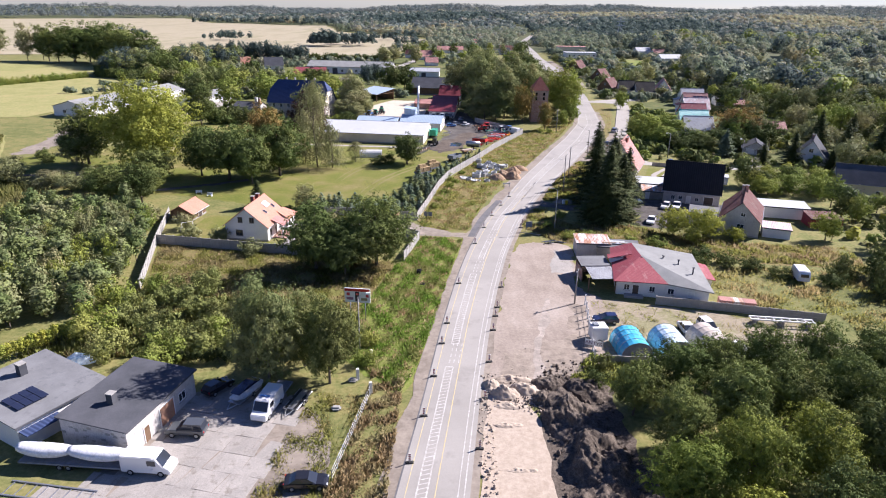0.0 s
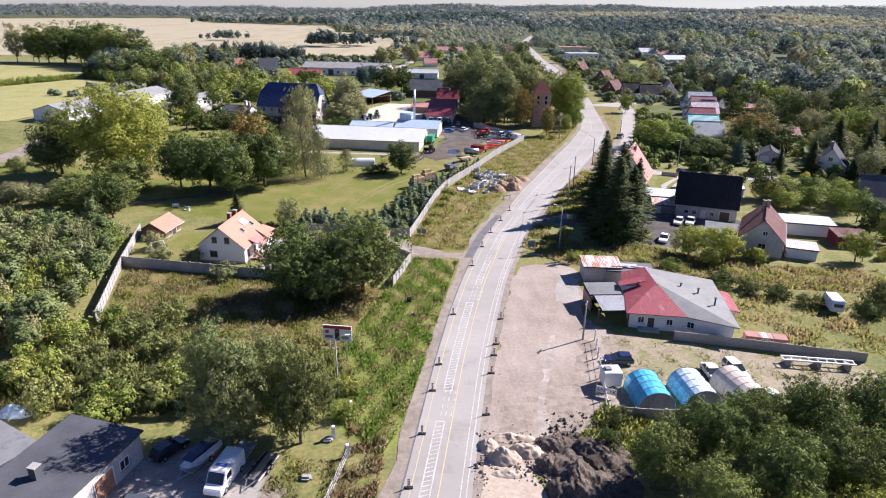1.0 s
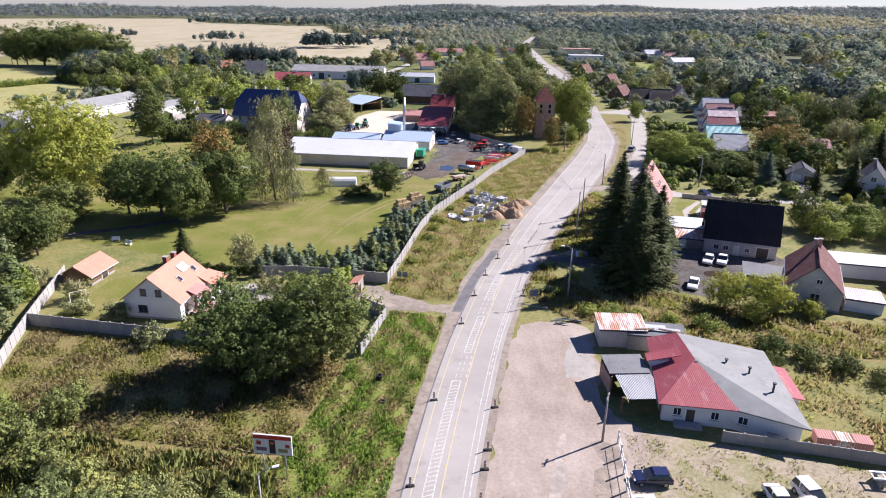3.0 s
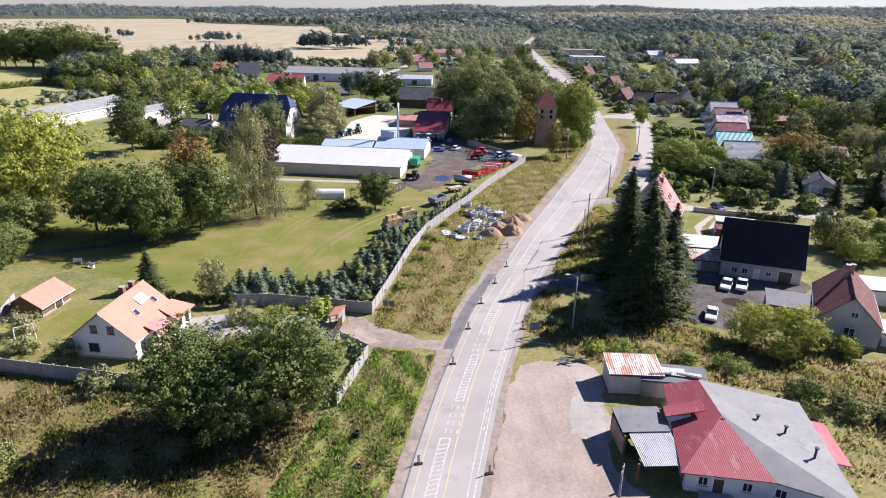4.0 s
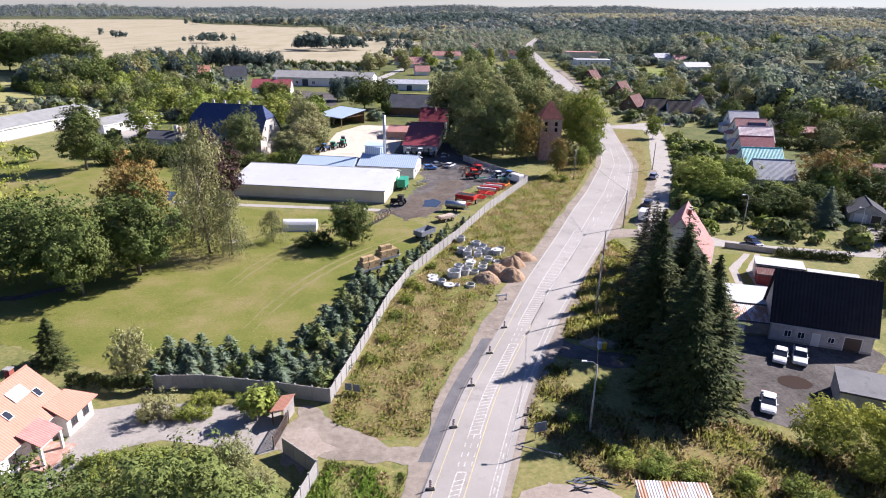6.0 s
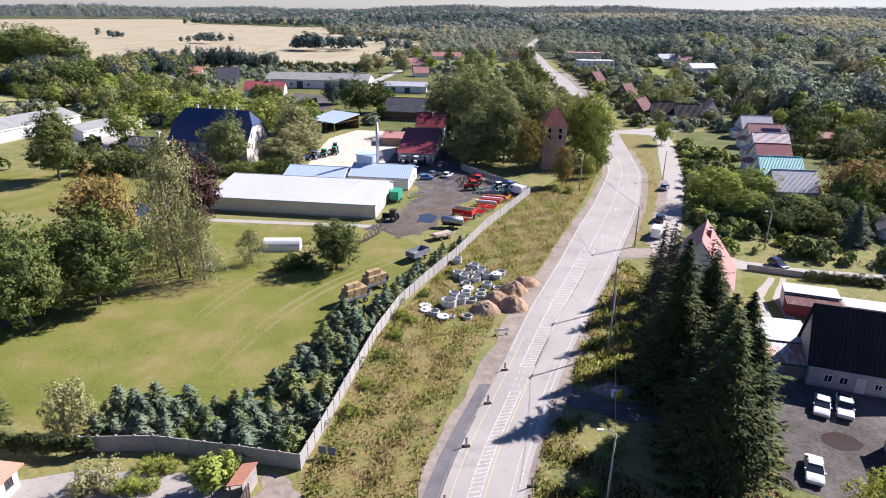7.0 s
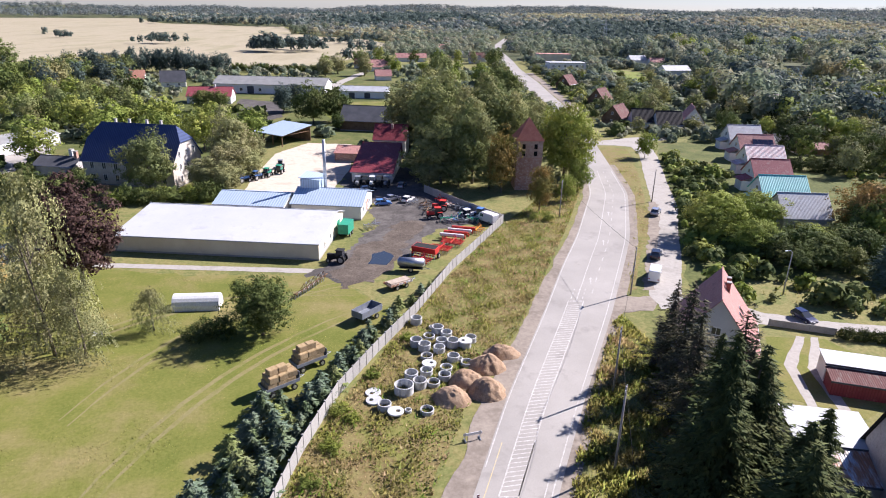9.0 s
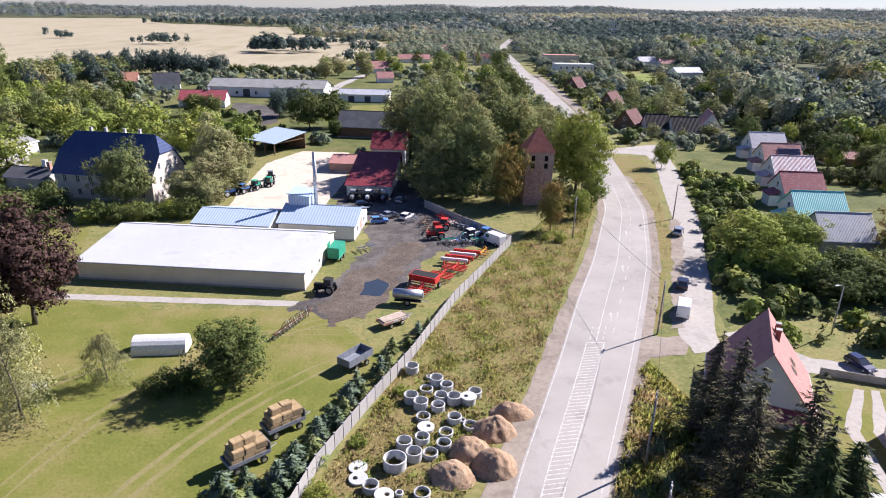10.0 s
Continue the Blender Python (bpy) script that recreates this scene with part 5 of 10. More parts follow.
# farm behind the court
house("farm_barn", -0.6, 295.0, -5.0, 11.0, 23.0, 2.9, 6.8, M_STUCCO, M_BARNRED, "farm building with wide dark red sheet roof", "barn", over=0.5, ridge_y=9.5, wins=(("S", -3.2, 0.9, 1.2, 1.2), ("S", 0.2, 0.9, 1.2, 1.2), ("E", -5, 0.9, 1.2, 1.2)), doors=(("S", 3.2, 1.4, 2.1, M_DARKFRAME),))
house("farm_barn", 2.4, 320.0, -5.0, 10.0, 12.0, 5.8, 9.6, M_STUCCO, M_BARNRED, "taller farm building with red roof", "barn", over=0.4, chimneys=((0.5, -1.5, 9.9, 0.7, M_BRICK),))
house("farm_lean_to", -10.2, 314.0, -6.0, 8.0, 12.0, 2.6, 3.8, M_BRICK, M_OLDRED, "low farm lean-to with faded red roof", "shed", over=0.3)
house("old_barn", -8.0, 366.0, -8.0, 20.0, 15.0, 4.0, 8.5, M_WOOD, M_SLATE, "old barn with sagging dark grey roof", "barn", over=0.5)
t = thing("open_shelter", pose(-36.5, 338.0, 0, 0, 0, -35), "open machine shelter with pale blue sheet roof on posts", "shelter")
part("roof", roof_slab([(-7.2, -7.2, 3.8), (7.2, -7.2, 3.8), (7.2, 7.2, 5.6), (-7.2, 7.2, 5.6)], 0.16), M_BLUESHEET, t)
part("back_wall", boxes((-6.9, 6.9, 6.5, 6.7, -0.2, 5.3)), M_WOOD, t)
for px in (-6.6, -2.2, 2.2, 6.6):
    part("post", boxes((px - 0.15, px + 0.15, -6.8, -6.5, -0.2, 3.7)), M_WOOD, t)
    part("rafter", boxes((px - 0.08, px + 0.08, -6.8, 6.5, 3.45, 3.62)), M_WOOD, t)
house("long_shed", -67.0, 470.0, -4.0, 59.0, 19.0, 5.0, 8.0, M_STUCCO, M_PALEFELT, "long far shed with grey sheet roof", "hall", over=0.5, wins=tuple(("S", u, 1.4, 1.6, 1.6) for u in range(-25, 26, 10)), doors=(("S", -10, 3.6, 4.0, M_SLATE),))
house("farmhouse", -88.0, 428.0, 5.0, 20.0, 12.0, 3.6, 7.2, M_STUCCO, M_REDROOF, "far farmhouse with red sheet roof", chimneys=((2.0, 0.0, 8.4, 0.8, M_STUCCO),), wins=(("E", 0, 1.2, 1.4, 1.3), ("S", -5, 1, 1.4, 1.2), ("S", 0, 1, 1.4, 1.2), ("S", 5, 1, 1.4, 1.2)))
house("white_shed", -17.0, 454.0, -2.0, 25.0, 12.0, 3.8, 5.6, M_STUCCO, M_GREYSHEET, "far low white shed", "shed", doors=(("S", -6, 3, 3, M_SLATE), ("S", 2, 3, 3, M_SLATE)))
house("far_house", -127.5, 489.0, 18.0, 13.0, 10.0, 3.2, 8.5, M_STUCCO, M_SLATE, "far house with dark solar roof", wins=(("S", -3, 1, 1.2, 1.2), ("S", 3, 1, 1.2, 1.2)))
for x, y in ((-183, 520), (-155, 500)):
    house("far_house", x, y, 15, 14.0, 10.0, 3.2, 7.5, M_STUCCO, M_TILE, "far house with orange tiled roof")
house("far_hall", -150.0, 303.0, 76.0, 66.0, 17.0, 4.2, 6.6, M_STUCCO, M_PALEFELT, "long white farm hall with grey roof", "hall", over=0.4, wins=(("W", -3, 1.5, 1.6, 1.4), ("W", 3, 1.5, 1.6, 1.4)))
house("far_hall", -118.0, 318.0, 70.0, 26.0, 12.0, 3.6, 5.2, M_STUCCO, M_PALEFELT, "low white farm hall", "hall", over=0.3)
M_CLEARSHEET = ribbed("cloudy corrugated sheet", (0.30, 0.31, 0.32), (0.40, 0.41, 0.42), 0.2, 0, 0.4, stain=(0.24, 0.24, 0.24), depth=0.6)
# the workshop by the dirt lot: red roof over the front, grey felt roof behind
t = thing("workshop", pose(0, 0, 0), "white workshop with red and grey roof", "workshop")
bm = bmesh.new()
foot = [(30.7, 102.9), (38.6, 101.3), (45.1, 98.2), (47.2, 113.4), (33.4, 117.6)]
lo, hi = [bm.verts.new((x, y, -0.3)) for x, y in foot], [bm.verts.new((x, y, 2.75)) for x, y in foot]
for i in range(5):
    j = (i + 1) % 5
    bm.faces.new((lo[i], lo[j], hi[j], hi[i]))
bm.faces.new(hi)
part("wall", bm, M_STUCCO, t)
peak, back = (36.4, 109.2, 4.9), (36.7, 117.0, 4.5)
part("felt_roof", roof_slab([back, peak, (38.9, 100.7, 3.0), (45.6, 97.4, 2.95), (47.7, 114.0, 3.5)], 0.18), M_PALEFELT, t, "grey felt roof")
part("red_roof", roof_slab([(33.0, 118.3, 2.9), (29.9, 102.2, 2.8), peak, back], 0.12), M_REDROOF, t, "red sheet roof")
part("red_roof", roof_slab([(29.9, 102.2, 2.8), (38.9, 100.7, 3.02), peak], 0.12), M_REDROOF, t, "red sheet roof")
d = part("dormer", roof_slab([(31.0, 112.4, 3.75), (30.7, 110.4, 3.75), (35.0, 110.2, 4.8), (35.2, 112.2, 4.8)], 0.1), M_REDROOF, t)
part("dormer_wall", boxes((31.3, 34.6, 110.6, 112.0, 2.8, 3.72)), M_STUCCO, d)
for x, y in ((40.6, 109.5), (42.8, 107.6), (44.2, 104.0), (36.4, 108.8)):
    v = part("roof_vent", tubes(((x, y, 3.2), (x, y, 4.7), 0.13), n=8), M_SLATE, t)
    part("vent_cap", tubes(((x, y, 4.7), (x, y, 4.82), 0.24), n=8), M_SLATE, v)
for x, y in ((32.4, 102.55), (36.6, 101.7)):
    window(t, pose(x, y - 0.02, 1.0, 0, 0, -11), 1.0, 1.1)
for x, y in ((39.6, 100.85), (42.6, 99.45)):
    window(t, pose(x, y - 0.02, 1.0, 0, 0, -25), 1.1, 1.1)
door(t, pose(33.9, 102.24, 0.02, 0, 0, -11), 1.0, 2.0, M_DARKFRAME)
part("step", boxes((-1.6, 1.6, -1.2, 0, -0.2, 0.4)), M_CONCRETE, t, "", pose(33.6, 102.2, 0, 0, 0, -11))
part("side_roof", roof_slab([(47.2, 112.0, 2.7), (46.3, 104.5, 2.6), (48.6, 104.2, 2.3), (49.6, 111.6, 2.3)], 0.1), M_REDROOF, t)
part("side_wall", boxes((46.6, 48.3, 105, 111.4, -0.2, 2.3)), M_STUCCO, t)
flat_block("outbuilding", 30.4, 122.6, -2.0, 6.6, 4.4, 3.2, M_GREYSTUCCO, M_RUSTSHEET, "outbuilding with rusty corrugated roof", "shed", tilt=0.4, wins=(("S", 1.6, 1.0, 1.2, 1.0),))
flat_block("lean_to", 35.2, 121.0, -8.0, 8.0, 3.2, 2.9, M_GREYWOOD, M_GREYFELT, "grey lean-to heaped with old sheets", "shed", tilt=0.5)
for k, (x, y, a, ln, w, mt) in enumerate(((34.2, 121.8, -8, 5.2, 1.0, M_WHITESHEET), (35.6, 120.8, -12, 6.0, 0.9, M_GREYSHEET), (37.2, 120.2, -20, 3.6, 0.3, M_WOOD), (33.4, 120.6, 4, 3.0, 0.25, M_WOOD))):
    thing("loose_sheet", pose(x, y, 2.86 + 0.06 * k, 8, 0, a), "weathered loose sheet lying on a shed roof", "sheet", bm=boxes((-ln / 2, ln / 2, -w / 2, w / 2, 0, 0.05)), material=mt)
t = thing("carport", pose(28.2, 108.2, 0, 0, 0, 3), "open carport with grey corrugated roof", "carport")
part("roof", roof_slab([(-2.0, -4.8, 2.6), (2.7, -4.8, 2.65), (2.7, 0.6, 2.85), (-2.0, 0.6, 2.8)], 0.08), M_CLEARSHEET, t, "cloudy corrugated plastic sheet roof")
part("roof", roof_slab([(-2.7, 0.4, 2.95), (2.7, 0.4, 3.0), (2.7, 4.8, 3.2), (-2.7, 4.8, 3.15)], 0.1), M_GREYFELT, t, "grey felt roof")
for px, py in ((-2.5, -4.6), (2.3, -4.6), (-2.5, 0), (-2.5, 4.4)):
    part("post", boxes((px - 0.1, px + 0.1, py - 0.1, py + 0.1, -0.2, 2.75)), M_WOOD, t)
part("side_wall", boxes((-2.6, -2.45, 0, 4.6, 0, 2.3), (-2.6, 2.4, 4.5, 4.65, 0, 2.6)), M_BRICK, t)
# houses on the right
t = house("black_roof_house", 64.9, 162.3, -18.5, 13.6, 7.8, 3.6, 10.0, M_GREYSTUCCO, M_BLACKROOF, "grey house with large tarred black roof", over=0.4, wins=(("S", -4.4, 0.9, 1.0, 1.1), ("S", -2.6, 0.9, 1.0, 1.1), ("S", 1.4, 0.9, 0.9, 0.9)), doors=(("S", 4.2, 2.2, 2.2, M_DARKFRAME), ("S", -0.6, 0.9, 2.0, M_STUCCO)))
flat_block("white_shed", 57.2, 170.8, -12.0, 8.4, 6.5, 3.0, M_STUCCO, M_WHITESHEET, "white shed with bright sheet roof", "shed", tilt=0.3)
flat_block("plank_shed", 56.6, 164.8, -12.0, 7.6, 5.0, 2.5, M_GREYWOOD, M_RUSTSHEET, "patched shed with streaked white sheet roof", "shed", tilt=0.5, doors=(("S", -2.4, 0.9, 1.9, M_STUCCO), ("S", 2.2, 1.0, 1.8, M_GREYWOOD)))
flat_block("red_shed", 68.8, 181.6, -18.0, 8.0, 3.0, 2.3, M_BARNRED, M_BROWNROOF, "dark red shed with brown sheet roof", "shed", tilt=0.3)
flat_block("white_shed", 69.9, 185.0, -18.0, 8.0, 3.4, 2.9, M_STUCCO, M_WHITESHEET, "white shed behind a dark red one", "shed", tilt=0.2)
flat_block("white_lean_to", 78.0, 181.0, -18.0, 8.0, 3.0, 2.2, M_STUCCO, M_WHITESHEET, "low white lean-to against a shed", "shed", tilt=0.2)
house("stone_house", 69.0, 141.4, 63.3, 14.6, 8.4, 3.5, 7.6, M_GREYSTUCCO, M_BROWNROOF, "old grey rendered house with brown tiles", over=0.3, wins=(("W", 0.3, 1.4, 1.5, 1.4), ("W", 0.5, 4.5, 1.0, 0.9), ("S", -4, 1.2, 1.0, 1.2), ("S", 0, 1.2, 1.0, 1.2)), chimneys=((2.4, 0.6, 9.2, 0.6, M_BRICK), (3.6, -0.2, 9.0, 0.6, M_BRICK)))
flat_block("annex", 62.2, 143.8, -22.0, 8.0, 5.6, 3.0, M_GREYSTUCCO, M_GREYFELT, "grey annex with felt roof", "shed", tilt=0.4)
flat_block("white_garage", 74.4, 135.4, -20.0, 5.6, 4.2, 2.4, M_STUCCO, M_PINKROOF, "small white garage with pinkish roof", "garage", tilt=0.3)
flat_block("white_shed", 83.0, 150.5, -12.0, 11.0, 5.5, 3.0, M_STUCCO, M_WHITESHEET, "long white shed behind the stone house", "shed", tilt=0.3)
flat_block("red_shed", 89.0, 143.0, -6.0, 7.0, 5.0, 2.6, M_BARNRED, M_BROWNROOF, "small dark red shed", "shed", tilt=0.4)
flat_block("red_garage", 77.5, 154.0, -18.0, 5.0, 4.5, 2.5, M_STUCCO, M_REDROOF, "garage with bright red sheet roof", "garage", tilt=0.4)
t = house("red_roof_house", 54.8, 195.0, 65.5, 11.6, 11.4, 2.3, 9.7, M_STUCCO, M_OLDRED, "white house with steep faded red roof", over=0.6, wins=(("W", 0, 4.2, 1.3, 1.2), ("W", -2.5, 1.0, 1.2, 1.3), ("W", 2.5, 1.0, 1.2, 1.3)), chimneys=((1.8, -0.9, 10.0, 0.55, M_CHIMNEY), (0.2, -0.9, 9.9, 0.55, M_CHIMNEY)), skylights=((-1.5, 0.45, 0.8, 1.2, M_GLASS), (0.6, 0.45, 0.8, 1.2, M_GLASS)))
part("porch_roof", roof_slab([(-7.9, -5.0, 2.2), (-5.6, -5.0, 2.9), (-5.6, -0.5, 2.9), (-7.9, -0.5, 2.2)]), M_REDROOF, t)
for py in (-4.6, -0.7):
    part("porch_post", boxes((-7.8, -7.6, py - 0.1, py + 0.1, -0.2, 2.2)), M_STUCCO, t)
# the stepped row of gabled houses up the side road
row = (("sheet", 97.0, 247.5, 10.5, M_GREYSHEET, "row house with streaked grey sheet roof"), ("teal", 101.0, 263.4, 11.0, M_TEAL, "row house with turquoise sheet roof"), ("red", 107.4, 281.5, 10, M_REDROOF, "row house with dark red sheet roof"), ("pink", 115.4, 300.3, 11, M_PINKROOF, "row house with weathered pinkish roof"), ("solar", 121.3, 317.6, 11, M_OLDRED, "row house with solar panels on a pink roof"), ("pale", 126.3, 335.8, 11, M_GREYSHEET, "row house with pale grey roof"))
for i, (key, x, y, ln, rm, lb) in enumerate(row):
    t = house("row_house", x, y, -5.0, ln, 9.6, 4.2, 8.4, M_STUCCO if i else M_GREYSTUCCO, rm, lb, "house", "row houses on the side road", over=0.35, wins=(("W", -2, 1.0, 1.2, 1.3), ("W", 2, 1.0, 1.2, 1.3), ("W", 0, 4.6, 1.2, 1.2), ("S", -2.5, 1.0, 1.2, 1.3), ("S", 2.5, 1.0, 1.2, 1.3)))
    if 0 < i:
        part("porch", boxes((-ln / 2 - 2.6, -ln / 2, -2.6, 1.6, -0.2, 2.7)), M_STUCCO, t)
        part("porch_roof", roof_slab([(-ln / 2 - 3.0, -3.0, 2.9), (-ln / 2 + 0.1, -3.0, 3.9), (-ln / 2 + 0.1, 2.0, 3.9), (-ln / 2 - 3.0, 2.0, 2.9)]), rm, t)
    if key == "solar":
        for k in range(4):
            for j in range(2):
                part("solar_panel", boxes((-0.78, 0.78, -0.5, 0.5, 0, 0.06)), M_SOLAR, t, "", pose(-0.6 + 1.65 * k, -2.9 + 1.1 * j * 0.75, 6.15 + j * 0.72) @ Matrix.Rotation(math.atan2(4.2, 4.8), 4, "X"))
house("garage_house", 108.5, 222.0, 68.0, 8.0, 7.5, 2.4, 4.6, M_GREYSTUCCO, M_SLATE, "garage with boarded gable and dark roof", "garage", over=0.5, doors=(("W", -1.6, 2.4, 2.1, M_STUCCO), ("W", 1.6, 2.0, 2.1, M_DARKFRAME)))
house("dark_roof_house", 121.5, 209.5, 58.0, 12.0, 9.5, 2.4, 8.0, M_STUCCO, M_SLATE, "white-gabled house with steep dark roof", wins=(("W", 0, 4.2, 1.3, 1.3), ("W", -2.6, 1.0, 1.2, 1.3), ("W", 2.6, 1.0, 1.2, 1.3)), chimneys=((1.0, 0.6, 9.0, 0.6, M_BRICK),))
house("blue_roof_house", 115.0, 171.0, -20.0, 14.0, 9.0, 4.0, 8.0, M_CREAM, M_SLATE, "house with dark slate-blue roof", wins=(("S", -3, 1.0, 1.2, 1.3), ("S", 3, 1.0, 1.2, 1.3)))
house("brown_roof_shed", 131.0, 262.0, -8.0, 13.0, 8.0, 2.4, 4.6, M_WOOD, M_OLDRED, "low shed with brown roof", "shed")
house("white_cottage", 146.0, 338.0, -6.0, 13.0, 9.0, 3.0, 5.0, M_STUCCO, M_SLATE, "low white cottage with grey roof", wins=(("S", 0, 1.0, 1.4, 1.3),))
house("brown_roof_shed", 149.5, 328.0, -4.0, 14.0, 6.0, 2.4, 4.0, M_BRICK, M_OLDRED, "low brick shed with rusty roof", "shed")
house("pale_roof_house", 193.0, 443.0, 2.0, 18.0, 10.0, 3.0, 6.0, M_STUCCO, M_PINKROOF, "low house with pale pinkish roof among trees")
for x, y, ln, lb in ((103.6, 377.0, 8.6, "house with black roof"), (112.6, 371.5, 10.0, "second house with black roof")):
    house("black_roof_cottage", x, y, -3.0, ln, 9.0, 3.0, 7.5, M_STUCCO, M_BLACKROOF, lb)
house("gabled_cottage", 125.0, 377.5, 75.0, 12.0, 9.0, 3.0, 9.0, M_STUCCO, M_OLDRED, "pale cottage with steep gable", wins=(("W", 0, 1.0, 1.4, 1.3), ("W", 0, 4.4, 1.0, 1.2)))
# brown wall material stands in for the shadow on these walls
for x, y in ((103.5, 441.0), (95.5, 384.0), (101.0, 508.0)):
    house("brown_roof_house", x, y, 50, 10.0, 9.0, 3.0, 8.0, M_WOOD, M_BROWNROOF, "house with steep maroon roof, wall shade painted as brown", wins=(("W", 0, 1.0, 1.4, 1.3), ("W", 0, 4.4, 1.0, 1.2), ("S", 0, 1.0, 1.4, 1.3)))
flat_block("white_block", 122.0, 610.0, 5.0, 28.0, 12.0, 7.5, M_STUCCO, M_WHITESHEET, "far white two-storey block", "building", wins=tuple(("S", u, z, 1.6, 1.5) for z in (1.2, 4.4) for u in (-11, -6.5, -2, 2.5, 7, 11.5)))
flat_block("red_block", 133.5, 716.0, 3.0, 30.0, 12.0, 7.0, M_CREAM, M_OLDRED, "far long building with red roof", "building")
house("far_white_house", 199.0, 680.0, 10, 15, 10, 5, 8.5, M_STUCCO, M_GREYSHEET, "far white house with a pale roof")
house("far_red_house", 215.0, 674.0, 5, 15, 10, 3.4, 7, M_STUCCO, M_OLDRED, "far house with faded red roof")
house("far_white_house", 194.0, 580.0, 12, 20, 11, 5.6, 8.5, M_STUCCO, M_WHITESHEET, "far white house with a pale roof")
house("far_red_house", -20.0, 605.0, 20, 15, 9, 3.4, 8, M_STUCCO, M_OLDRED, "far house with red roof")
house("far_red_house", 42.0, 855.0, 10, 26, 12, 4, 8, M_STUCCO, M_OLDRED, "far long house with red roof")
house("far_red_house", 4.0, 707.0, 5, 27, 10, 3.6, 7, M_STUCCO, M_OLDRED, "far long house with red roof")
house("far_red_house", -30.0, 628.0, -10, 16, 9, 3.4, 7, M_STUCCO, M_BROWNROOF, "far house with brown roof")
house("far_red_house", 64.0, 716.0, 10, 14, 10, 3.6, 7.5, M_STUCCO, M_BROWNROOF, "far house with brown roof")
house("far_white_house", 52.0, 765.0, 10, 16, 9, 3.6, 6.5, M_STUCCO, M_GREYSHEET, "far low white house by the road")
house("far_red_house", -12.0, 540.0, 10, 10, 8, 3.0, 6.5, M_STUCCO, M_OLDRED, "far small house with red roof")
house("far_white_house", 60.0, 690.0, 0, 10, 8, 3.4, 6.5, M_STUCCO, M_SLATE, "far white house with a dark roof")
# the two workshops by the concrete yard
t = flat_block("garage_building", -37.0, 64.6, 77.6, 12.8, 8.4, 4.0, M_GREYSTUCCO, M_SLATE, "low garage building with dark grey flat roof", "building", tilt=0.5, over=0.3, wins=(("S", 3.6, 1.0, 1.4, 1.2),), doors=(("S", 0.6, 2.6, 2.5, surface("rust brown door", (0.30, 0.16, 0.10), (0.38, 0.21, 0.14), 1, 8, 0.7)), ("S", -3.2, 0.9, 2.0, M_WOOD)), chimneys=((-2.5, 0.4, 5.2, 0.8, M_SLATE),))
bm = bmesh.new()
for k in range(26):
    u, zz = RNG.uniform(-4.1, 4.1), RNG.uniform(0.1, 3.0)
    bx(bm, -6.46, -6.40, u - RNG.uniform(0.15, 0.3), u + RNG.uniform(0.15, 0.3), zz, zz + RNG.uniform(0.15, 0.3))
part("stone_facing", bm, M_CONCRETE, t)
t = flat_block("garage_building", -49.6, 66.0, 62.0, 11.0, 12.5, 3.7, M_STUCCO, M_GREYFELT, "low building with grey felt roof and panels", "building", tilt=0.5, over=0.3, chimneys=((0.8, 3.2, 5.2, 0.9, M_SLATE),))
for i in range(4):
    for j in range(2):
        part("solar_panel", boxes((-0.42, 0.42, -0.8, 0.8, 0, 0.05)), M_SOLAR, t, "", pose(-3.4 + 0.92 * i, -3.0 + 1.7 * j, 3.68 + 0.05 * j, 2.2))
part("blue_canopy", boxes((-5.4, -1.0, -7.8, -5.9, 2.5, 2.62)), M_BLUEROOF, t)


# ---- trees ----
# the grove beside the dug sand
grove([(24, 67, 8.5, 3.4), (30, 70, 9, 3.7), (36, 72, 9, 3.8), (43, 73.5, 9.5, 4.0), (50, 74, 9.5, 4.0), (57, 73, 9.5, 4.0), (27, 59, 9.5, 3.8), (34, 62, 10.5, 4.1), (41.5, 64, 10, 4.1), (49, 65, 10.5, 4.2)], "near", L_PARK, "grove_tree", "young broadleaf tree in a dense grove", group="grove by the dirt lot")
grove([(24.5, 50, 9.5, 4.2), (31.5, 52, 11, 4.4), (39, 54, 10.5, 4.2), (28, 43, 9, 4.0)], "near", L_LIME, "grove_tree", "bright green broadleaf tree in a grove", group="grove by the dirt lot")
grove([(46.5, 55, 10.5, 4.3), (54, 56, 10, 4.4), (57, 64.5, 10, 4.2), (64, 70, 9.5, 4.2), (65, 60, 10, 4.4), (62, 50, 10, 4.4), (37, 45, 10, 4.2), (72, 66, 9, 4.4), (71, 76, 8, 4.0)], "near", L_DARK, "grove_tree", "dense broadleaf tree in a shady grove", group="grove by the dirt lot")
grove([(44, 76.5, 4.5, 1.6), (63, 77, 6, 3.2), (20.5, 73, 3.0, 1.8), (22.5, 77.5, 2.6, 1.6), (68, 84, 5, 3), (74, 90, 6, 3.6)], "bush", L_DARK, "bush", "dark green bush at the grove's edge", "bush")
# trees by the concrete yard
grove([(-22.8, 72.8, 15.5, 4.7), (-19.0, 77, 12, 3.6)], "near", L_WOODS, "broadleaf_tree", "leafy olive-green tree beside the concrete yard")
grove([(-14.8, 73.0, 13.0, 4.4)], "near", L_DARK, "broadleaf_tree", "darker leafy tree beside the concrete yard")
# the dark pair before the white house
grove([(-24.0, 111.5, 13.6, 6.8), (-12.8, 114.0, 14.2, 7.2), (-18.2, 109.5, 9.5, 4.6), (-18.5, 115, 10.5, 4.6)], "near", L_PARK, "chestnut_tree", "large dark green tree beside the wall")
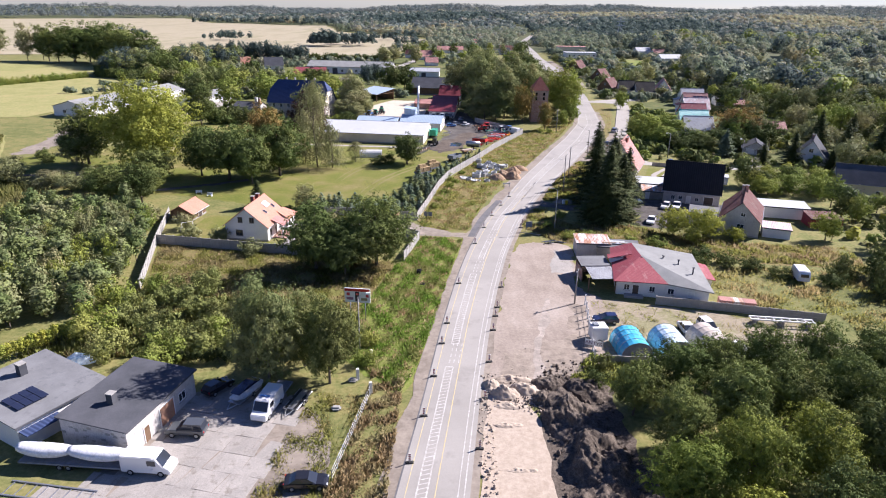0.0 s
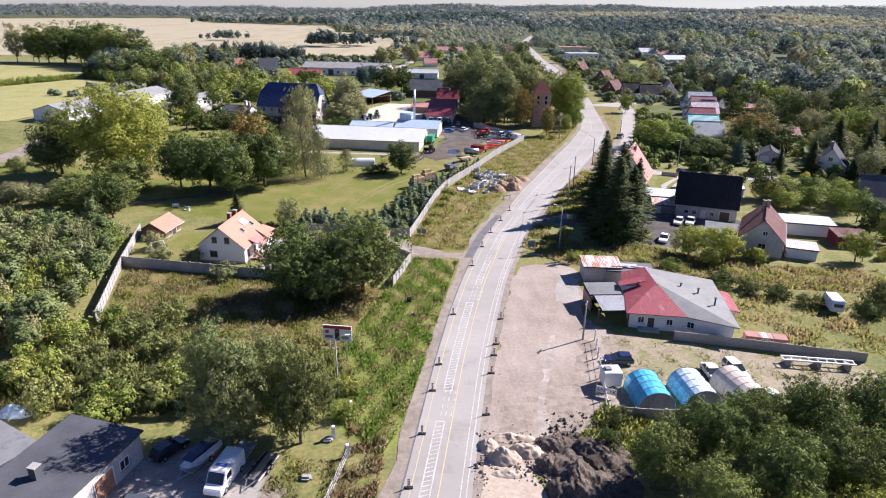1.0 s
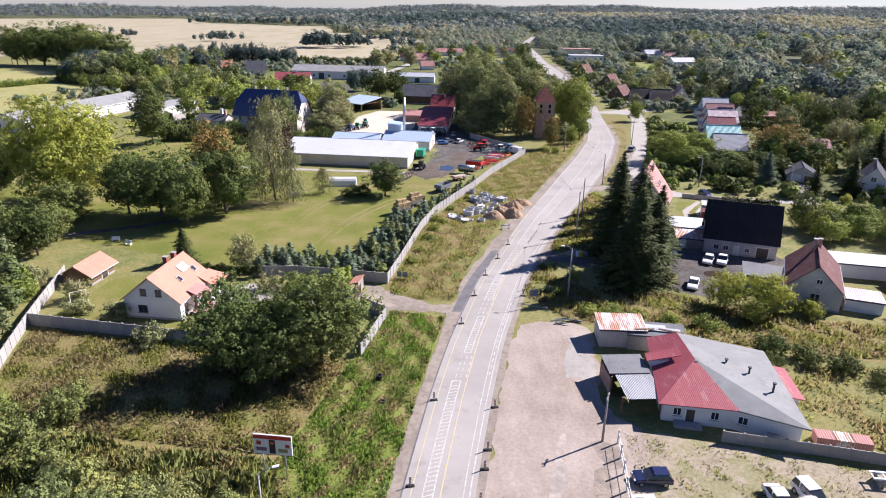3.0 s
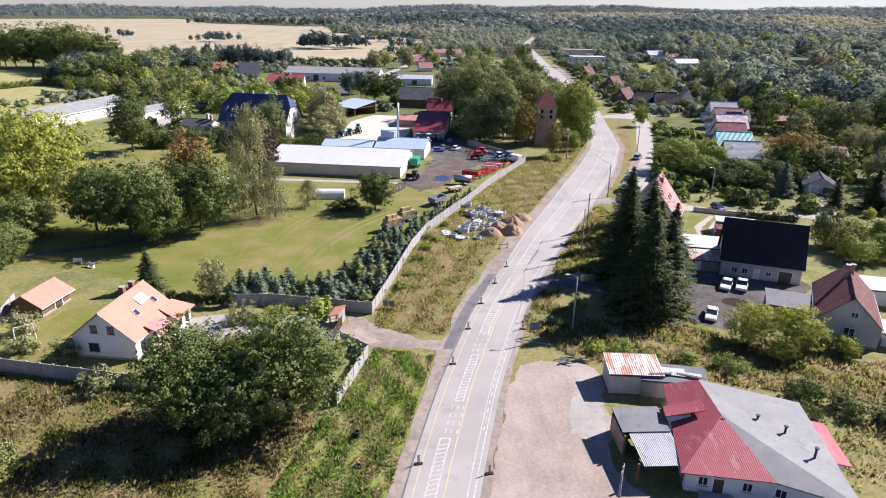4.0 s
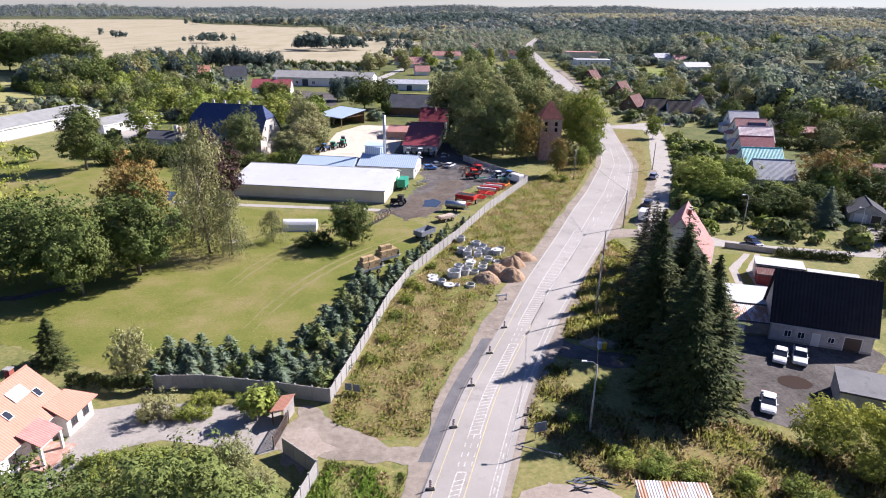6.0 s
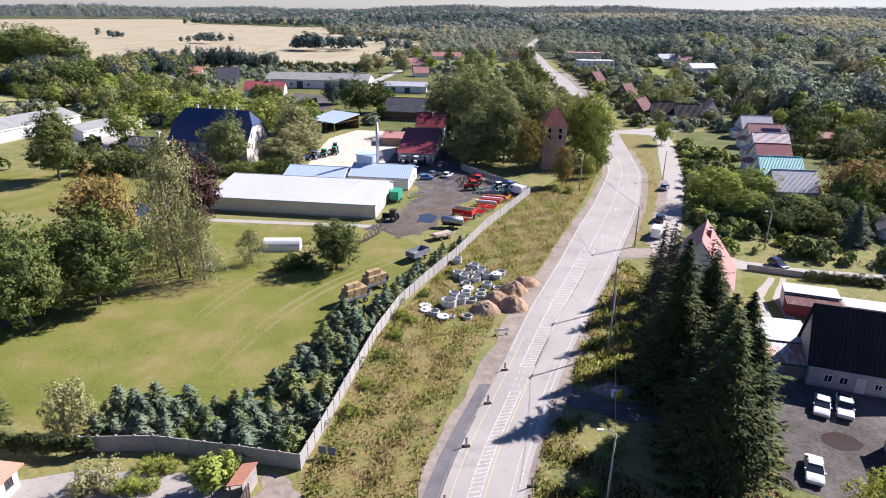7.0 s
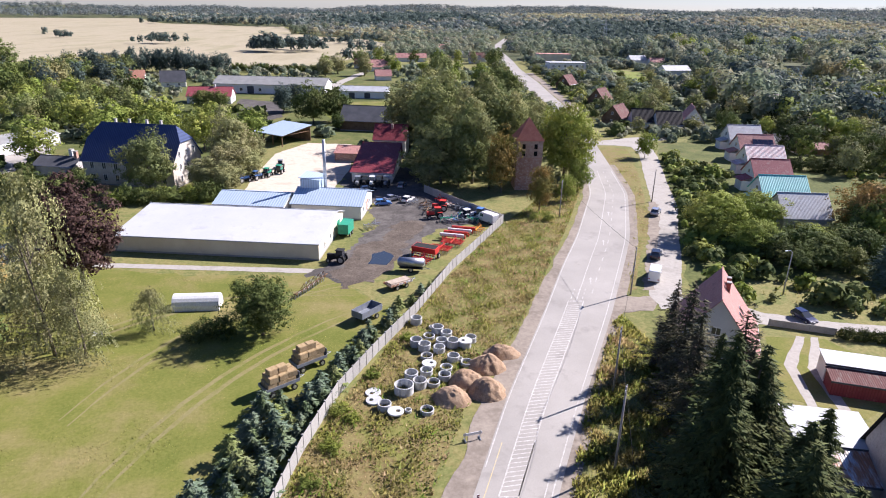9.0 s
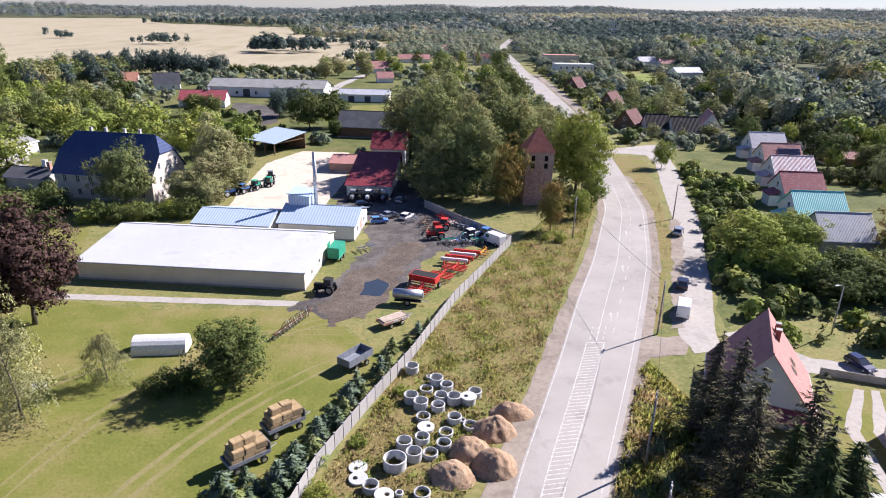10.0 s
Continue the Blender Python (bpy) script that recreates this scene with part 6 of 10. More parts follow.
# park trees
tree(-87, 185, 25.5, 14.0, "giant", L_YELLOW, "lime_tree", "huge yellow-green tree on the park lawn")
tree(-108, 190, 18, 7.5, "tall", L_DARK, "broadleaf_tree", "dark green tree in the park")
grove([(-69.7, 178.7, 14, 6.2), (-60.6, 175, 17.2, 8.2), (-47.5, 180, 16.8, 7.6), (-53.0, 171, 15.5, 6.4), (-80, 172, 10, 6.0), (-84, 154, 10, 6.5), (-76, 160, 8, 5.0)], "broad", L_PARK, "park_tree", "dark green broadleaf tree on the lawn")
grove([(-38.8, 191.4, 26.0, 6.4), (-43.5, 196.0, 17.0, 4.2)], "birch", L_GREY, "birch_tree", "tall grey-green weeping birch on the lawn")
grove([(-34.2, 190.5, 13.5, 4.6), (-28.1, 198.5, 6.8, 3.2)], "birch", L_GREY, "birch_tree", "small drooping grey-green tree on the lawn")
tree(-56.5, 201, 17.6, 6.8, "broad", L_ORANGE, "chestnut_tree", "tree with turning orange-brown leaves")
tree(-45.8, 214, 19.5, 6.8, "tall", L_PURPLE, "copper_beech", "copper beech with dark purple leaves")
tree(-11.8, 197.2, 10.0, 5.2, "broad", L_DARK, "oak_tree", "round dark green tree on the lawn")
grove([(-18, 197, 3.5, 3), (-21, 196, 2.6, 2.4)], "bush", L_DARK, "bush", "low dark bush on the lawn", "bush")
tree(-56.5, 271.5, 16, 7.0, "broad", L_WOODS, "broadleaf_tree", "olive-green tree before the manor")
grove([(-41.6, 291, 19, 5.6), (-38.5, 281, 11.5, 5.4), (-44.5, 275, 8, 4.4), (-36, 287, 9, 4)], "tall", L_GREY, "broadleaf_tree", "green tree beside the manor")
tree(-97.0, 254.5, 20, 6.6, "tall", L_DARK, "oak_tree", "gnarled open-crowned tree in the park")
grove([(-100, 300, 14, 8), (-84, 312, 13, 8), (-72, 318, 13, 7), (-58, 320, 13, 7), (-46, 330, 13, 7), (-110, 345, 14, 8), (-95, 340, 14, 8), (-80, 345, 14, 8), (-62, 342, 13, 7)], "mid", L_GREEN, "broadleaf_tree", "green tree behind the manor")
grove([(-75, 262, 5, 4), (-82, 268, 6, 4), (-88, 272, 6, 4.5), (-68, 258, 4, 3.5), (-98, 275, 6, 4.5), (-76, 274, 6, 4)], "bush", L_DARK, "bush", "dark shrub below the manor", "bush")
# trees round the church
grove([(17.3, 283.7, 18, 6.4), (26, 284, 23, 6.8), (31, 315, 26, 9), (22, 330, 24, 9), (44, 330, 20, 9)], "tall", L_WOODS, "churchyard_tree", "tall green churchyard tree", group="churchyard trees")
grove([(16.3, 307, 28, 9.0), (8, 330, 22, 9), (40, 312, 21, 7), (24, 298, 24, 7)], "tall", L_WOODS, "churchyard_tree", "tall olive-green churchyard tree", group="churchyard trees")
tree(33.0, 275.0, 18, 4.6, "broad", L_ORANGE, "churchyard_tree", "churchyard tree turning yellow-brown", group="churchyard trees")
tree(52.5, 289, 24.5, 9.2, "broad", L_GREEN, "churchyard_tree", "broad yellow-green churchyard tree", group="churchyard trees")
tree(40.2, 258.5, 11, 3.0, "broad", L_ORANGE, "broadleaf_tree", "slender brownish tree beside the wall")
grove([(54.1, 278, 9, 3.6), (49, 268, 7, 2.6)], "small", L_GREEN, "broadleaf_tree", "small green tree at the roadside")
grove([(41, 252, 2.0, 1.4), (38, 253, 1.6, 1.2)], "bush", L_GREEN, "bush", "small green bush at the roadside", "bush")
grove([(14, 279, 7, 4), (22, 280, 8, 4.5), (30, 278, 7, 4), (10, 290, 9, 5), (20, 292, 10, 5), (28, 292, 9, 5), (47, 283, 6, 3.5), (55, 292, 7, 4), (36, 292, 8, 4)], "mid", L_WOODS, "churchyard_shrub", "dark shrubby growth under churchyard trees", "bush")
# conifers by the road
grove([(38.0, 143.5, 18, 6.2), (42.0, 146.8, 15.5, 5.8), (38.6, 160.0, 20.5, 5.4), (44, 164, 17, 5.4), (46.1, 156.9, 15, 4.4), (42.0, 153, 16.5, 5.8), (36.3, 149.7, 12.2, 2.3), (34.4, 146.2, 5.7, 1.8), (39.6, 149.0, 17.5, 5.6), (40.8, 166.5, 17, 4.0)], "spruce", L_CONIFER, "spruce_tree", "tall dark green spruce by the road", group="roadside spruces")
grove([(45.1, 183, 15.3, 3.8), (48.5, 175.4, 15.8, 4.0), (43.2, 176, 16, 3.9), (46.5, 170, 15, 4.0), (45.5, 188.5, 13, 3.4)], "ragged", L_RAGGED, "spruce_tree", "ragged half-bare grey-green spruce by the road", group="roadside spruces")
# right gardens
grove([(51.1, 134.3, 6.4, 4.0), (57.5, 133.2, 6.6, 4.4), (63.8, 131.4, 3.2, 2.6), (53.5, 129.5, 4.0, 2.2)], "small", L_YELLOW, "apple_tree", "olive-yellow fruit tree in rough grass")
grove([(74.5, 240.5, 10, 6.8), (85.5, 243.5, 9.5, 6.4), (79, 232, 7, 4.8), (92.5, 234, 6.0, 4.6)], "broad", L_GREEN, "hazel_tree", "rounded bright green tree by the side road")
grove([(109.5, 240, 15, 8.8)], "broad", L_ORANGE, "beech_tree", "large tree with rusty brown crown")
grove([(112, 236, 9, 5), (98, 230, 7, 5), (90, 226, 6, 4.5), (104, 228, 6, 4.0), (84, 224, 5, 4)], "broad", L_DARK, "broadleaf_tree", "dark green tree in a garden")
grove([(95.5, 216, 9.5, 3.4)], "spruce", L_BLUE, "blue_spruce", "blue spruce in a garden")
tree(85.9, 318.4, 9.0, 3.6, "small", L_GREEN, "broadleaf_tree", "small roadside tree at the junction")
grove([(88, 231, 7, 5), (97, 231, 6.5, 5), (119, 233, 10, 5), (93.5, 222, 5.5, 3.2), (82, 228, 6, 4), (99, 226, 7, 4), (113, 231, 8, 4.6)], "mid", L_DARK, "garden_tree", "dark leafy tree in a shady garden", variants=6)
grove([(86, 176, 5.5, 3.8), (92, 179, 6.0, 4.2), (98, 176.5, 6.5, 4.6), (104.5, 174, 6.5, 4.4), (95, 170, 5.5, 3.8), (88, 168, 5, 3.6), (101, 167, 6, 4)], "small", L_GREEN, "fruit_tree", "bright green fruit tree in a garden")
grove([(113, 205, 11, 3.6), (104, 206, 8, 3), (128, 203, 14, 4.6), (134, 211, 16, 5), (140, 204, 14, 5), (131, 224, 15, 5), (121, 197, 7, 3)], "spruce", L_CONIFER, "spruce_tree", "dark garden spruce by a house")
grove([(76 + 1.5 * k, 196.5 - 0.32 * k, 2.0, 1.3) for k in range(9)], "bush", L_CONIFER, "hedge_bush", "dark clipped evergreen hedge bush", "bush", "clipped hedge by the lane")
# right side above the workshop
grove([(52, 120, 3.0, 2.6), (56, 117, 2.8, 2.6), (60, 115, 2.6, 2.4), (50, 116, 2.4, 2), (64, 112, 2.4, 2.2), (72, 108, 3, 2.4), (76, 112, 5, 3), (80, 105, 7, 4), (84, 112, 8, 4.5)], "bush", L_DARK, "bush", "dense dark bush in a hedge", "bush")
grove([(31, 130.5, 2.0, 2.2), (35, 129.5, 1.8, 2.0), (27.5, 131.5, 1.6, 1.8), (40, 128.5, 2.0, 2.2), (45, 126.5, 2.2, 2.2), (24, 139, 1.4, 1.2), (28, 146, 1.8, 1.6)], "bush", L_GREEN, "bush", "low scrub bush on the bank", "bush")

# blue spruce saplings along the inside of the wall
WALL_LINE = [(-6.2, 141.8), (-4.4, 152), (-1.4, 171.0), (1.2, 181.6), (5.6, 192.5), (10.7, 204), (17.5, 222.4), (24, 236), (30.4, 250)]
for k in range(5):
    for y in np.arange(145, 214 - 6 * k, 2.3):
        x = float(np.interp(y, [p[1] for p in WALL_LINE], [p[0] for p in WALL_LINE]))
        if (y > 180 and k > 1) or (y > 162 and k > 3) or RNG.random() < 0.08:
            continue
        h = RNG.uniform(1.7, 3.7) * (1.0 if y < 190 else 0.75)
        tree(x - 1.7 - 1.8 * k + RNG.uniform(-0.8, 0.8), y + RNG.uniform(-0.9, 0.9), h, h * RNG.uniform(0.44, 0.6), "young", L_BLUE if RNG.random() < 0.7 else L_PINE, "spruce_sapling", "young blue spruce in the planted belt", "tree", "planted spruce belt")
for k in range(4):
    for x in np.arange(-31, -14, 2.1):
        h = RNG.uniform(1.7, 3.7)
        tree(x + RNG.uniform(-0.9, 0.9), 146.2 + 1.9 * k + RNG.uniform(-0.7, 0.7), h, h * RNG.uniform(0.44, 0.6), "young", L_BLUE if RNG.random() < 0.7 else L_PINE, "spruce_sapling", "young blue spruce in the planted belt", "tree", "planted spruce belt")
for x in np.arange(-39.5, -29.5, 0.9):
    tree(x, 143.2 + RNG.uniform(-0.15, 0.15), RNG.uniform(2.2, 3.0), 0.6, "column", L_CONIFER, "thuja", "columnar thuja in a clipped hedge", "tree", "thuja hedge")
tree(-45.4, 149.5, 7.0, 2.9, "spruce", L_CONIFER, "spruce_tree", "small dark spruce on the lawn")
tree(-33.0, 146.5, 7.0, 3.0, "small", L_GREY, "fruit_tree", "grey-green fruit tree behind the hedge")
grove([(-47, 126, 3.4, 2.6), (-38.5, 118.8, 3.0, 2.6), (-26, 138, 3.2, 2.4), (-54, 128, 2.8, 2.6), (-57, 133, 4, 2.4)], "bush", L_GREY, "bush", "grey-green shrub in a garden", "bush")
grove([(-13.5, 140, 3.6, 1.5), (-22, 141.4, 1.6, 1.6), (-20, 141.4, 1.4, 1.2), (-17, 141, 1.5, 1.1)], "bush", L_GREEN, "bush", "clipped green garden bush", "bush")
grove([(1.8, 178, 1.3, 1.5), (3.4, 176.5, 1.0, 1.3), (1.6, 171, 1.2, 1.4), (0.2, 165.5, 1.1, 1.3), (5.2, 186, 1.0, 1.2), (-2.4, 152, 1.2, 1.4), (-1.0, 158, 1.0, 1.2), (9.5, 196, 1.1, 1.3)], "bush", L_LIME, "bush", "low bright green shrub below the wall", "bush")
grove([(-32.1, 129.6, 1.3, 0.7), (-30.1, 129.4, 1.4, 0.8), (-28.4, 129.4, 1.8, 1.5), (-26.6, 130.0, 1.5, 1.4), (-24.4, 130.4, 1.6, 1.5), (-22.2, 130.2, 1.4, 1.4), (-20.2, 129.8, 1.6, 1.5), (-18.2, 129.2, 2.0, 1.6), (-16.2, 129.8, 1.6, 1.3), (-27.2, 127.2, 1.8, 1.7), (-23.4, 127.0, 1.7, 1.7), (-19.6, 126.4, 1.8, 1.7)], "bush", L_GREEN, "bush", "leafy garden shrub beside the driveway", "bush")
grove([(-13.6, 128.0, 5.0, 2.4), (-10.2, 124.8, 3.6, 1.8)], "small", L_GREY, "fruit_tree", "grey-green small tree inside the curved fence")
grove([(-22.9, 138.0, 1.9, 1.7), (-21.0, 138.4, 1.5, 1.2)], "bush", L_YELLOW, "bush", "pale yellow-green garden shrub", "bush")
grove([(-14.2, 137.6, 4.6, 1.5), (-13.0, 139.2, 4.2, 0.8), (-15.6, 138.4, 3.0, 1.0)], "column", L_GREEN, "thuja", "tall green thuja beside the gate", "tree")
# wild shrubs before the plot
grove([(-44, 96, 4.5, 3.4), (-41.8, 103.0, 3.8, 2.7), (-38, 92, 4.2, 3.4), (-33, 88, 4.4, 3.6), (-27, 86, 4.0, 3.2), (-48, 89, 4.6, 3.4), (-42, 84, 4.6, 3.4), (-35, 81, 4.6, 3.6), (-47, 79.5, 4.4, 3.4), (-29, 80, 4.2, 3.2), (-22, 84, 3.6, 3.0), (-17, 85.5, 3.4, 2.6), (-41, 101.5, 3.4, 2.8)], "bush", L_WILLOW, "bush", "grey-green willow bush in rough grass", "bush")
grove([(-52, 84, 5.5, 3.4), (-39, 77, 4.4, 3.4), (-54, 95, 4.4, 3.0), (-24, 79.5, 4.6, 3.4), (-10.8, 78, 2.4, 1.6), (-11, 84, 2.0, 1.8), (-33.5, 84.5, 4, 3), (-50, 101, 3, 2.4)], "bush", L_GREEN, "bush", "green wild bush in rough grass", "bush")
# plantation of young pines
n = 0
for x in np.arange(-118, -58, 3.3):
    for y in np.arange(80, 142, 3.7):
        x1, y1 = x + RNG.uniform(-1.6, 1.6), y + RNG.uniform(-1.6, 1.6)
        if x1 > -55.5 - (y1 - 100) * 0.26 or (y1 < 89 and x1 > -70 + (y1 - 76) * 0.4) or (x1 < -96 and y1 > 132):
            continue
        if RNG.random() < 0.62:
            tree(x1, y1, RNG.uniform(4.0, 8.5), RNG.uniform(1.8, 2.6), "pine", L_PINE, "pine_tree", "young pine in a dense plantation", "tree", "pine plantation")
        else:
            tree(x1, y1, RNG.uniform(4.0, 7.0), RNG.uniform(2.0, 3.0), "bush", L_GREY if RNG.random() < 0.5 else L_GREEN, "sapling", "young broadleaf tree in a dense plantation", "tree", "pine plantation")

grove([(127, 306, 4, 2.6), (130, 304, 4, 2.6), (133.5, 302, 4, 2.6), (137, 302, 4.2, 2.8), (141, 302.4, 4, 2.6), (146, 302.6, 4, 2.6)], "bush", L_CONIFER, "hedge_bush", "dark clipped evergreen hedge bush", "bush", "evergreen garden hedge")
grove([(151.5, 393, 12, 3.6), (155, 388.5, 13, 3.8), (161.6, 382, 11, 3.6), (166, 379, 12, 3.8), (147, 396, 10, 3.4), (112, 252, 6, 2.2)], "spruce", L_CONIFER, "spruce_tree", "dark spruce in a village garden")
grove([(178, 488, 16, 9), (223, 418, 12, 8), (224, 402, 10, 7)], "mid", L_GREY, "village_tree", "broad grey-green tree beyond the gardens", variants=6)

# trees of the village and its edges, standing singly
def scatter(n, x0, x1, y0, y1, keep, leafs, hs=(7, 14), kind="mid", label="green tree in a village garden", name="garden_tree"):
    made = 0
    while made < n:
        x, y = RNG.uniform(x0, x1), RNG.uniform(y0, y1)
        if not keep(x, y):
            continue
        h = RNG.uniform(*hs)
        lf = leafs[int(RNG.integers(0, len(leafs)))]
        tree(x, y, h, h * RNG.uniform(0.36, 0.5), kind, lf, name, label, variants=6)
        made += 1


scatter(240, 95, 330, 175, 360, lambda x, y: 100 + max(0, 200 - y) * 0.2 < x < 45 + 0.78 * y and not (90 < x < 138 and 240 < y < 350) and not (98 < x < 130 and 200 < y < 230) and not (104 < x < 126 and 160 < y < 182) and not (58 < x < 120 and 186 < y < 206), (L_DARK, L_DARK, L_GREEN, L_WOODS, L_WOODS, L_GREY, L_CONIFER), (5, 13))
scatter(70, 84, 140, 100, 180, lambda x, y: not (80 < x < 96 and 138 < y < 158) and not (104 < x < 126 and 160 < y < 182), (L_DARK, L_GREEN, L_YELLOW), (4, 9))
scatter(90, 96, 330, 345, 560, lambda x, y: not (96 < x < 142 and y < 400) and not (80 < x < 100 and 380 < y < 435) and x - strip_x(y, ROAD_R) > 12, (L_DARK, L_GREEN, L_WOODS, L_GREY), (6, 12), "distant", name="village_tree")
scatter(44, -60, 70, 335, 690, lambda x, y: strip_x(y, ROAD_L) - x > 8 and (x > 12 or y > 540) and not (-48 < x < -18 and 480 < y < 660) and not (-12 < x < 20 and 690 < y < 700), (L_DARK, L_GREEN, L_WOODS), (7, 15), "distant", name="village_tree")
scatter(54, -200, -84, 346, 440, lambda x, y: not (-112 < x < -66 and 378 < y < 445) and y > 346 + (x + 84) * -0.3, (L_DARK, L_GREEN, L_WOODS), (7, 13), "distant", name="village_tree")
scatter(110, -250, -150, 418, 510, lambda x, y: y < 500 + (x + 190) * 0.2 and x < -168 + (y - 430) * 0.15 and x > -225 - (y - 430) * 0.2, (L_STANDDARK, L_WOODS, L_PARK), (11, 17), "distant", label="dark tree in a conifer belt", name="belt_tree")
grove([(98, 364, 6, 3.4), (108, 360, 5, 3), (121, 366, 7, 4), (138, 370, 9, 5), (112, 386, 7, 4), (97, 398, 7, 4), (106, 404, 8, 4.4), (100, 420, 8, 4.4), (112, 424, 9, 5), (96, 455, 8, 4.4), (116, 450, 9, 5), (122, 430, 9, 5), (135, 440, 10, 5), (120, 400, 8, 4.4), (140, 410, 10, 5), (116, 490, 9, 5), (125, 480, 10, 5), (101, 530, 9, 5), (118, 545, 10, 5), (106, 566, 8, 4.4), (136, 500, 9, 5), (118, 580, 7, 4), (97, 590, 8, 4)], "distant", L_WOODS, "village_tree", "green tree beside the village road", variants=6)
grove([(58, 440, 11, 5.5), (62, 458, 12, 6), (60, 475, 13, 6), (64, 495, 12, 6), (60, 515, 13, 6), (66, 540, 12, 6), (64, 565, 12, 6), (67, 590, 13, 6), (50, 450, 12, 6), (48, 480, 13, 6), (52, 505, 12, 6), (50, 535, 13, 6), (58, 372, 9, 4.6), (58, 388, 10, 5), (60, 405, 10, 5), (70, 640, 14, 6), (76, 668, 14, 6), (82, 700, 13, 6)], "distant", L_DARK, "village_tree", "dark green tree beside the village road", variants=6)
grove([(-337, 533, 29, 7), (-326, 536, 28, 7), (-427, 634, 28, 10), (-436, 622, 26, 9)], "poplar", L_GREY, "poplar", "tall thin grey-green field-edge tree", group="field-edge trees")
grove([(-308, 526, 29, 11), (-297, 528, 31, 12), (-285, 530, 31, 12), (-276, 524, 30, 12), (-267, 519, 31, 12), (-255, 506, 30, 12), (-242, 492, 30, 12), (-232, 482, 29, 11), (-224, 474, 30, 11), (-214, 478, 25, 10), (-318, 530, 26, 10), (-290, 518, 27, 11), (-262, 500, 28, 11)], "poplar", L_PARK, "poplar", "tall dark field-edge tree with bare stems", group="field-edge trees")
for k in range(22):
    f = k / 21
    tree(-252 + 26 * f + RNG.uniform(-1, 1), 366 + 46 * f, RNG.uniform(3.2, 4.6), 2.6, "bush", L_GREEN, "bush", "green field hedge bush", "bush", "field hedge")
for k in range(24):
    f = k / 23
    tree(-222 + 58 * f, 419 - 29 * f + RNG.uniform(-1, 1), RNG.uniform(5.5, 7.5), 3.6, "bush", L_DARK, "bush", "dark tall field hedge bush", "bush", "field hedge")
for x in np.arange(-226, -122, 2.4):
    tree(x, 572 + RNG.uniform(-8, 8), RNG.uniform(12, 17), 4.4, "distant", L_STANDDARK, "broadleaf_tree", "dark tree in a field belt", "tree", "field belt", 6)
for x in np.arange(-122, -58, 3.0):
    tree(x, 590 + RNG.uniform(-2, 2), RNG.uniform(4, 6.5), 3.2, "bush", L_DARK, "bush", "dark bush in a field hedge", "bush", "field belt", 6)
for k in range(30):
    f = k / 29
    tree(-214 + 78 * f + RNG.uniform(-4, 4), 1300 + 220 * f + RNG.uniform(-6, 6), RNG.uniform(15, 19), 6.0, "distant", L_STAND, "broadleaf_tree", "green tree in a straight field row", "tree", "field tree row", 6)
grove([(-31, 372, 17, 7.5), (-24, 378, 16, 7), (-20, 360, 7, 3)], "broad", L_DARK, "broadleaf_tree", "large dark tree between the farm yards")
grove([(-48, 398, 13, 5), (-44, 404, 12, 5)], "broad", L_STANDDARK, "broadleaf_tree", "dark tree beside the farm yard")
grove([(-76, 398, 10, 5.5), (-84, 400, 9, 5)], "broad", L_DARK, "broadleaf_tree", "dark round tree before the farmhouse")
grove([(-26, 566, 15, 6), (-46, 580, 14, 6), (-52, 560, 13, 6)], "tall", L_GREY, "broadleaf_tree", "pale grey-green tree by the farm track")
grove([(-104, 163, 5, 4.5), (-97, 160, 5, 4), (-92, 163, 6, 4.5), (-88, 158, 5, 4), (-110, 190, 11, 6), (-118, 168, 6, 4.5), (-124, 178, 5, 4), (-82, 158, 5, 4)], "small", L_GREY, "broadleaf_tree", "grey-green spreading small tree at the park edge")
grove([(-75, 152, 11.5, 5.0)], "broad", L_DARK, "broadleaf_tree", "round dark tree at the garden corner")
grove([(-127, 198, 3, 2.2), (-123, 204, 3, 1.8), (-119, 200, 2.6, 1.6), (-122, 192, 3, 2.4)], "bush", L_DARK, "bush", "dark round bush on bright grass", "bush")


# woods beyond, too many to count
def woods(name, centres, radii, per, size, mat, label, flat=1.0):
    """Many crowns, each of a few lumps of leaf clumps."""
    rng = np.random.default_rng(len(centres))
    k = len(centres)
    lump = unit(k * 5, rng).reshape(k, 5, 3) * np.array([0.5, 0.5, 0.4]) + np.array([0, 0, 0.12])
    i = np.repeat(np.arange(k), per)
    j = rng.integers(0, 5, len(i))
    d = unit(len(i), rng)
    d[:, 2] = np.abs(d[:, 2]) * 1.15 - 0.35
    off = lump[i, j] + d * (0.42 + 0.2 * rng.random(len(i)))[:, None]
    p = centres[i] + off * radii[i][:, None] * np.array([1, 1, flat])
    p[:, 2] += land(p[:, 0], p[:, 1])
    up = off / np.linalg.norm(off, axis=1, keepdims=True)
    v = leaf_quads(p, d * 0.5 + up * 0.5, size * (radii[i] / radii.mean()), rng, 0.0, 0.6, 0.3, 0.3)
    return tagged(part(name, quads_mesh(name, v), mat, None), label, "woods", "", "stuff")


def field_free(x, y):
    """True where woods may stand: off the fields, the road and the village."""
    left = x < np.interp(y, [600, 690, 800, 1000, 1120, 1244, 1330, 1760, 1795, 1930, 2020, 2740, 2790], [-30, -50, -26, -24, -52, -158, -200, -305, -420, -545, -690, -1050, -5000])
    on_field = left & (y < 2790)
    rd = np.interp(y, [p[0] for p in ROAD_L], [p[1] for p in ROAD_L]) + 4
    return ~on_field & (np.abs(x - rd) > 13)


rs = np.random.default_rng(5)
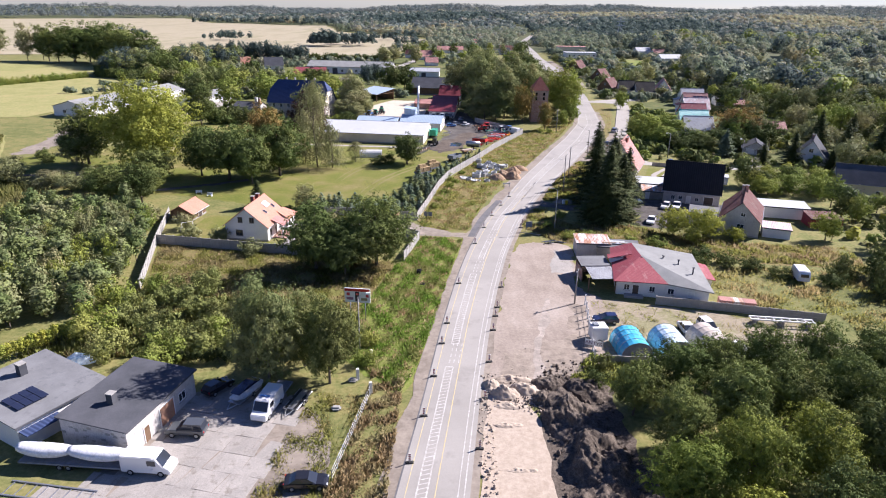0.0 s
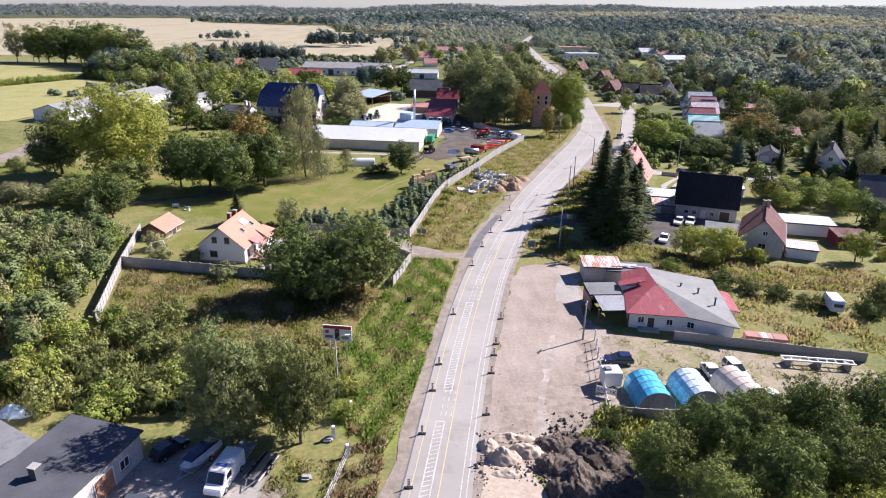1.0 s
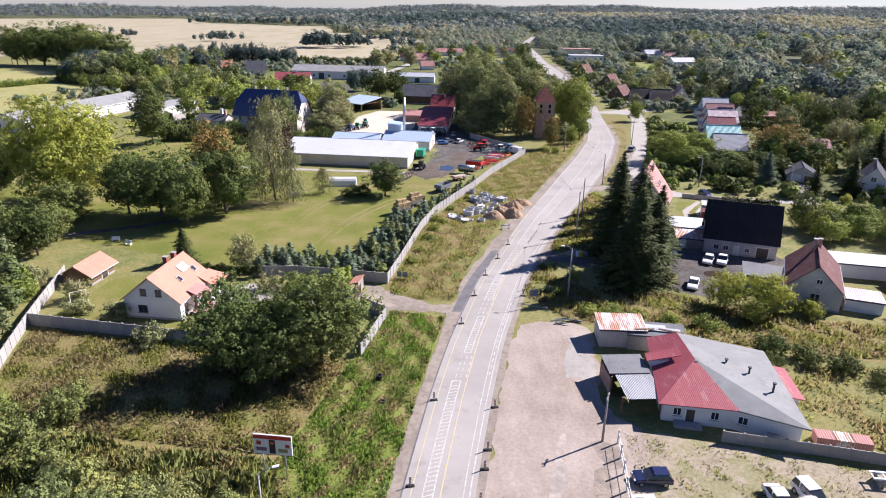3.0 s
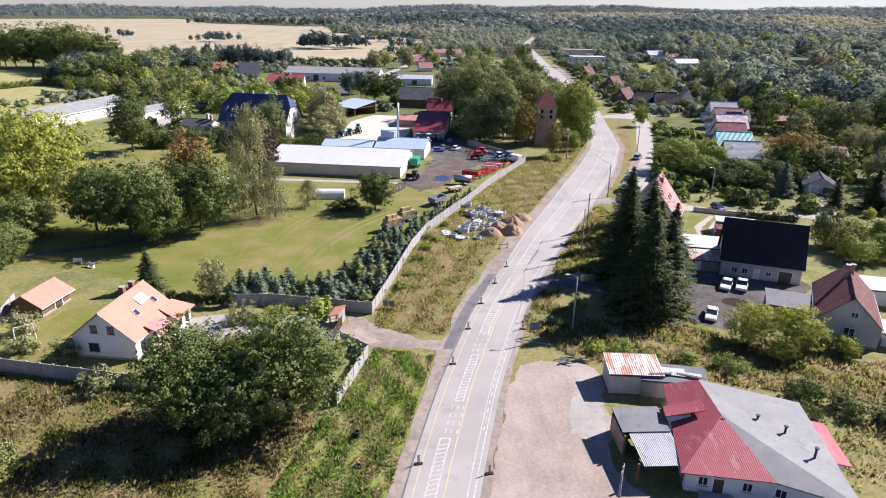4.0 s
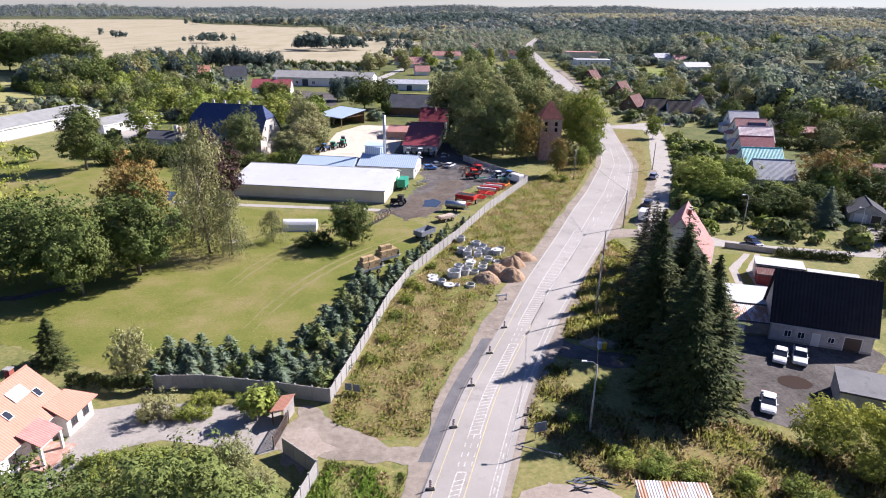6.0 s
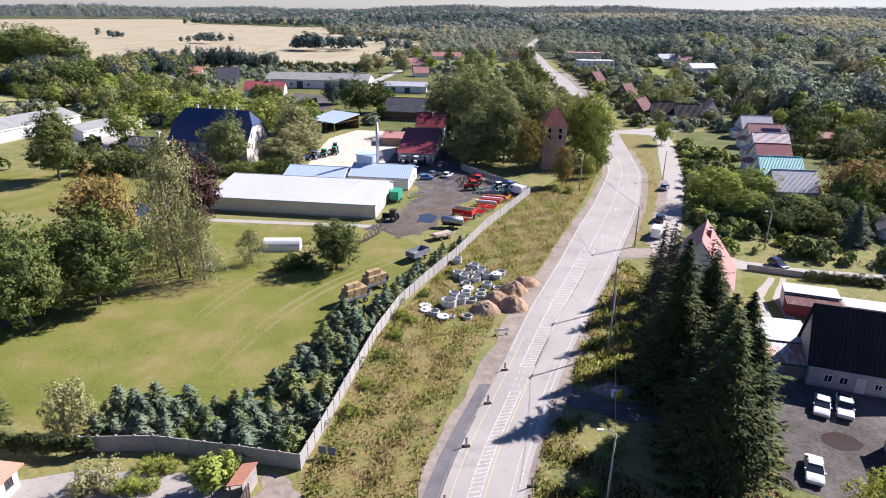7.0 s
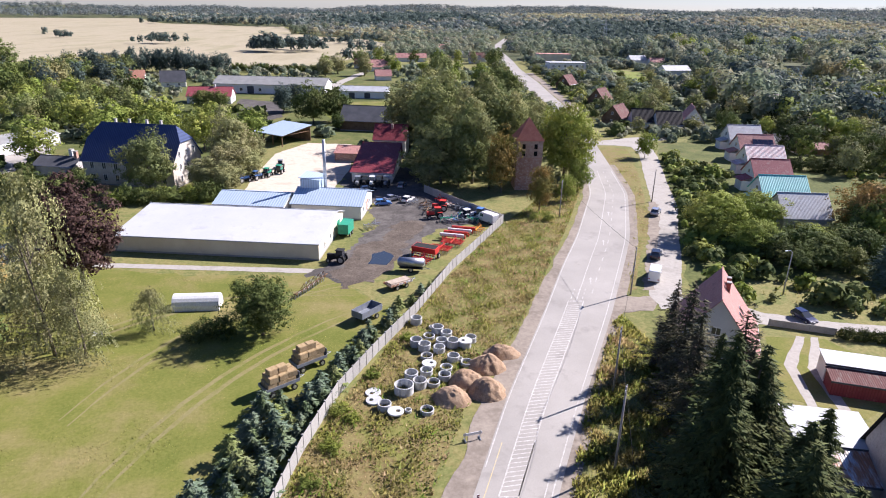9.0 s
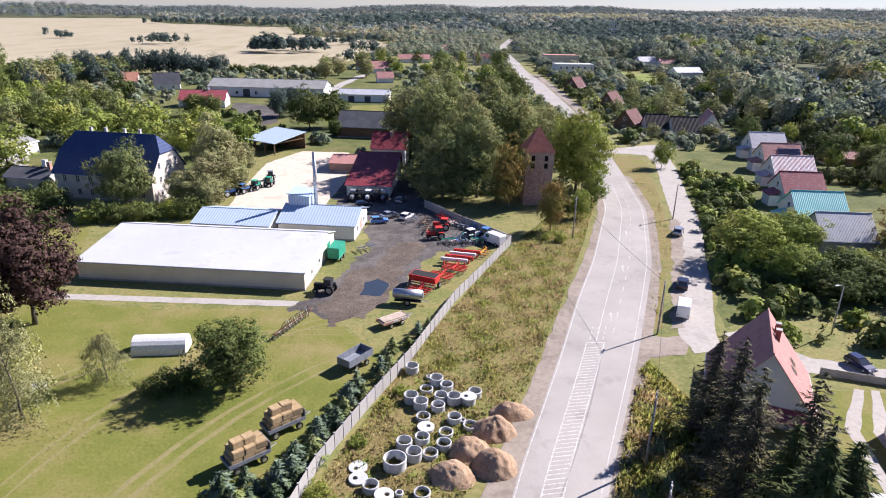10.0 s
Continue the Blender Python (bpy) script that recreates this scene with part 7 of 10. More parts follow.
# near woods to the right, in stands of one tone
X, Y = rs.uniform(140, 900, 20000), rs.uniform(330, 900, 20000)
ok = field_free(X, Y) & (X > 150 + (Y - 330) * 0.12) & ~((X > 186) & (X < 212) & (Y > 580) & (Y < 690)) & ~((X > 140) & (X < 210) & (Y > 480) & (Y < 640)) & ~(np.abs(X - np.interp(Y, [420, 512, 580, 650, 700], [225, 252, 277, 329, 350])) < np.interp(Y, [420, 470, 512, 700], [8, 16, 15, 16])) & ~((X > 178) & (X < 206) & (Y > 405) & (Y < 452)) & (X < 60 + Y * 0.76)
X, Y = X[ok][:3300], Y[ok][:3300]
R = 2.6 + 7.4 * rs.random(len(X)) ** 2.0
H = R * rs.uniform(0.8, 1.3, len(X)) + 1.5 * np.sin(X * 0.031) * np.sin(Y * 0.027)
stand = np.sin(X * 0.045 + 1.3) + np.sin(Y * 0.052 + X * 0.02) + rs.normal(0, 0.75, len(X))
for lo, hi, lf, lb in ((-9, -0.9, L_STANDDARK, "dark green crowns of mixed woodland"), (-0.9, 0.9, L_STAND, "mixed woodland of many green crowns"), (0.9, 1.4, L_GREEN, "fresh green crowns of mixed woodland"), (1.4, 9, L_STANDPALE, "pale grey-green crowns of mixed woodland")):
    sel = (stand >= lo) & (stand < hi)
    woods("near_woods", np.stack([X, Y, H], 1)[sel], R[sel], 200, 1.15, lf, lb, 1.1)
# woods on both sides of the far road
X, Y = rs.uniform(-60, 220, 3200), rs.uniform(560, 1300, 3200)
ok = field_free(X, Y) & ~((X > 100) & (X < 222) & (Y > 560) & (Y < 735)) & ~((X > -45) & (X < 72) & (Y < 722) & (Y > 580)) & ~((X > 86) & (X < 140) & (Y > 560) & (Y < 655)) & ~((X > -40) & (X < 60) & (Y < 640))
X, Y = X[ok][:1400], Y[ok][:1400]
R = rs.uniform(3.0, 6.0, len(X))
woods("roadside_woods", np.stack([X, Y, R * 1.2], 1), R, 90, 1.4, L_STAND, "green woods along the far road", 1.2)
# middle and far woods, on low ridges
D = 850 * (4350 / 850) ** rs.random(15000)
A = rs.uniform(-0.80, 0.72, 15000)
X, Y = D * np.tan(A) * 0.9, D
ok = field_free(X, Y) & (X > -1.1 * Y)
X, Y = X[ok], Y[ok]
R = np.clip(Y * 0.0075, 6, 24) * rs.uniform(0.7, 1.2, len(X))


def ridge(x, y):
    """Low wooded hills: a first swell, then the haze-tinted ridge at the end of the land."""
    w = 0.5 + 0.25 * np.sin(x / 420 + 0.7) + 0.17 * np.sin(x / 173 + 2.1) + 0.08 * np.sin(x / 71)
    return 16 * w * np.clip((y - 1300) / 900, 0, 1) + 34 * (0.35 + 0.65 * w) * np.clip((y - 2900) / 1200, 0, 1)


bm = bmesh.new()
prev = None
for y in np.arange(1300, 4650, 90.0):
    row = [bm.verts.new((x, y, lie(x, y) + float(ridge(x, y)) * float(field_free(np.array([x - 150]), np.array([y]))[0]) - 0.2)) for x in np.arange(-4500, 4501, 60.0).tolist()]
    if prev:
        for i in range(len(row) - 1):
            bm.faces.new((prev[i], prev[i + 1], row[i + 1], row[i])).smooth = True
    prev = row
tagged(part("hills", bm, M_FOREST, None), "low dark wooded hills towards the horizon", "hills", "", "structure")
C = np.stack([X, Y, np.minimum(R, 14) * 0.45 + 1 + ridge(X, Y)], 1)
# far crowns carry the haze in their leaf colour, bluest beyond 2700 m
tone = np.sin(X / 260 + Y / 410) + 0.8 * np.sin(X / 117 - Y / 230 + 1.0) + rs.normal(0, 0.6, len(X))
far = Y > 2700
for sel, lf, lb in ((~far & (tone < -0.35), L_STANDDARK, "dark conifer stands in the far forest"), (~far & (tone >= -0.35) & (tone < 0.9), L_FAR_HAZED, "wide far forest to the horizon"), (~far & (tone >= 0.9), L_STANDPALE, "pale tan stands in the far forest"), (far, L_RIDGE_HAZED, "forest on the farthest ridge, tinted blue for haze")):
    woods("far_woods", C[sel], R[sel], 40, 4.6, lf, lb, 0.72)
# clumps in the field
for cx, cy, n, rr, r0 in ((-320, 995, 16, 26, 6.5), (-364, 1004, 2, 4, 4.5), (-525, 1150, 10, 16, 6), (-590, 1222, 2, 5, 6), (-132, 855, 40, 36, 8.5), (-730, 1950, 2, 4, 9), (-690, 2010, 12, 40, 9), (-555, 1920, 12, 50, 9), (-440, 1830, 16, 60, 10), (-330, 1745, 14, 50, 9), (-104, 1010, 16, 30, 5), (-60, 1090, 16, 30, 5), (-48, 830, 8, 16, 6), (-40, 690, 8, 14, 5)):
    a = rs.uniform(0, 6.28, n)
    q = np.sqrt(rs.random(n)) * rr
    R = rs.uniform(0.6, 1.15, n) * r0
    woods("field_copse", np.stack([cx + q * np.cos(a) * 1.25, cy + q * np.sin(a), R * 1.1], 1), R, 160, 0.27 * r0, L_STANDDARK, "dark copse in the grain field", 1.3)


# ---- things ----
# concrete panel fences
def mesh_of(bm, name):
    me = bpy.data.meshes.new(name)
    bm.to_mesh(me)
    bm.free()
    return me


FENCE_POST = mesh_of(boxes((-0.09, 0.09, -0.09, 0.09, -0.2, 2.08), (-0.11, 0.11, -0.11, 0.11, 2.08, 2.14)), "post")
PANEL = bmesh.new()
for i in range(4):
    bx(PANEL, -0.96, 0.96, -0.035 - 0.006 * (i % 2), 0.035 + 0.006 * (i % 2), -0.1 + i * 0.53, 0.42 + i * 0.53)
PANEL = mesh_of(PANEL, "panel")


def concrete_fence(pts, label, h=2.0, pitch=2.05):
    x0, y0 = pts[0]
    t = thing("concrete_fence", pose(x0, y0, 0), label, "fence", "concrete fences")
    for (ax, ay), (bx_, by) in zip(pts, pts[1:]):
        d = Vector((bx_ - ax, by - ay, 0))
        n = max(1, round(d.length / pitch))
        yaw = math.degrees(math.atan2(d.y, d.x))
        for i in range(n):
            p = Vector((ax, ay, 0)) + d * (i / n)
            q = p + d * (0.5 / n)
            part("post", FENCE_POST, M_CONCRETE, t, "", pose(p.x - x0, p.y - y0, 0, 0, 0, yaw) @ Matrix.Diagonal((1, 1, h / 2, 1)))
            part("panel", PANEL, M_CONCRETE, t, "", pose(q.x - x0, q.y - y0, 0, 0, 0, yaw) @ Matrix.Diagonal((d.length / n / 2.05, 1, h / 2, 1)))
    return t


concrete_fence(WALL_LINE, "long weathered concrete panel fence beside the road")
concrete_fence([(-30.8, 143.9), (-22.9, 144.4), (-13.0, 143.0), (-6.2, 141.8)], "concrete panel fence behind the driveway")
concrete_fence([(30.4, 250), (20.5, 263), (12.6, 275)], "concrete panel fence before the churchyard")
concrete_fence([(-52.7, 101.0), (-59.5, 123.9), (-64.5, 143)], "grey concrete fence beside the plantation")
concrete_fence([(-59.5, 123.9), (-31.7, 119.1), (-20, 117.6)], "grey concrete fence below the garden")
concrete_fence([(-7.7, 116.5), (-5.2, 128.5), (-9.8, 132.2)], "curved concrete fence by the gate")
concrete_fence([(36.6, 98.9), (47.6, 96.6), (56.2, 94.6), (62.5, 93.2)], "low grey concrete yard fence", 1.5)
concrete_fence([(23.5, 79.4), (27, 79.0), (38.5, 79.2)], "low concrete fence before the tents", 1.3)
concrete_fence([(66.5, 200.6), (75.5, 197.4)], "pale low garden wall", 1.1)
# wire fence by the concrete yard
t = thing("wire_fence", pose(-9.1, 70.4, 0), "sagging pale wire fence beside the ditch", "fence")
for i in range(9):
    f = i / 8
    part("post", tubes(((-2.3 * f, -16 * f, -0.2), (-2.3 * f, -16 * f, 1.5), 0.05), n=6), M_STEEL, t)
for z in (0.4, 0.9, 1.4):
    part("wire", tubes(((0, 0, z), (-2.3, -16, z), 0.02), n=4), M_STEEL, t)
for x, y in ((-9.1, 70.8), (-11.2, 74.0), (-9.9, 79.0)):
    thing("concrete_post", pose(x, y, 0, 0, 0, 20), "leaning pale concrete gate post", "post", bm=soft_box(-0.2, 0.2, -0.2, 0.2, -0.2, 1.7, 0.03), material=M_STUCCO)

# the gate
t = thing("gate_shelter", pose(-11.2, 138.4, 0, 0, 0, 80), "small gate shelter with red tiled lean-to roof", "gate")
part("roof", roof_slab([(-1.7, -0.9, 2.5), (1.7, -0.9, 2.5), (1.7, 0.9, 1.95), (-1.7, 0.9, 1.95)], 0.1), M_TILE, t)
part("back_wall", boxes((-1.5, 1.5, -0.75, -0.65, -0.2, 2.3)), M_GREYWOOD, t)
for px in (-1.45, 1.45):
    part("post", boxes((px - 0.07, px + 0.07, 0.6, 0.74, -0.2, 1.92)), M_WOOD, t)
t = thing("driveway_gate", pose(-10.9, 132.6, 0, 0, 0, 84), "dark slatted driveway gate", "gate")
part("gate_frame", boxes((0, 5.0, -0.04, 0.04, 0.2, 0.3), (0, 5.0, -0.04, 0.04, 1.6, 1.7), (0, 0.1, -0.05, 0.05, 0, 1.8), (4.9, 5.0, -0.05, 0.05, 0, 1.8)), M_DARKFRAME, t)
for i in range(16):
    part("slat", boxes((0.2 + 0.3 * i, 0.36 + 0.3 * i, -0.02, 0.02, 0.3, 1.6)), M_DARKFRAME, t)

# billboard
t = thing("billboard", pose(-13.4, 91.4, 0, 0, 0, -6), "white billboard with a red band on two posts", "billboard")
for px in (-1.2, 1.2):
    part("post", tubes(((px, 0.1, -0.2), (px, 0.1, 3.4), 0.08), n=8), M_STEEL, t)
b = part("board", soft_box(-2.05, 2.05, -0.1, 0.1, 3.1, 5.5, 0.03), M_FRAME, t)
part("red_band", boxes((-2.0, 2.0, -0.115, -0.1, 5.0, 5.45)), M_RED, b)
part("dark_panel", boxes((-0.35, 0.3, -0.115, -0.1, 3.25, 4.95)), plain("print dark", (0.03, 0.02, 0.02), 0.6), b)
for cx, cz, w, h, c in ((-1.45, 4.5, 0.5, 0.5, (0.5, 0.05, 0.05)), (-1.2, 3.75, 1.1, 0.45, (0.25, 0.12, 0.2)), (1.1, 3.7, 1.0, 0.45, (0.3, 0.25, 0.12)), (1.6, 4.3, 0.45, 0.45, (0.5, 0.05, 0.05)), (-0.02, 4.55, 0.4, 0.3, (0.6, 0.1, 0.08))):
    part("print", boxes((cx - w / 2, cx + w / 2, -0.125, -0.116, cz - h / 2, cz + h / 2)), plain("print", c, 0.6), b)


# lamps, poles and wires
def street_lamp(x, y, h, yaw, label="grey concrete street lamp with a curved arm"):
    t = thing("street_lamp", pose(x, y, 0, 0, 0, yaw), label, "lamp", "street lamps")
    part("pole", tubes(((0, 0, -0.2), (0, 0, h), 0.14, 0.08), n=10), M_CONCRETE, t)
    part("arm", tubes(((0, 0, h - 0.1), (0.5, 0, h + 0.35), 0.04), ((0.5, 0, h + 0.35), (1.3, 0, h + 0.45), 0.04), n=6), M_STEEL, t)
    part("lamp_head", soft_box(1.2, 1.85, -0.14, 0.14, h + 0.38, h + 0.52, 0.04), M_FRAME, t)


def utility_pole(x, y, h, yaw, label="dark wooden utility pole"):
    t = thing("utility_pole", pose(x, y, 0, 0, 0, yaw), label, "pole", "utility poles")
    part("pole", tubes(((0, 0, -0.2), (0, 0, h), 0.15, 0.10), n=10), M_GREYWOOD, t)
    part("crossarm", boxes((-0.7, 0.7, -0.05, 0.05, h - 0.45, h - 0.33)), M_STEEL, t)
    for u in (-0.6, 0, 0.6):
        part("insulator", tubes(((u, 0, h - 0.33), (u, 0, h - 0.13), 0.04), n=6), M_FRAME, t)


street_lamp(25.2, 136.9, 9.2, 180)
street_lamp(-12.0, 82.2, 8.4, 20)
street_lamp(75.0, 212.0, 8.0, 200)
street_lamp(96.0, 204.0, 8.0, 200)
for x, y, h in ((32.3, 167.4, 10.5), (36.3, 182.0, 9.5), (47.9, 211.8, 8.8), (44.3, 254.5, 9.0), (71.0, 268.0, 8.5), (22.6, 98.5, 6.5)):
    utility_pole(x, y, h, 65)
for (a, za), (b_, zb) in ((((25.2, 136.9), 9.0), ((32.3, 167.4), 10.3)), (((32.3, 167.4), 10.3), ((36.3, 182.0), 9.3)), (((36.3, 182.0), 9.3), ((47.9, 211.8), 8.6)), (((47.9, 211.8), 8.6), ((44.3, 254.5), 8.8))):
    bm = bmesh.new()
    pr = None
    for i in range(13):
        f = i / 12
        c = Vector((a[0] + (b_[0] - a[0]) * f, a[1] + (b_[1] - a[1]) * f, za + (zb - za) * f - 2.2 * f * (1 - f)))
        ring = [bm.verts.new(c + Vector(o)) for o in ((0.02, 0, -0.01), (-0.02, 0, -0.01), (0, 0, 0.02))]
        if pr:
            for j in range(3):
                bm.faces.new((pr[j], pr[(j + 1) % 3], ring[(j + 1) % 3], ring[j]))
        pr = ring
    thing("overhead_wire", pose(0, 0, 0), "thin dark overhead wire between poles", "wire", "overhead wires", bm=bm, material=M_RUBBER)

# road works: striped warning boards on rubber feet
M_STRIPE_R, M_STRIPE_W = plain("sign red", (0.35, 0.06, 0.05), 0.5), plain("sign white", (0.7, 0.7, 0.68), 0.5)
board0 = thing("warning_board", pose(-3.3, 57.4, 0.07, 0, 0, 8), "striped roadworks warning board on a rubber foot", "sign", "roadworks boards")
part("foot", soft_box(-0.45, 0.45, -0.22, 0.22, 0, 0.12, 0.03), M_RUBBER, board0)
part("stem", boxes((-0.03, 0.03, -0.03, 0.03, 0.1, 0.3)), M_STEEL, board0)
panel = part("panel", soft_box(-0.13, 0.13, -0.02, 0.02, 0.3, 1.25, 0.01, 1), M_STRIPE_W, board0)
for i in range(4):
    part("stripe", prism([(-0.128, 0.34 + 0.23 * i), (0.128, 0.40 + 0.23 * i), (0.128, 0.51 + 0.23 * i), (-0.128, 0.45 + 0.23 * i)], -0.026, 0.026), M_STRIPE_R, panel)
for y in (46, 66, 75, 84, 90.5, 106, 126.8, 137.2, 146.2, 154.6, 162.5):
    copy_thing(board0, pose(strip_x(y, ROAD_L) + 0.75, y, 0.07, 0, 0, RNG.uniform(-6, 16)))
for y in (60, 70, 79, 88.5, 93.3, 96.5, 104.7, 137.5, 140):
    copy_thing(board0, pose(strip_x(y, ROAD_R) + 0.55, y, 0.055, 0, 0, RNG.uniform(-6, 16)))
t = thing("barrier", pose(17.4, 172.6, 0.05, 0, 0, 15), "grey roadworks barrier with striped board", "barrier")
for px in (-0.9, 0.9):
    part("leg", boxes((px - 0.06, px + 0.06, -0.4, 0.4, 0, 0.12), (px - 0.04, px + 0.04, -0.05, 0.05, 0.12, 1.1)), M_STEEL, t)
part("board", soft_box(-1.1, 1.1, -0.03, 0.03, 0.65, 1.0, 0.01, 1), M_STRIPE_W, t)
t = thing("road_sign", pose(19.2, 135.7, 0, 0, 0, 20), "grey back of a road sign", "sign")
for px in (-0.6, 0.6):
    part("post", tubes(((px, 0, -0.1), (px, 0, 2.2), 0.04), n=6), M_STEEL, t)
part("panel", soft_box(-0.8, 0.8, -0.03, 0.03, 0.9, 2.2, 0.01, 1), M_GREYP, t)
thing("log_barrier", pose(18.5, 133.2, 0, 0, 0, -18), "bare wooden bar lying at the lot's edge", "barrier", bm=tubes(((-2, 0, 0.35), (3.0, 0, 0.3), 0.07), ((-1.6, 0, -0.1), (-1.6, 0, 0.5), 0.06), ((2.6, 0, -0.1), (2.6, 0, 0.5), 0.06), n=6), material=M_GREYWOOD)
t = thing("notice_board", pose(-3.7, 143.8, 0, 0, 0, -12), "two small grey notice panels on posts", "sign")
for px in (-0.55, 0.55):
    part("post", tubes(((px, 0, -0.1), (px, 0, 1.5), 0.04), n=6), M_STEEL, t)
    part("panel", boxes((px - 0.45, px + 0.45, -0.05, -0.02, 0.5, 1.5)), M_GREYP, t)


# concrete well rings, lids and heaps of soil
def ring_mesh(r, h, wall=0.1, n=28):
    bm = bmesh.new()
    prof = [(r, 0), (r, h - 0.1), (r + 0.02, h - 0.05), (r - 0.02, h), (r - wall, h), (r - wall - 0.01, h - 0.05), (r - wall, 0)]
    vs = [[bm.verts.new((p * math.cos(2 * math.pi * i / n), p * math.sin(2 * math.pi * i / n), z)) for p, z in prof] for i in range(n)]
    for i in range(n):
        for j in range(len(prof) - 1):
            f = bm.faces.new((vs[i][j], vs[(i + 1) % n][j], vs[(i + 1) % n][j + 1], vs[i][j + 1]))
            f.smooth = j in (0, 5)
    bmesh.ops.recalc_face_normals(bm, faces=bm.faces[:])
    return mesh_of(bm, "concrete_ring")


RINGS = [ring_mesh(0.85, 0.85), ring_mesh(0.9, 1.1), ring_mesh(0.85, 0.55)]
for x, y in ((10.9, 201.0), (14.1, 198.1), (15.4, 196.9), (12.8, 196.4), (18.9, 195.4), (16.2, 194.0), (10.9, 194.2), (12.1, 192.9), (14.2, 192.5), (12.4, 190.6), (16.1, 190.1), (15.0, 187.6), (12.3, 186.4), (10.3, 185.3), (14.7, 185.3), (13.2, 184.0), (11.4, 183.5), (7.1, 178.7), (12.3, 177.9), (14.6, 194.6), (17.9, 188.9)):
    k = int(RNG.integers(0, 3))
    ob = thing("concrete_ring", pose(x, y, 0, 0, 0, RNG.uniform(0, 360)), "pale grey concrete well ring lying in weeds", "concrete ring", "stored well rings", bm=RINGS[k], material=M_RING)
thing("concrete_ring", pose(9.4, 182.2, 0), "large pale concrete well ring in weeds", "concrete ring", "stored well rings", bm=ring_mesh(1.25, 1.25), material=M_RING)
for x, y in ((17.0, 190.0), (13.2, 199.4), (10.0, 178.0)):
    thing("concrete_ring", pose(x, y, 0), "small grey concrete spacer ring", "concrete ring", "stored well rings", bm=ring_mesh(0.42, 0.4, 0.08, 18), material=M_RING)


def lid_mesh():
    bm = bmesh.new()
    n = 28
    rows = []
    for r, z in ((1.0, 0.0), (1.0, 0.18), (0.97, 0.2)):
        rows.append([bm.verts.new((r * math.cos(2 * math.pi * i / n), r * math.sin(2 * math.pi * i / n), z)) for i in range(n)])
    hole = [bm.verts.new((0.32 + 0.28 * math.cos(2 * math.pi * i / n), 0.28 * math.sin(2 * math.pi * i / n), 0.2)) for i in range(n)]
    low = [bm.verts.new((0.32 + 0.28 * math.cos(2 * math.pi * i / n), 0.28 * math.sin(2 * math.pi * i / n), 0.0)) for i in range(n)]
    for i in range(n):
        j = (i + 1) % n
        for a, b in ((rows[0], rows[1]), (rows[1], rows[2]), (rows[2], hole), (hole, low)):
            bm.faces.new((a[i], a[j], b[j], b[i]))
    bmesh.ops.recalc_face_normals(bm, faces=bm.faces[:])
    return mesh_of(bm, "well_cover")


LID = lid_mesh()
for x, y, z in ((18.0, 193.9, 0.86), (12.7, 188.5, 0.35), (5.5, 182.0, 0.02), (5.7, 180.2, 0.1), (8.5, 177.6, 0.3)):
    if z > 0.3:
        thing("concrete_ring", pose(x, y, 0), "pale concrete well ring under a lid", "concrete ring", "stored well rings", bm=ring_mesh(0.9, z), material=M_RING)
    thing("well_cover", pose(x, y, z, 0, 0, RNG.uniform(0, 360)), "white round concrete well lid with a hole", "concrete lid", "stored well lids", bm=LID, material=M_PLASTIC if z < 0.2 else M_RING)


def heap(x, y, rx, ry, h, mat, label, name="soil_mound", rough=0.25, seed=0, flat=1.0, yaw=0.0, category="heap", res=40):
    """A lumpy heap: a round grid lifted by a smooth hill and noise."""
    bm = bmesh.new()
    rows = []
    for i in range(res // 2 + 1):
        q = i / (res // 2)
        row = []
        for j in range(res):
            a = 2 * math.pi * j / res
            px, py = q * math.cos(a), q * math.sin(a)
            e = (1 - q ** 2) ** 1.2 if flat == 1.0 else min(1.0, (1 - q ** 2) * flat)
            nz = noise.fractal(Vector((px * rx * 0.5 + seed, py * ry * 0.5, seed * 1.7)), 0.8, 2.1, 4)
            nz2 = noise.fractal(Vector((px * rx * 1.7 + seed, py * ry * 1.7, seed)), 0.9, 2.1, 3)
            z = h * e + (nz * rough * h + nz2 * 0.28 * rough) * (1 - q ** 4)
            row.append(bm.verts.new((px * rx * (1 + 0.12 * nz), py * ry * (1 + 0.12 * nz), max(-0.05, z) if q < 1 else -0.05)))
            if i == 0:
                break
        rows.append(row)
    for j in range(res):
        bm.faces.new((rows[0][0], rows[1][j], rows[1][(j + 1) % res]))
    for i in range(1, res // 2):
        for j in range(res):
            bm.faces.new((rows[i][j], rows[i + 1][j], rows[i + 1][(j + 1) % res], rows[i][(j + 1) % res]))
    for f in bm.faces:
        f.smooth = True
    bmesh.ops.recalc_face_normals(bm, faces=bm.faces[:])
    return thing(name, pose(x, y, 0, 0, 0, yaw), label, category, bm=bm, material=mat)


for i, (x, y, rx, ry, h) in enumerate(((20.6, 188.2, 2.9, 2.3, 1.9), (23.0, 191.6, 2.7, 1.8, 1.6), (17.6, 184.6, 2.6, 2.3, 1.7), (20.0, 182.2, 2.6, 2.6, 2.1), (15.4, 180.6, 2.7, 2.2, 1.7))):
    heap(x, y, rx, ry, h, M_MOUND, "crumbling heap of brown soil beside the road", "soil_mound", 0.15, i * 3.1, res=56)
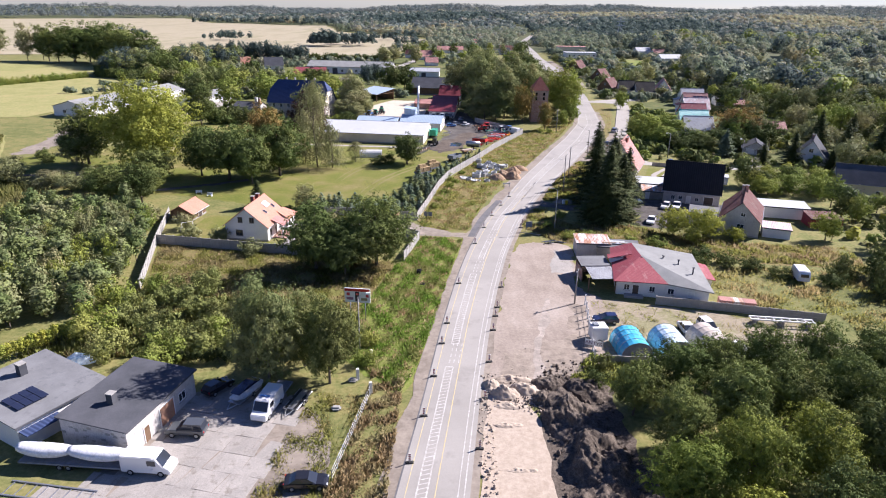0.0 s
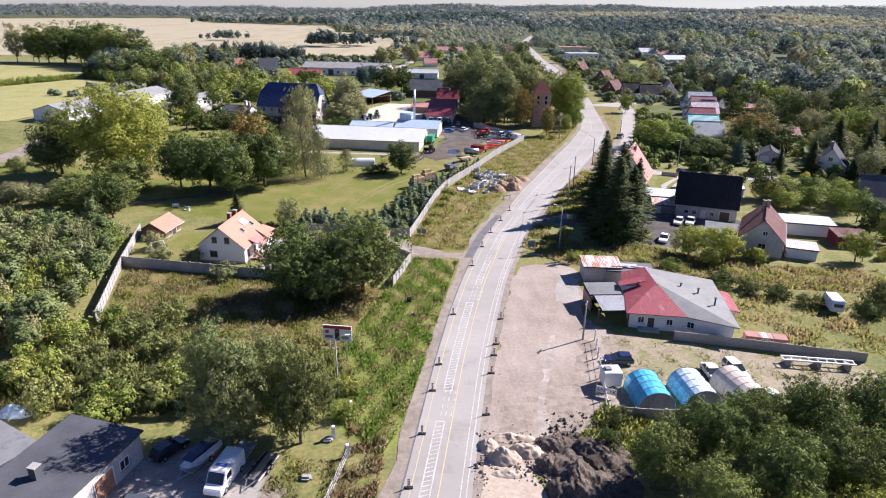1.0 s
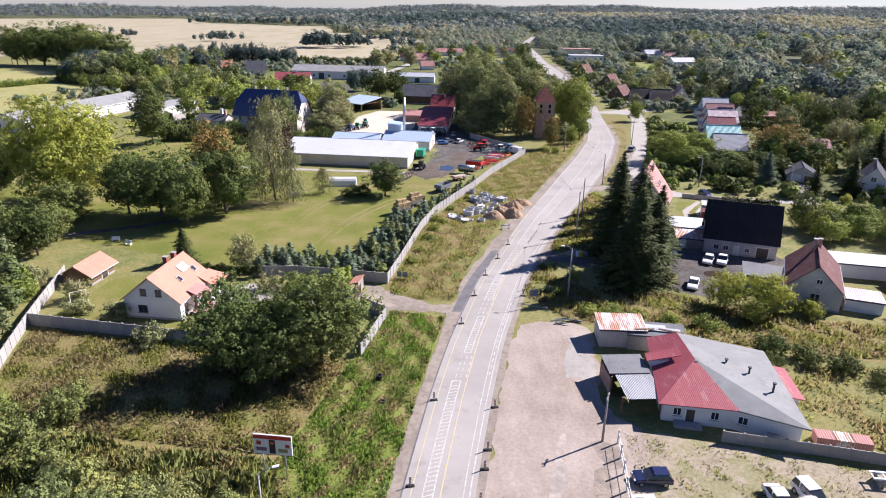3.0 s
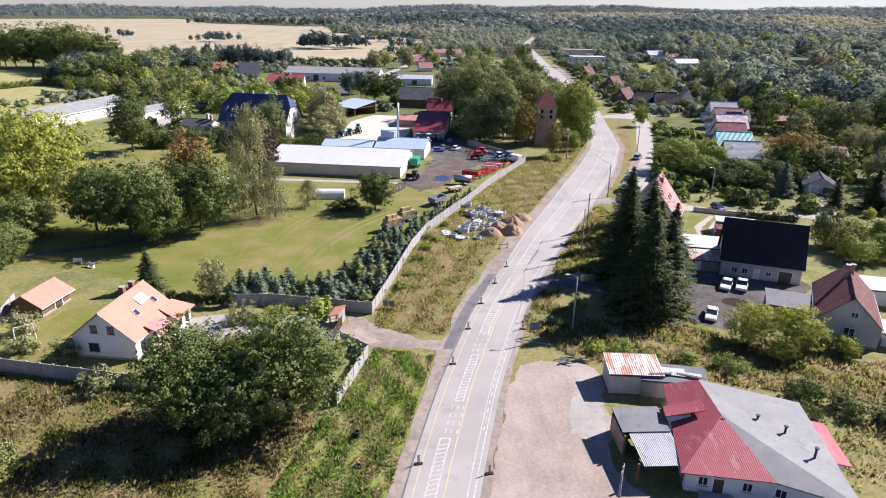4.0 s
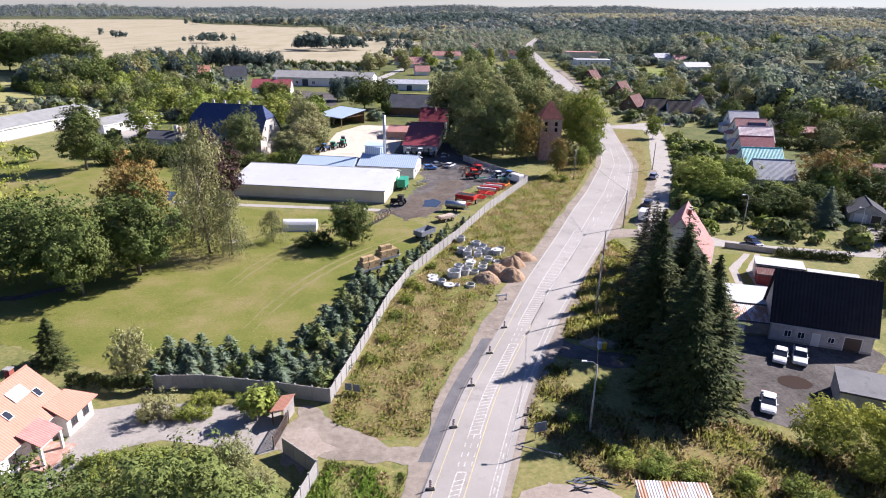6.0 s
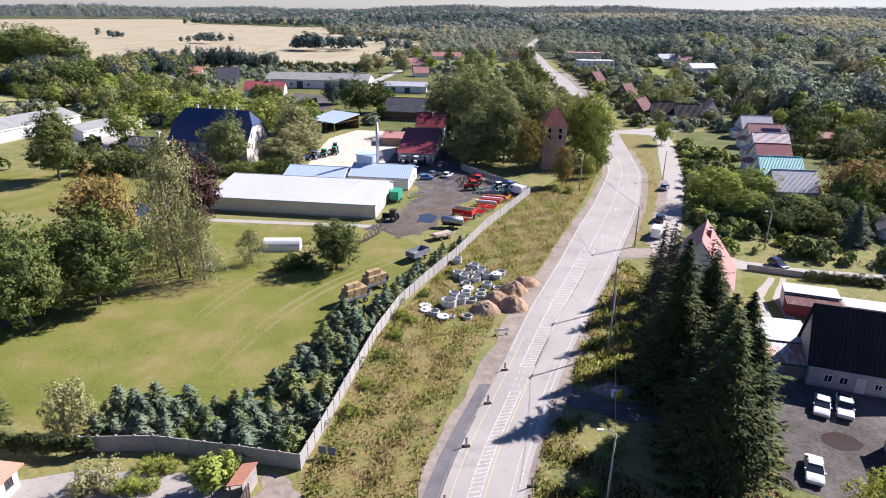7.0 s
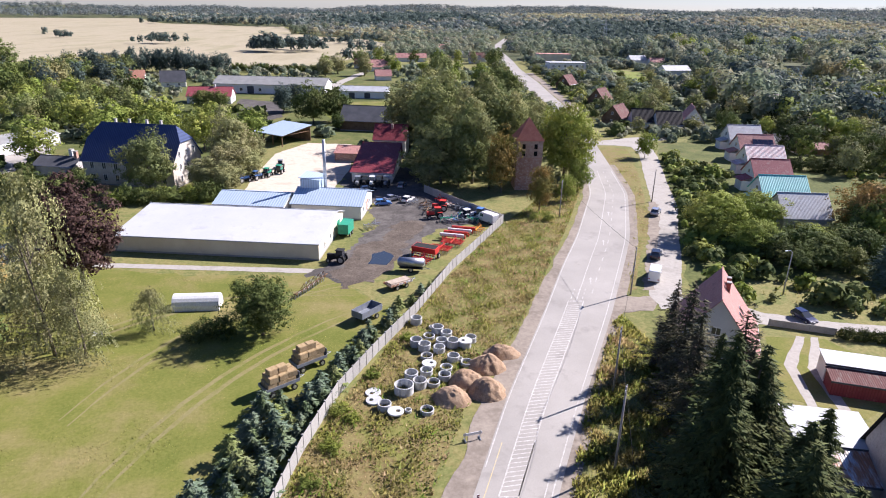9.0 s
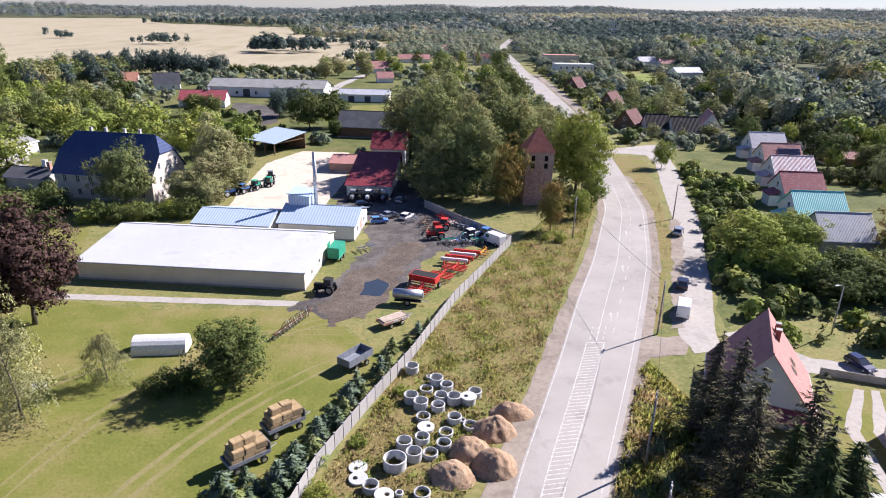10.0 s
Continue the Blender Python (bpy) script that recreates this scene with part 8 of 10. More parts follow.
# the dug ground beside the sand
for i, (x, y, rx, ry, h) in enumerate(((15.8, 66.5, 3.6, 6.0, 1.9), (17.6, 58.0, 4.2, 6.5, 2.2), (19.4, 72.0, 3.6, 3.0, 1.5), (16.6, 49.0, 4.0, 6.0, 2.0), (14.6, 73.6, 2.6, 1.6, 0.9))):
    heap(x, y, rx, ry, h, M_MUD, "dark churned earth heap with roots", "earth_bank", 0.5, i * 5.3 + 1, res=72)
for i, (x, y, rx, ry, h) in enumerate(((8.4, 71.0, 2.0, 1.5, 1.2), (10.9, 72.2, 2.2, 1.4, 1.0), (13.1, 70.0, 1.3, 2.0, 1.2), (6.6, 72.8, 1.3, 1.5, 0.7), (9.6, 74.4, 2.6, 1.0, 0.7), (9.0, 68.4, 2.2, 0.8, 0.35))):
    heap(x, y, rx, ry, h, M_MUD if i == 2 else M_SAND, "broken sandy clods at the edge of the dig", "clod_mound", 0.6, i * 2.3 + 7, res=40)

for i, (x, y, rx, ry, h) in enumerate(((9.0, 56.5, 2.6, 0.5, 0.22), (8.4, 64.5, 2.2, 0.7, 0.25))):
    heap(x, y, rx, ry, h, M_SAND, "ridge of dug pale sand", "sand_ridge", 0.6, i * 4.1 + 3, res=48)


def clods(poly, n, r0, r1, mat, label, seed):
    """Broken lumps of earth strewn over a patch, too many to count."""
    r = np.random.default_rng(seed)
    xs, ys = [p[0] for p in poly], [p[1] for p in poly]
    bm = bmesh.new()
    bmesh.ops.create_icosphere(bm, subdivisions=1, radius=1.0)
    tris = np.array([[v.co[:] for v in f.verts] for f in bm.faces])
    bm.free()
    c = np.stack([r.uniform(min(xs), max(xs), n), r.uniform(min(ys), max(ys), n)], 1)
    rad = r0 + (r1 - r0) * r.random(n) ** 3
    out = []
    for k in range(n):
        jig = {}
        sq = r.uniform(0.5, 1.2, 3)
        t = np.array([[v * jig.setdefault(tuple(np.round(v, 3)), r.uniform(0.6, 1.25)) for v in tri] for tri in tris])
        out.append((t * sq * rad[k]).reshape(-1, 3) + np.array([c[k, 0], c[k, 1], rad[k] * 0.15 + 0.06]))
    v = np.concatenate(out)
    me = bpy.data.meshes.new("clods")
    me.from_pydata(v.tolist(), [], np.arange(len(v)).reshape(-1, 3).tolist())
    return tagged(part("clods", me, mat, None), label, "earth", "", "stuff")


clods([(5.4, 68), (14, 76)], 320, 0.04, 0.24, M_LOT, "broken pale clods at the end of the dig", 1)
clods([(9, 67), (14, 74)], 160, 0.05, 0.34, M_MUD, "dark broken clods at the end of the dig", 2)
clods([(11, 66), (14, 73)], 60, 0.05, 0.3, M_SAND, "crumbled sand at the end of the cut", 6)
clods([(13, 44), (22, 73)], 420, 0.08, 0.5, M_MUD, "churned dark clods of earth", 3)
clods([(4.6, 40), (6.4, 70)], 260, 0.05, 0.3, M_SAND, "crumbled sand along the cut", 4)
clods([(8, 74), (21, 90)], 160, 0.02, 0.10, M_LOT, "scattered small clods on the lot", 5)
clods([(14, 70), (21, 80)], 300, 0.05, 0.36, M_MUD, "brown clods on the rim of the dig", 8)
heap(31.2, 158.4, 3.2, 1.4, 0.7, M_SHOULDER, "grey rubble heap by the lane", "rubble_mound", 0.7, 8.8)


# vehicles
WHEEL_T = mesh_of(tubes(((0, -0.1, 0), (0, 0.1, 0), 0.32), n=16), "tyre")
WHEEL_R = mesh_of(tubes(((0, -0.105, 0), (0, 0.105, 0), 0.19), n=12), "rim")


def wheels(t, xs, w, r=0.32):
    for x in xs:
        for s in (-1, 1):
            tyre = part("wheel", WHEEL_T, M_TYRE, t, "", pose(x, s * (w / 2 - 0.1), r) @ Matrix.Scale(r / 0.32, 4))
            part("rim", WHEEL_R, M_STEEL, tyre)


def paint(name, c, metal=0.0):
    return plain(name, c, 0.25, metal, 0.5, 0.6)


P_BLACK, P_NAVY, P_WHITE, P_SILVER = paint("black car paint", (0.015, 0.015, 0.018)), paint("navy car paint", (0.015, 0.02, 0.06)), paint("white car paint", (0.72, 0.72, 0.71)), paint("silver car paint", (0.40, 0.41, 0.43), 0.5)
P_REDC, P_BLUEC, P_GREYC = paint("red car paint", (0.32, 0.02, 0.04)), paint("blue car paint", (0.10, 0.25, 0.55)), paint("grey car paint", (0.10, 0.11, 0.12), 0.3)
LAMP_W, LAMP_R = plain("headlight glass", (0.7, 0.7, 0.7), 0.1), plain("tail light", (0.4, 0.02, 0.02), 0.2)

BODY = {
    "hatch": (4.1, 1.75, [(-2.05, 0.30), (-2.08, 0.75), (-2.0, 0.92), (-0.9, 0.95), (0.75, 0.93), (1.75, 0.80), (2.05, 0.62), (2.06, 0.30)], [(-1.98, 0.92), (-1.55, 1.40), (-1.0, 1.46), (-0.1, 1.44), (0.95, 0.92)]),
    "sedan": (4.6, 1.8, [(-2.3, 0.30), (-2.32, 0.78), (-2.2, 0.93), (-1.3, 0.96), (0.85, 0.93), (1.95, 0.80), (2.28, 0.62), (2.3, 0.30)], [(-1.75, 0.95), (-1.0, 1.38), (-0.4, 1.43), (0.2, 1.41), (1.1, 0.92)]),
    "suv": (4.6, 1.85, [(-2.3, 0.38), (-2.32, 0.85), (-2.25, 1.08), (0.85, 1.06), (1.95, 0.98), (2.28, 0.78), (2.3, 0.38)], [(-2.22, 1.06), (-1.95, 1.66), (-1.4, 1.72), (0.0, 1.68), (0.95, 1.05)]),
    "van": (5.4, 2.0, [(-2.7, 0.35), (-2.72, 2.25), (-2.6, 2.35), (1.0, 2.35), (1.3, 2.25), (2.0, 1.25), (2.6, 1.05), (2.7, 0.8), (2.7, 0.35)], None),
    "pickup": (5.1, 1.85, [(-2.5, 0.42), (-2.52, 1.05), (0.9, 1.05), (1.95, 1.0), (2.5, 0.85), (2.52, 0.42)], [(-0.6, 1.05), (-0.5, 1.62), (0.0, 1.68), (0.5, 1.66), (1.1, 1.05)]),
}


def car(x, y, yaw, kind, mat, label, name="car"):
    L, W, low, cab = BODY[kind]
    t = thing(name, pose(x, y, 0.05, 0, 0, yaw), label, "car" if kind != "van" else "van", "parked cars")
    bm = prism(low, -W / 2, W / 2, 0.07)
    body = part("body", bm, mat, t)
    if cab:
        bm = prism(cab, -W / 2 + 0.06, W / 2 - 0.06)
        for v in bm.verts:
            if v.co.z > 1.2:
                v.co.y *= 0.84
        part("glazing", bm, M_GLASS, t)
        top = max(z for _, z in cab)
        xs = [px for px, z in cab if z > top - 0.09]
        part("roof", soft_box(min(xs) - 0.08, max(xs) + 0.08, -W / 2 + 0.2, W / 2 - 0.2, top - 0.05, top + 0.035, 0.03), mat, t)
        for s in (-1, 1):
            xm = sum(xs) / len(xs) + 0.05
            part("pillar", boxes((xm - 0.05, xm + 0.05, s * (W / 2 - 0.13) - 0.05, s * (W / 2 - 0.13) + 0.05, low[2][1] - 0.05, top)), mat, t)
    else:
        part("windscreen", roof_slab([(1.36, -W / 2 + 0.14, 2.24), (2.02, -W / 2 + 0.1, 1.32), (2.02, W / 2 - 0.1, 1.32), (1.36, W / 2 - 0.14, 2.24)], 0.02), M_GLASS, t)
        for s in (-1, 1):
            part("side_window", boxes((0.3, 1.25, s * W / 2 - 0.012, s * W / 2 + 0.012, 1.35, 2.0)), M_GLASS, t)
    if kind == "pickup":
        part("load_bed", boxes((-2.4, -0.7, -0.75, 0.75, 1.052, 1.07)), M_RUBBER, t)
    for s in (-1, 1):
        part("headlight", soft_box(L / 2 - 0.16, L / 2 - 0.02, s * (W / 2 - 0.3) - 0.16, s * (W / 2 - 0.3) + 0.16, 0.58, 0.72, 0.02, 1), LAMP_W, t)
        part("tail_light", soft_box(-L / 2 - 0.03, -L / 2 + 0.08, s * (W / 2 - 0.2) - 0.1, s * (W / 2 - 0.2) + 0.1, 0.7, 0.9, 0.02, 1), LAMP_R, t)
        part("mirror", soft_box(0.75, 0.93, s * (W / 2 + 0.08) - 0.09, s * (W / 2 + 0.08) + 0.09, 0.95, 1.08, 0.02, 1), mat, t)
    wheels(t, (-L * 0.31, L * 0.31), W + 0.06, 0.32 if kind in ("hatch", "sedan") else 0.36)
    return t


car(26.3, 91.9, 180, "hatch", P_NAVY, "dark blue hatchback in the dusty yard")
car(38.4, 88.8, -88, "sedan", P_WHITE, "white saloon beside the tents")
car(41.9, 89.3, -80, "suv", P_WHITE, "white estate car beside the tents")
car(-29.6, 61.9, 178, "suv", P_GREYC, "dark grey estate car on the concrete yard")
car(-29.0, 71.0, 60, "hatch", P_BLACK, "black car under the trees")
car(-13.9, 53.6, 4, "sedan", P_BLACK, "black saloon on the grass")
car(56.2, 155.0, 240, "sedan", P_WHITE, "white car in the gravel yard")
car(58.8, 154.7, 243, "pickup", P_WHITE, "white pickup in the gravel yard")
car(48.9, 143.0, 245, "sedan", P_WHITE, "white car with a blue bonnet")
car(61.4, 147.0, 30, "hatch", P_REDC, "dark red car beside the annex")
car(49.4, 159.5, -60, "hatch", P_WHITE, "white car behind the spruces")
car(68.3, 257.5, 60, "suv", P_SILVER, "silver car at the edge of the side road")
car(54.6, 219.0, 66, "van", P_WHITE, "white van parked on the side road", "van")
car(58.5, 229.5, 66, "suv", P_BLACK, "black car parked on the side road")
car(73.2, 202.4, -75, "hatch", P_NAVY, "dark blue car on the grass")
car(-2.0, 275.0, 20, "hatch", P_BLACK, "dark car before the red barn")
car(44.2, 82.4, -60, "hatch", P_WHITE, "white car behind the beige tent")
car(8.6, 266.4, 60, "hatch", P_WHITE, "white car among farm junk")
car(6.8, 279.4, 75, "hatch", P_SILVER, "silver car beside the red barn")
car(2.5, 263.0, 15, "hatch", P_BLUEC, "pale blue car in the farmyard")
car(4.5, 267.0, 40, "sedan", P_SILVER, "silver car in the farmyard")
# van with a flat bed, boat, car trailer, truck with wrapped boats
t = car(-21.4, 66.6, -100, "van", P_WHITE, "white recovery van with a flat bed", "recovery_van")
part("flat_bed", boxes((-5.6, -2.8, -1.0, 1.0, 0.7, 0.85)), M_GREYP, t)
part("warning_light", soft_box(0.2, 0.5, -0.6, 0.6, 2.38, 2.5, 0.03), P_BLUEC, t)


def trailer(x, y, yaw, L, W, h, mat, label, sides=0.0, name="trailer", axle=(0.0,), r=0.32):
    t = thing(name, pose(x, y, 0.02, 0, 0, yaw), label, "trailer")
    part("bed", soft_box(-L / 2, L / 2, -W / 2, W / 2, h - 0.12, h, 0.02, 1), mat, t)
    part("drawbar", tubes(((L / 2, -0.5, h - 0.1), (L / 2 + 1.3, 0, h - 0.2), 0.05), ((L / 2, 0.5, h - 0.1), (L / 2 + 1.3, 0, h - 0.2), 0.05), n=6), M_STEEL, t)
    if sides:
        for a in ((-L / 2, L / 2, -W / 2, -W / 2 + 0.06), (-L / 2, L / 2, W / 2 - 0.06, W / 2), (-L / 2, -L / 2 + 0.06, -W / 2 + 0.06, W / 2 - 0.06), (L / 2 - 0.06, L / 2, -W / 2 + 0.06, W / 2 - 0.06)):
            part("side_board", boxes((*a, h, h + sides)), mat, t)
    wheels(t, axle, W + 0.1, r)
    return t


t = trailer(-18.0, 68.4, -105, 4.4, 1.9, 0.6, M_STEEL, "empty steel car trailer on the grass", axle=(-0.4, 0.4))
for s in (-1, 1):
    part("ramp", boxes((-2.2, 2.2, s * 0.6 - 0.18, s * 0.6 + 0.18, 0.605, 0.64)), M_RUBBER, t)
t = trailer(-25.0, 69.5, -112, 4.6, 1.8, 0.55, M_STEEL, "white motor boat on a trailer", name="boat_trailer", axle=(-0.6,))
b = part("boat_hull", prism([(-2.6, 0.65), (-2.6, 1.4), (2.9, 1.6), (2.2, 0.9), (1.2, 0.65)], -0.95, 0.95, 0.12), M_CLOTH, t)
for v in b.data.vertices:
    if v.co.x > 1.0:
        v.co.y *= max(0.15, 1 - (v.co.x - 1.0) / 2.2)
part("boat_cover", prism([(-2.4, 1.45), (-1.2, 1.85), (0.8, 1.8), (2.0, 1.6)], -0.75, 0.75, 0.05), P_NAVY, t)
t = car(-31.2, 55.6, -4, "van", P_WHITE, "white truck with two wrapped boat hulls", "boat_truck")
part("long_bed", boxes((-14.2, -2.75, -1.0, 1.0, 0.6, 0.8)), M_GREYP, t)
wheels(t, (-9.6, -8.6), 2.0, 0.34)
for c, ln in ((-5.2, 7.0), (-11.4, 6.2)):
    bm = bmesh.new()
    prev = None
    for i in range(15):
        f = i / 14
        r = 0.95 * (math.sin(math.pi * (0.12 + 0.8 * f))) ** 0.55
        ring = [bm.verts.new((c - ln / 2 + ln * f, 1.05 * r * math.cos(2 * math.pi * j / 14), 1.75 + 0.25 * (2 * f - 1) ** 2 + 0.75 * r * math.sin(2 * math.pi * j / 14) + 0.05 * noise.noise(Vector((f * 6, j, c))))) for j in range(14)]
        if prev:
            for j in range(14):
                fc = bm.faces.new((prev[j], prev[(j + 1) % 14], ring[(j + 1) % 14], ring[j]))
                fc.smooth = True
        else:
            bm.faces.new(ring[::-1])
        prev = ring
    bm.faces.new(prev)
    bmesh.ops.recalc_face_normals(bm, faces=bm.faces[:])
    part("wrapped_hull", bm, M_CLOTH, t, "hull wrapped in white sheet")
t = thing("bare_trailer", pose(-39.5, 51.8, 0, 0, 0, -8), "bare steel trailer frame on the ground", "trailer")
for s in (-1, 1):
    part("rail", boxes((-5.5, 4.2, s * 1.0 - 0.08, s * 1.0 + 0.08, -0.02, 0.16)), M_STEEL, t)
for i in range(8):
    part("rung", boxes((-5.2 + 1.3 * i, -5.1 + 1.3 * i, -0.92, 0.92, 0.02, 0.1)), M_STEEL, t)
heap(-50.5, 77.6, 2.2, 1.2, 1.3, M_TARP2, "heap under a pale blue tarpaulin", "covered_mound", 0.4, 3.3)
for i in range(5):
    thing("junk_box", pose(-40.5 + 1.3 * i, 57.2 + RNG.uniform(-0.4, 0.4), 0, 0, 0, RNG.uniform(0, 90)), "old box stored against the wall", "box", bm=soft_box(-0.4, 0.4, -0.35, 0.35, 0, RNG.uniform(0.5, 1.0), 0.03), material=(M_BLUEP, M_GREYWOOD, M_WOOD)[i % 3])
for k, (x, y) in enumerate(((-13.0, 67.2), (-11.8, 73.6))):
    thing("stone", pose(x, y, 0), "pale boulder lying in the grass", "stone", bm=soft_box(-0.6, 0.6, -0.45, 0.45, -0.1, 0.45, 0.2, 2), material=M_CONCRETE)
# thuja row behind the garages
for i in range(16):
    tree(-60.5 + 0.45 * i, 76.5 + 0.62 * i, RNG.uniform(2.6, 3.4), 0.62, "column", L_YELLOW, "thuja", "light green thuja in a tight row", "tree", "thuja row")
for i in range(14):
    tree(-40.5 + 0.85 * i, 77.2 + 0.05 * i, RNG.uniform(1.8, 2.4), 0.5, "column", L_CONIFER, "thuja", "dark thuja in a tight row", "tree", "thuja row")


# tents in the workshop yard
def tent(x, y, yaw, mat, label, w=4.8, ln=5.6, h=2.7):
    t = thing("tunnel_tent", pose(x, y, 0, 0, 0, yaw), label, "tent", "tunnel tents")
    n, m = 10, 8
    bm = bmesh.new()
    vs = []
    for i in range(m + 1):
        sag = 0.06 * (i % 2)
        vs.append([bm.verts.new(((w / 2) * math.cos(math.pi * j / n) * (1 - sag * 0.4), -ln / 2 + ln * i / m, max(-0.05, (h - sag) * math.sin(math.pi * j / n) ** 0.75))) for j in range(n + 1)])
    for i in range(m):
        for j in range(n):
            bm.faces.new((vs[i][j], vs[i + 1][j], vs[i + 1][j + 1], vs[i][j + 1]))
    bmesh.ops.recalc_face_normals(bm, faces=bm.faces[:])
    bmesh.ops.solidify(bm, geom=bm.faces[:], thickness=0.03)
    part("cover", bm, mat, t)
    # the near end is an open mouth; a grey face is added to fill it
    for e in (-1, 1):
        bm = bmesh.new()
        arc = [bm.verts.new(((w / 2 - 0.05) * math.cos(math.pi * j / n), e * (ln / 2 - 0.12), max(0, (h - 0.07) * math.sin(math.pi * j / n) ** 0.75))) for j in range(n + 1)]
        bm.faces.new(arc)
        part("end_face", bm, M_GREYP if e < 0 else mat, t)
    for i in range(5):
        yy = -ln / 2 + ln * i / 4
        rows = [(((w / 2 + 0.02) * math.cos(math.pi * j / n), yy, (h + 0.02) * math.sin(math.pi * j / n) ** 0.75), ((w / 2 + 0.02) * math.cos(math.pi * (j + 1) / n), yy, max(0, (h + 0.02) * math.sin(math.pi * (j + 1) / n)) ** 1.0 if j + 1 == n else (h + 0.02) * math.sin(math.pi * (j + 1) / n) ** 0.75), 0.03) for j in range(n)]
        part("hoop", tubes(*rows, n=5), M_STEEL, t)


tent(28.1, 83.2, 4, M_TARP, "bright blue tunnel tent in the yard")
tent(34.1, 83.8, 6, M_TARP2, "faded blue tunnel tent in the yard")
tent(40.3, 84.6, 14, M_TARP3, "beige tunnel tent in the yard")
t = thing("kiosk_trailer", pose(23.8, 86.2, 0, 0, 0, 4), "white box trailer beside the fence", "trailer")
part("body", soft_box(-1.2, 1.2, -1.1, 1.1, 0.4, 2.5, 0.05), M_STUCCO, t)
part("roof_unit", soft_box(-0.9, -0.1, -0.4, 0.5, 2.5, 2.75, 0.03), M_GREYP, t)
wheels(t, (0.0,), 2.3, 0.3)
t = thing("banner", pose(22.6, 83.4, 0, 0, 0, -24), "white banner with dark lettering on the fence", "sign")
part("sheet", boxes((-1.3, 1.3, -0.02, 0.02, 0.5, 1.4)), M_FRAME, t)
fc = bpy.data.curves.new("lettering", "FONT")
fc.body, fc.size, fc.align_x, fc.extrude = "ANTYK", 0.78, "CENTER", 0.004
tmp = bpy.data.objects.new("lettering", fc)
scene.collection.objects.link(tmp)
letters = bpy.data.meshes.new_from_object(tmp.evaluated_get(bpy.context.evaluated_depsgraph_get()))
bpy.data.objects.remove(tmp)
part("lettering", letters, plain("letter ink", (0.12, 0.05, 0.08), 0.6), t, "", pose(0, -0.03, 0.68, 90))
for px in (-1.3, 1.3):
    part("post", tubes(((px, 0.05, -0.1), (px, 0.05, 1.9), 0.04), n=6), M_STEEL, t)
t = thing("rail_fence", pose(22.0, 80, 0), "tall pale posts along the yard edge", "fence")
for i in range(8):
    part("post", boxes((0.33 * i - 0.08, 0.33 * i + 0.08, 2.6 * i - 0.08, 2.6 * i + 0.08, -0.2, 1.9)), M_STUCCO, t)
    if i < 7:
        part("rail", tubes(((0.33 * i, 2.6 * i, 1.5), (0.33 * i + 0.33, 2.6 * i + 2.6, 1.5), 0.03), ((0.33 * i, 2.6 * i, 0.7), (0.33 * i + 0.33, 2.6 * i + 2.6, 0.7), 0.03), n=5), M_STEEL, t)
t = thing("steel_truss", pose(54.6, 91.9, 0, 0, 0, -7), "long white steel truss on stacked beams", "truss")
for s in (-1, 1):
    part("chord", boxes((-4.9, 4.9, s * 0.55 - 0.1, s * 0.55 + 0.1, 0.9, 1.1)), M_FRAME, t)
for i in range(9):
    part("strut", boxes((-4.8 + 1.2 * i - 0.05, -4.8 + 1.2 * i + 0.05, -0.45, 0.45, 0.93, 1.03)), M_FRAME, t)
for px in (-4, 0, 4):
    part("support", boxes((px - 0.2, px + 0.2, -0.8, 0.8, -0.1, 0.9)), M_GREYWOOD, t)
t = thing("caravan", pose(67.2, 110.6, 0, 0, 0, 80), "small white caravan in rough grass", "caravan")
part("body", prism([(-2.2, 0.5), (-2.25, 1.6), (-1.8, 2.4), (1.7, 2.45), (2.1, 1.7), (2.15, 0.5)], -1.05, 1.05, 0.1), M_CLOTH, t)
part("end_window", boxes((-2.26, -2.1, -0.7, 0.7, 1.35, 1.9)), M_GLASS, t)
part("side_window", boxes((-0.9, 0.6, -1.075, -1.05, 1.3, 1.9)), M_GLASS, t)
wheels(t, (0.0,), 2.1, 0.3)
for i, m in enumerate((M_OLDRED, M_RUSTSHEET, M_OLDRED)):
    thing("roof_sheet", pose(48.4 + 1.9 * i, 99.1 - 0.4 * i, 0, 0, 0, -12), "corrugated sheet laid on a low stack", "sheet", bm=boxes((-1.0, 1.0, -0.9, 0.9, -0.05, 1.2)), material=m)
t = trailer(75.5, 92, 100, 3.0, 1.6, 0.7, M_GREYP, "dark farm trailer by the bushes")
for k in range(14):
    thing("old_pipe", pose(21.6 + RNG.uniform(0, 4.2), 128.0 + RNG.uniform(-0.8, 0.8), 0.1, 0, 0, RNG.uniform(-40, 20)), "old grey pipe in a junk pile", "pipe", "junk pile", bm=tubes(((-0.9, 0, 0), (0.9, 0, RNG.uniform(0.0, 0.4)), 0.07), n=6), material=M_STEEL if k % 2 else M_RUBBER)
# tyres and bins
tyre_me = ring_mesh(0.42, 0.26, 0.16, 20)
for x, y, z in ((-4.5, 110.5, 0.0), (-4.5, 110.5, 0.27), (-4.4, 110.5, 0.54), (-3.6, 105.4, 0.0)):
    thing("tyre", pose(x, y, z), "old black tyre in the grass", "tyre", "old tyres", bm=tyre_me, material=M_TYRE)
for x, m, lb in ((30.6, M_FRAME, "pale grey waste bin at the lane"), (31.3, plain("bin yellow", (0.72, 0.52, 0.03), 0.5), "yellow waste bin at the lane")):
    t = thing("waste_bin", pose(x, 156.6, 0.02, 0, 0, 15), lb, "bin")
    part("body", soft_box(-0.28, 0.28, -0.28, 0.28, 0.05, 1.0, 0.05), m, t)
    part("lid", soft_box(-0.3, 0.3, -0.31, 0.31, 1.0, 1.1, 0.03), m, t)


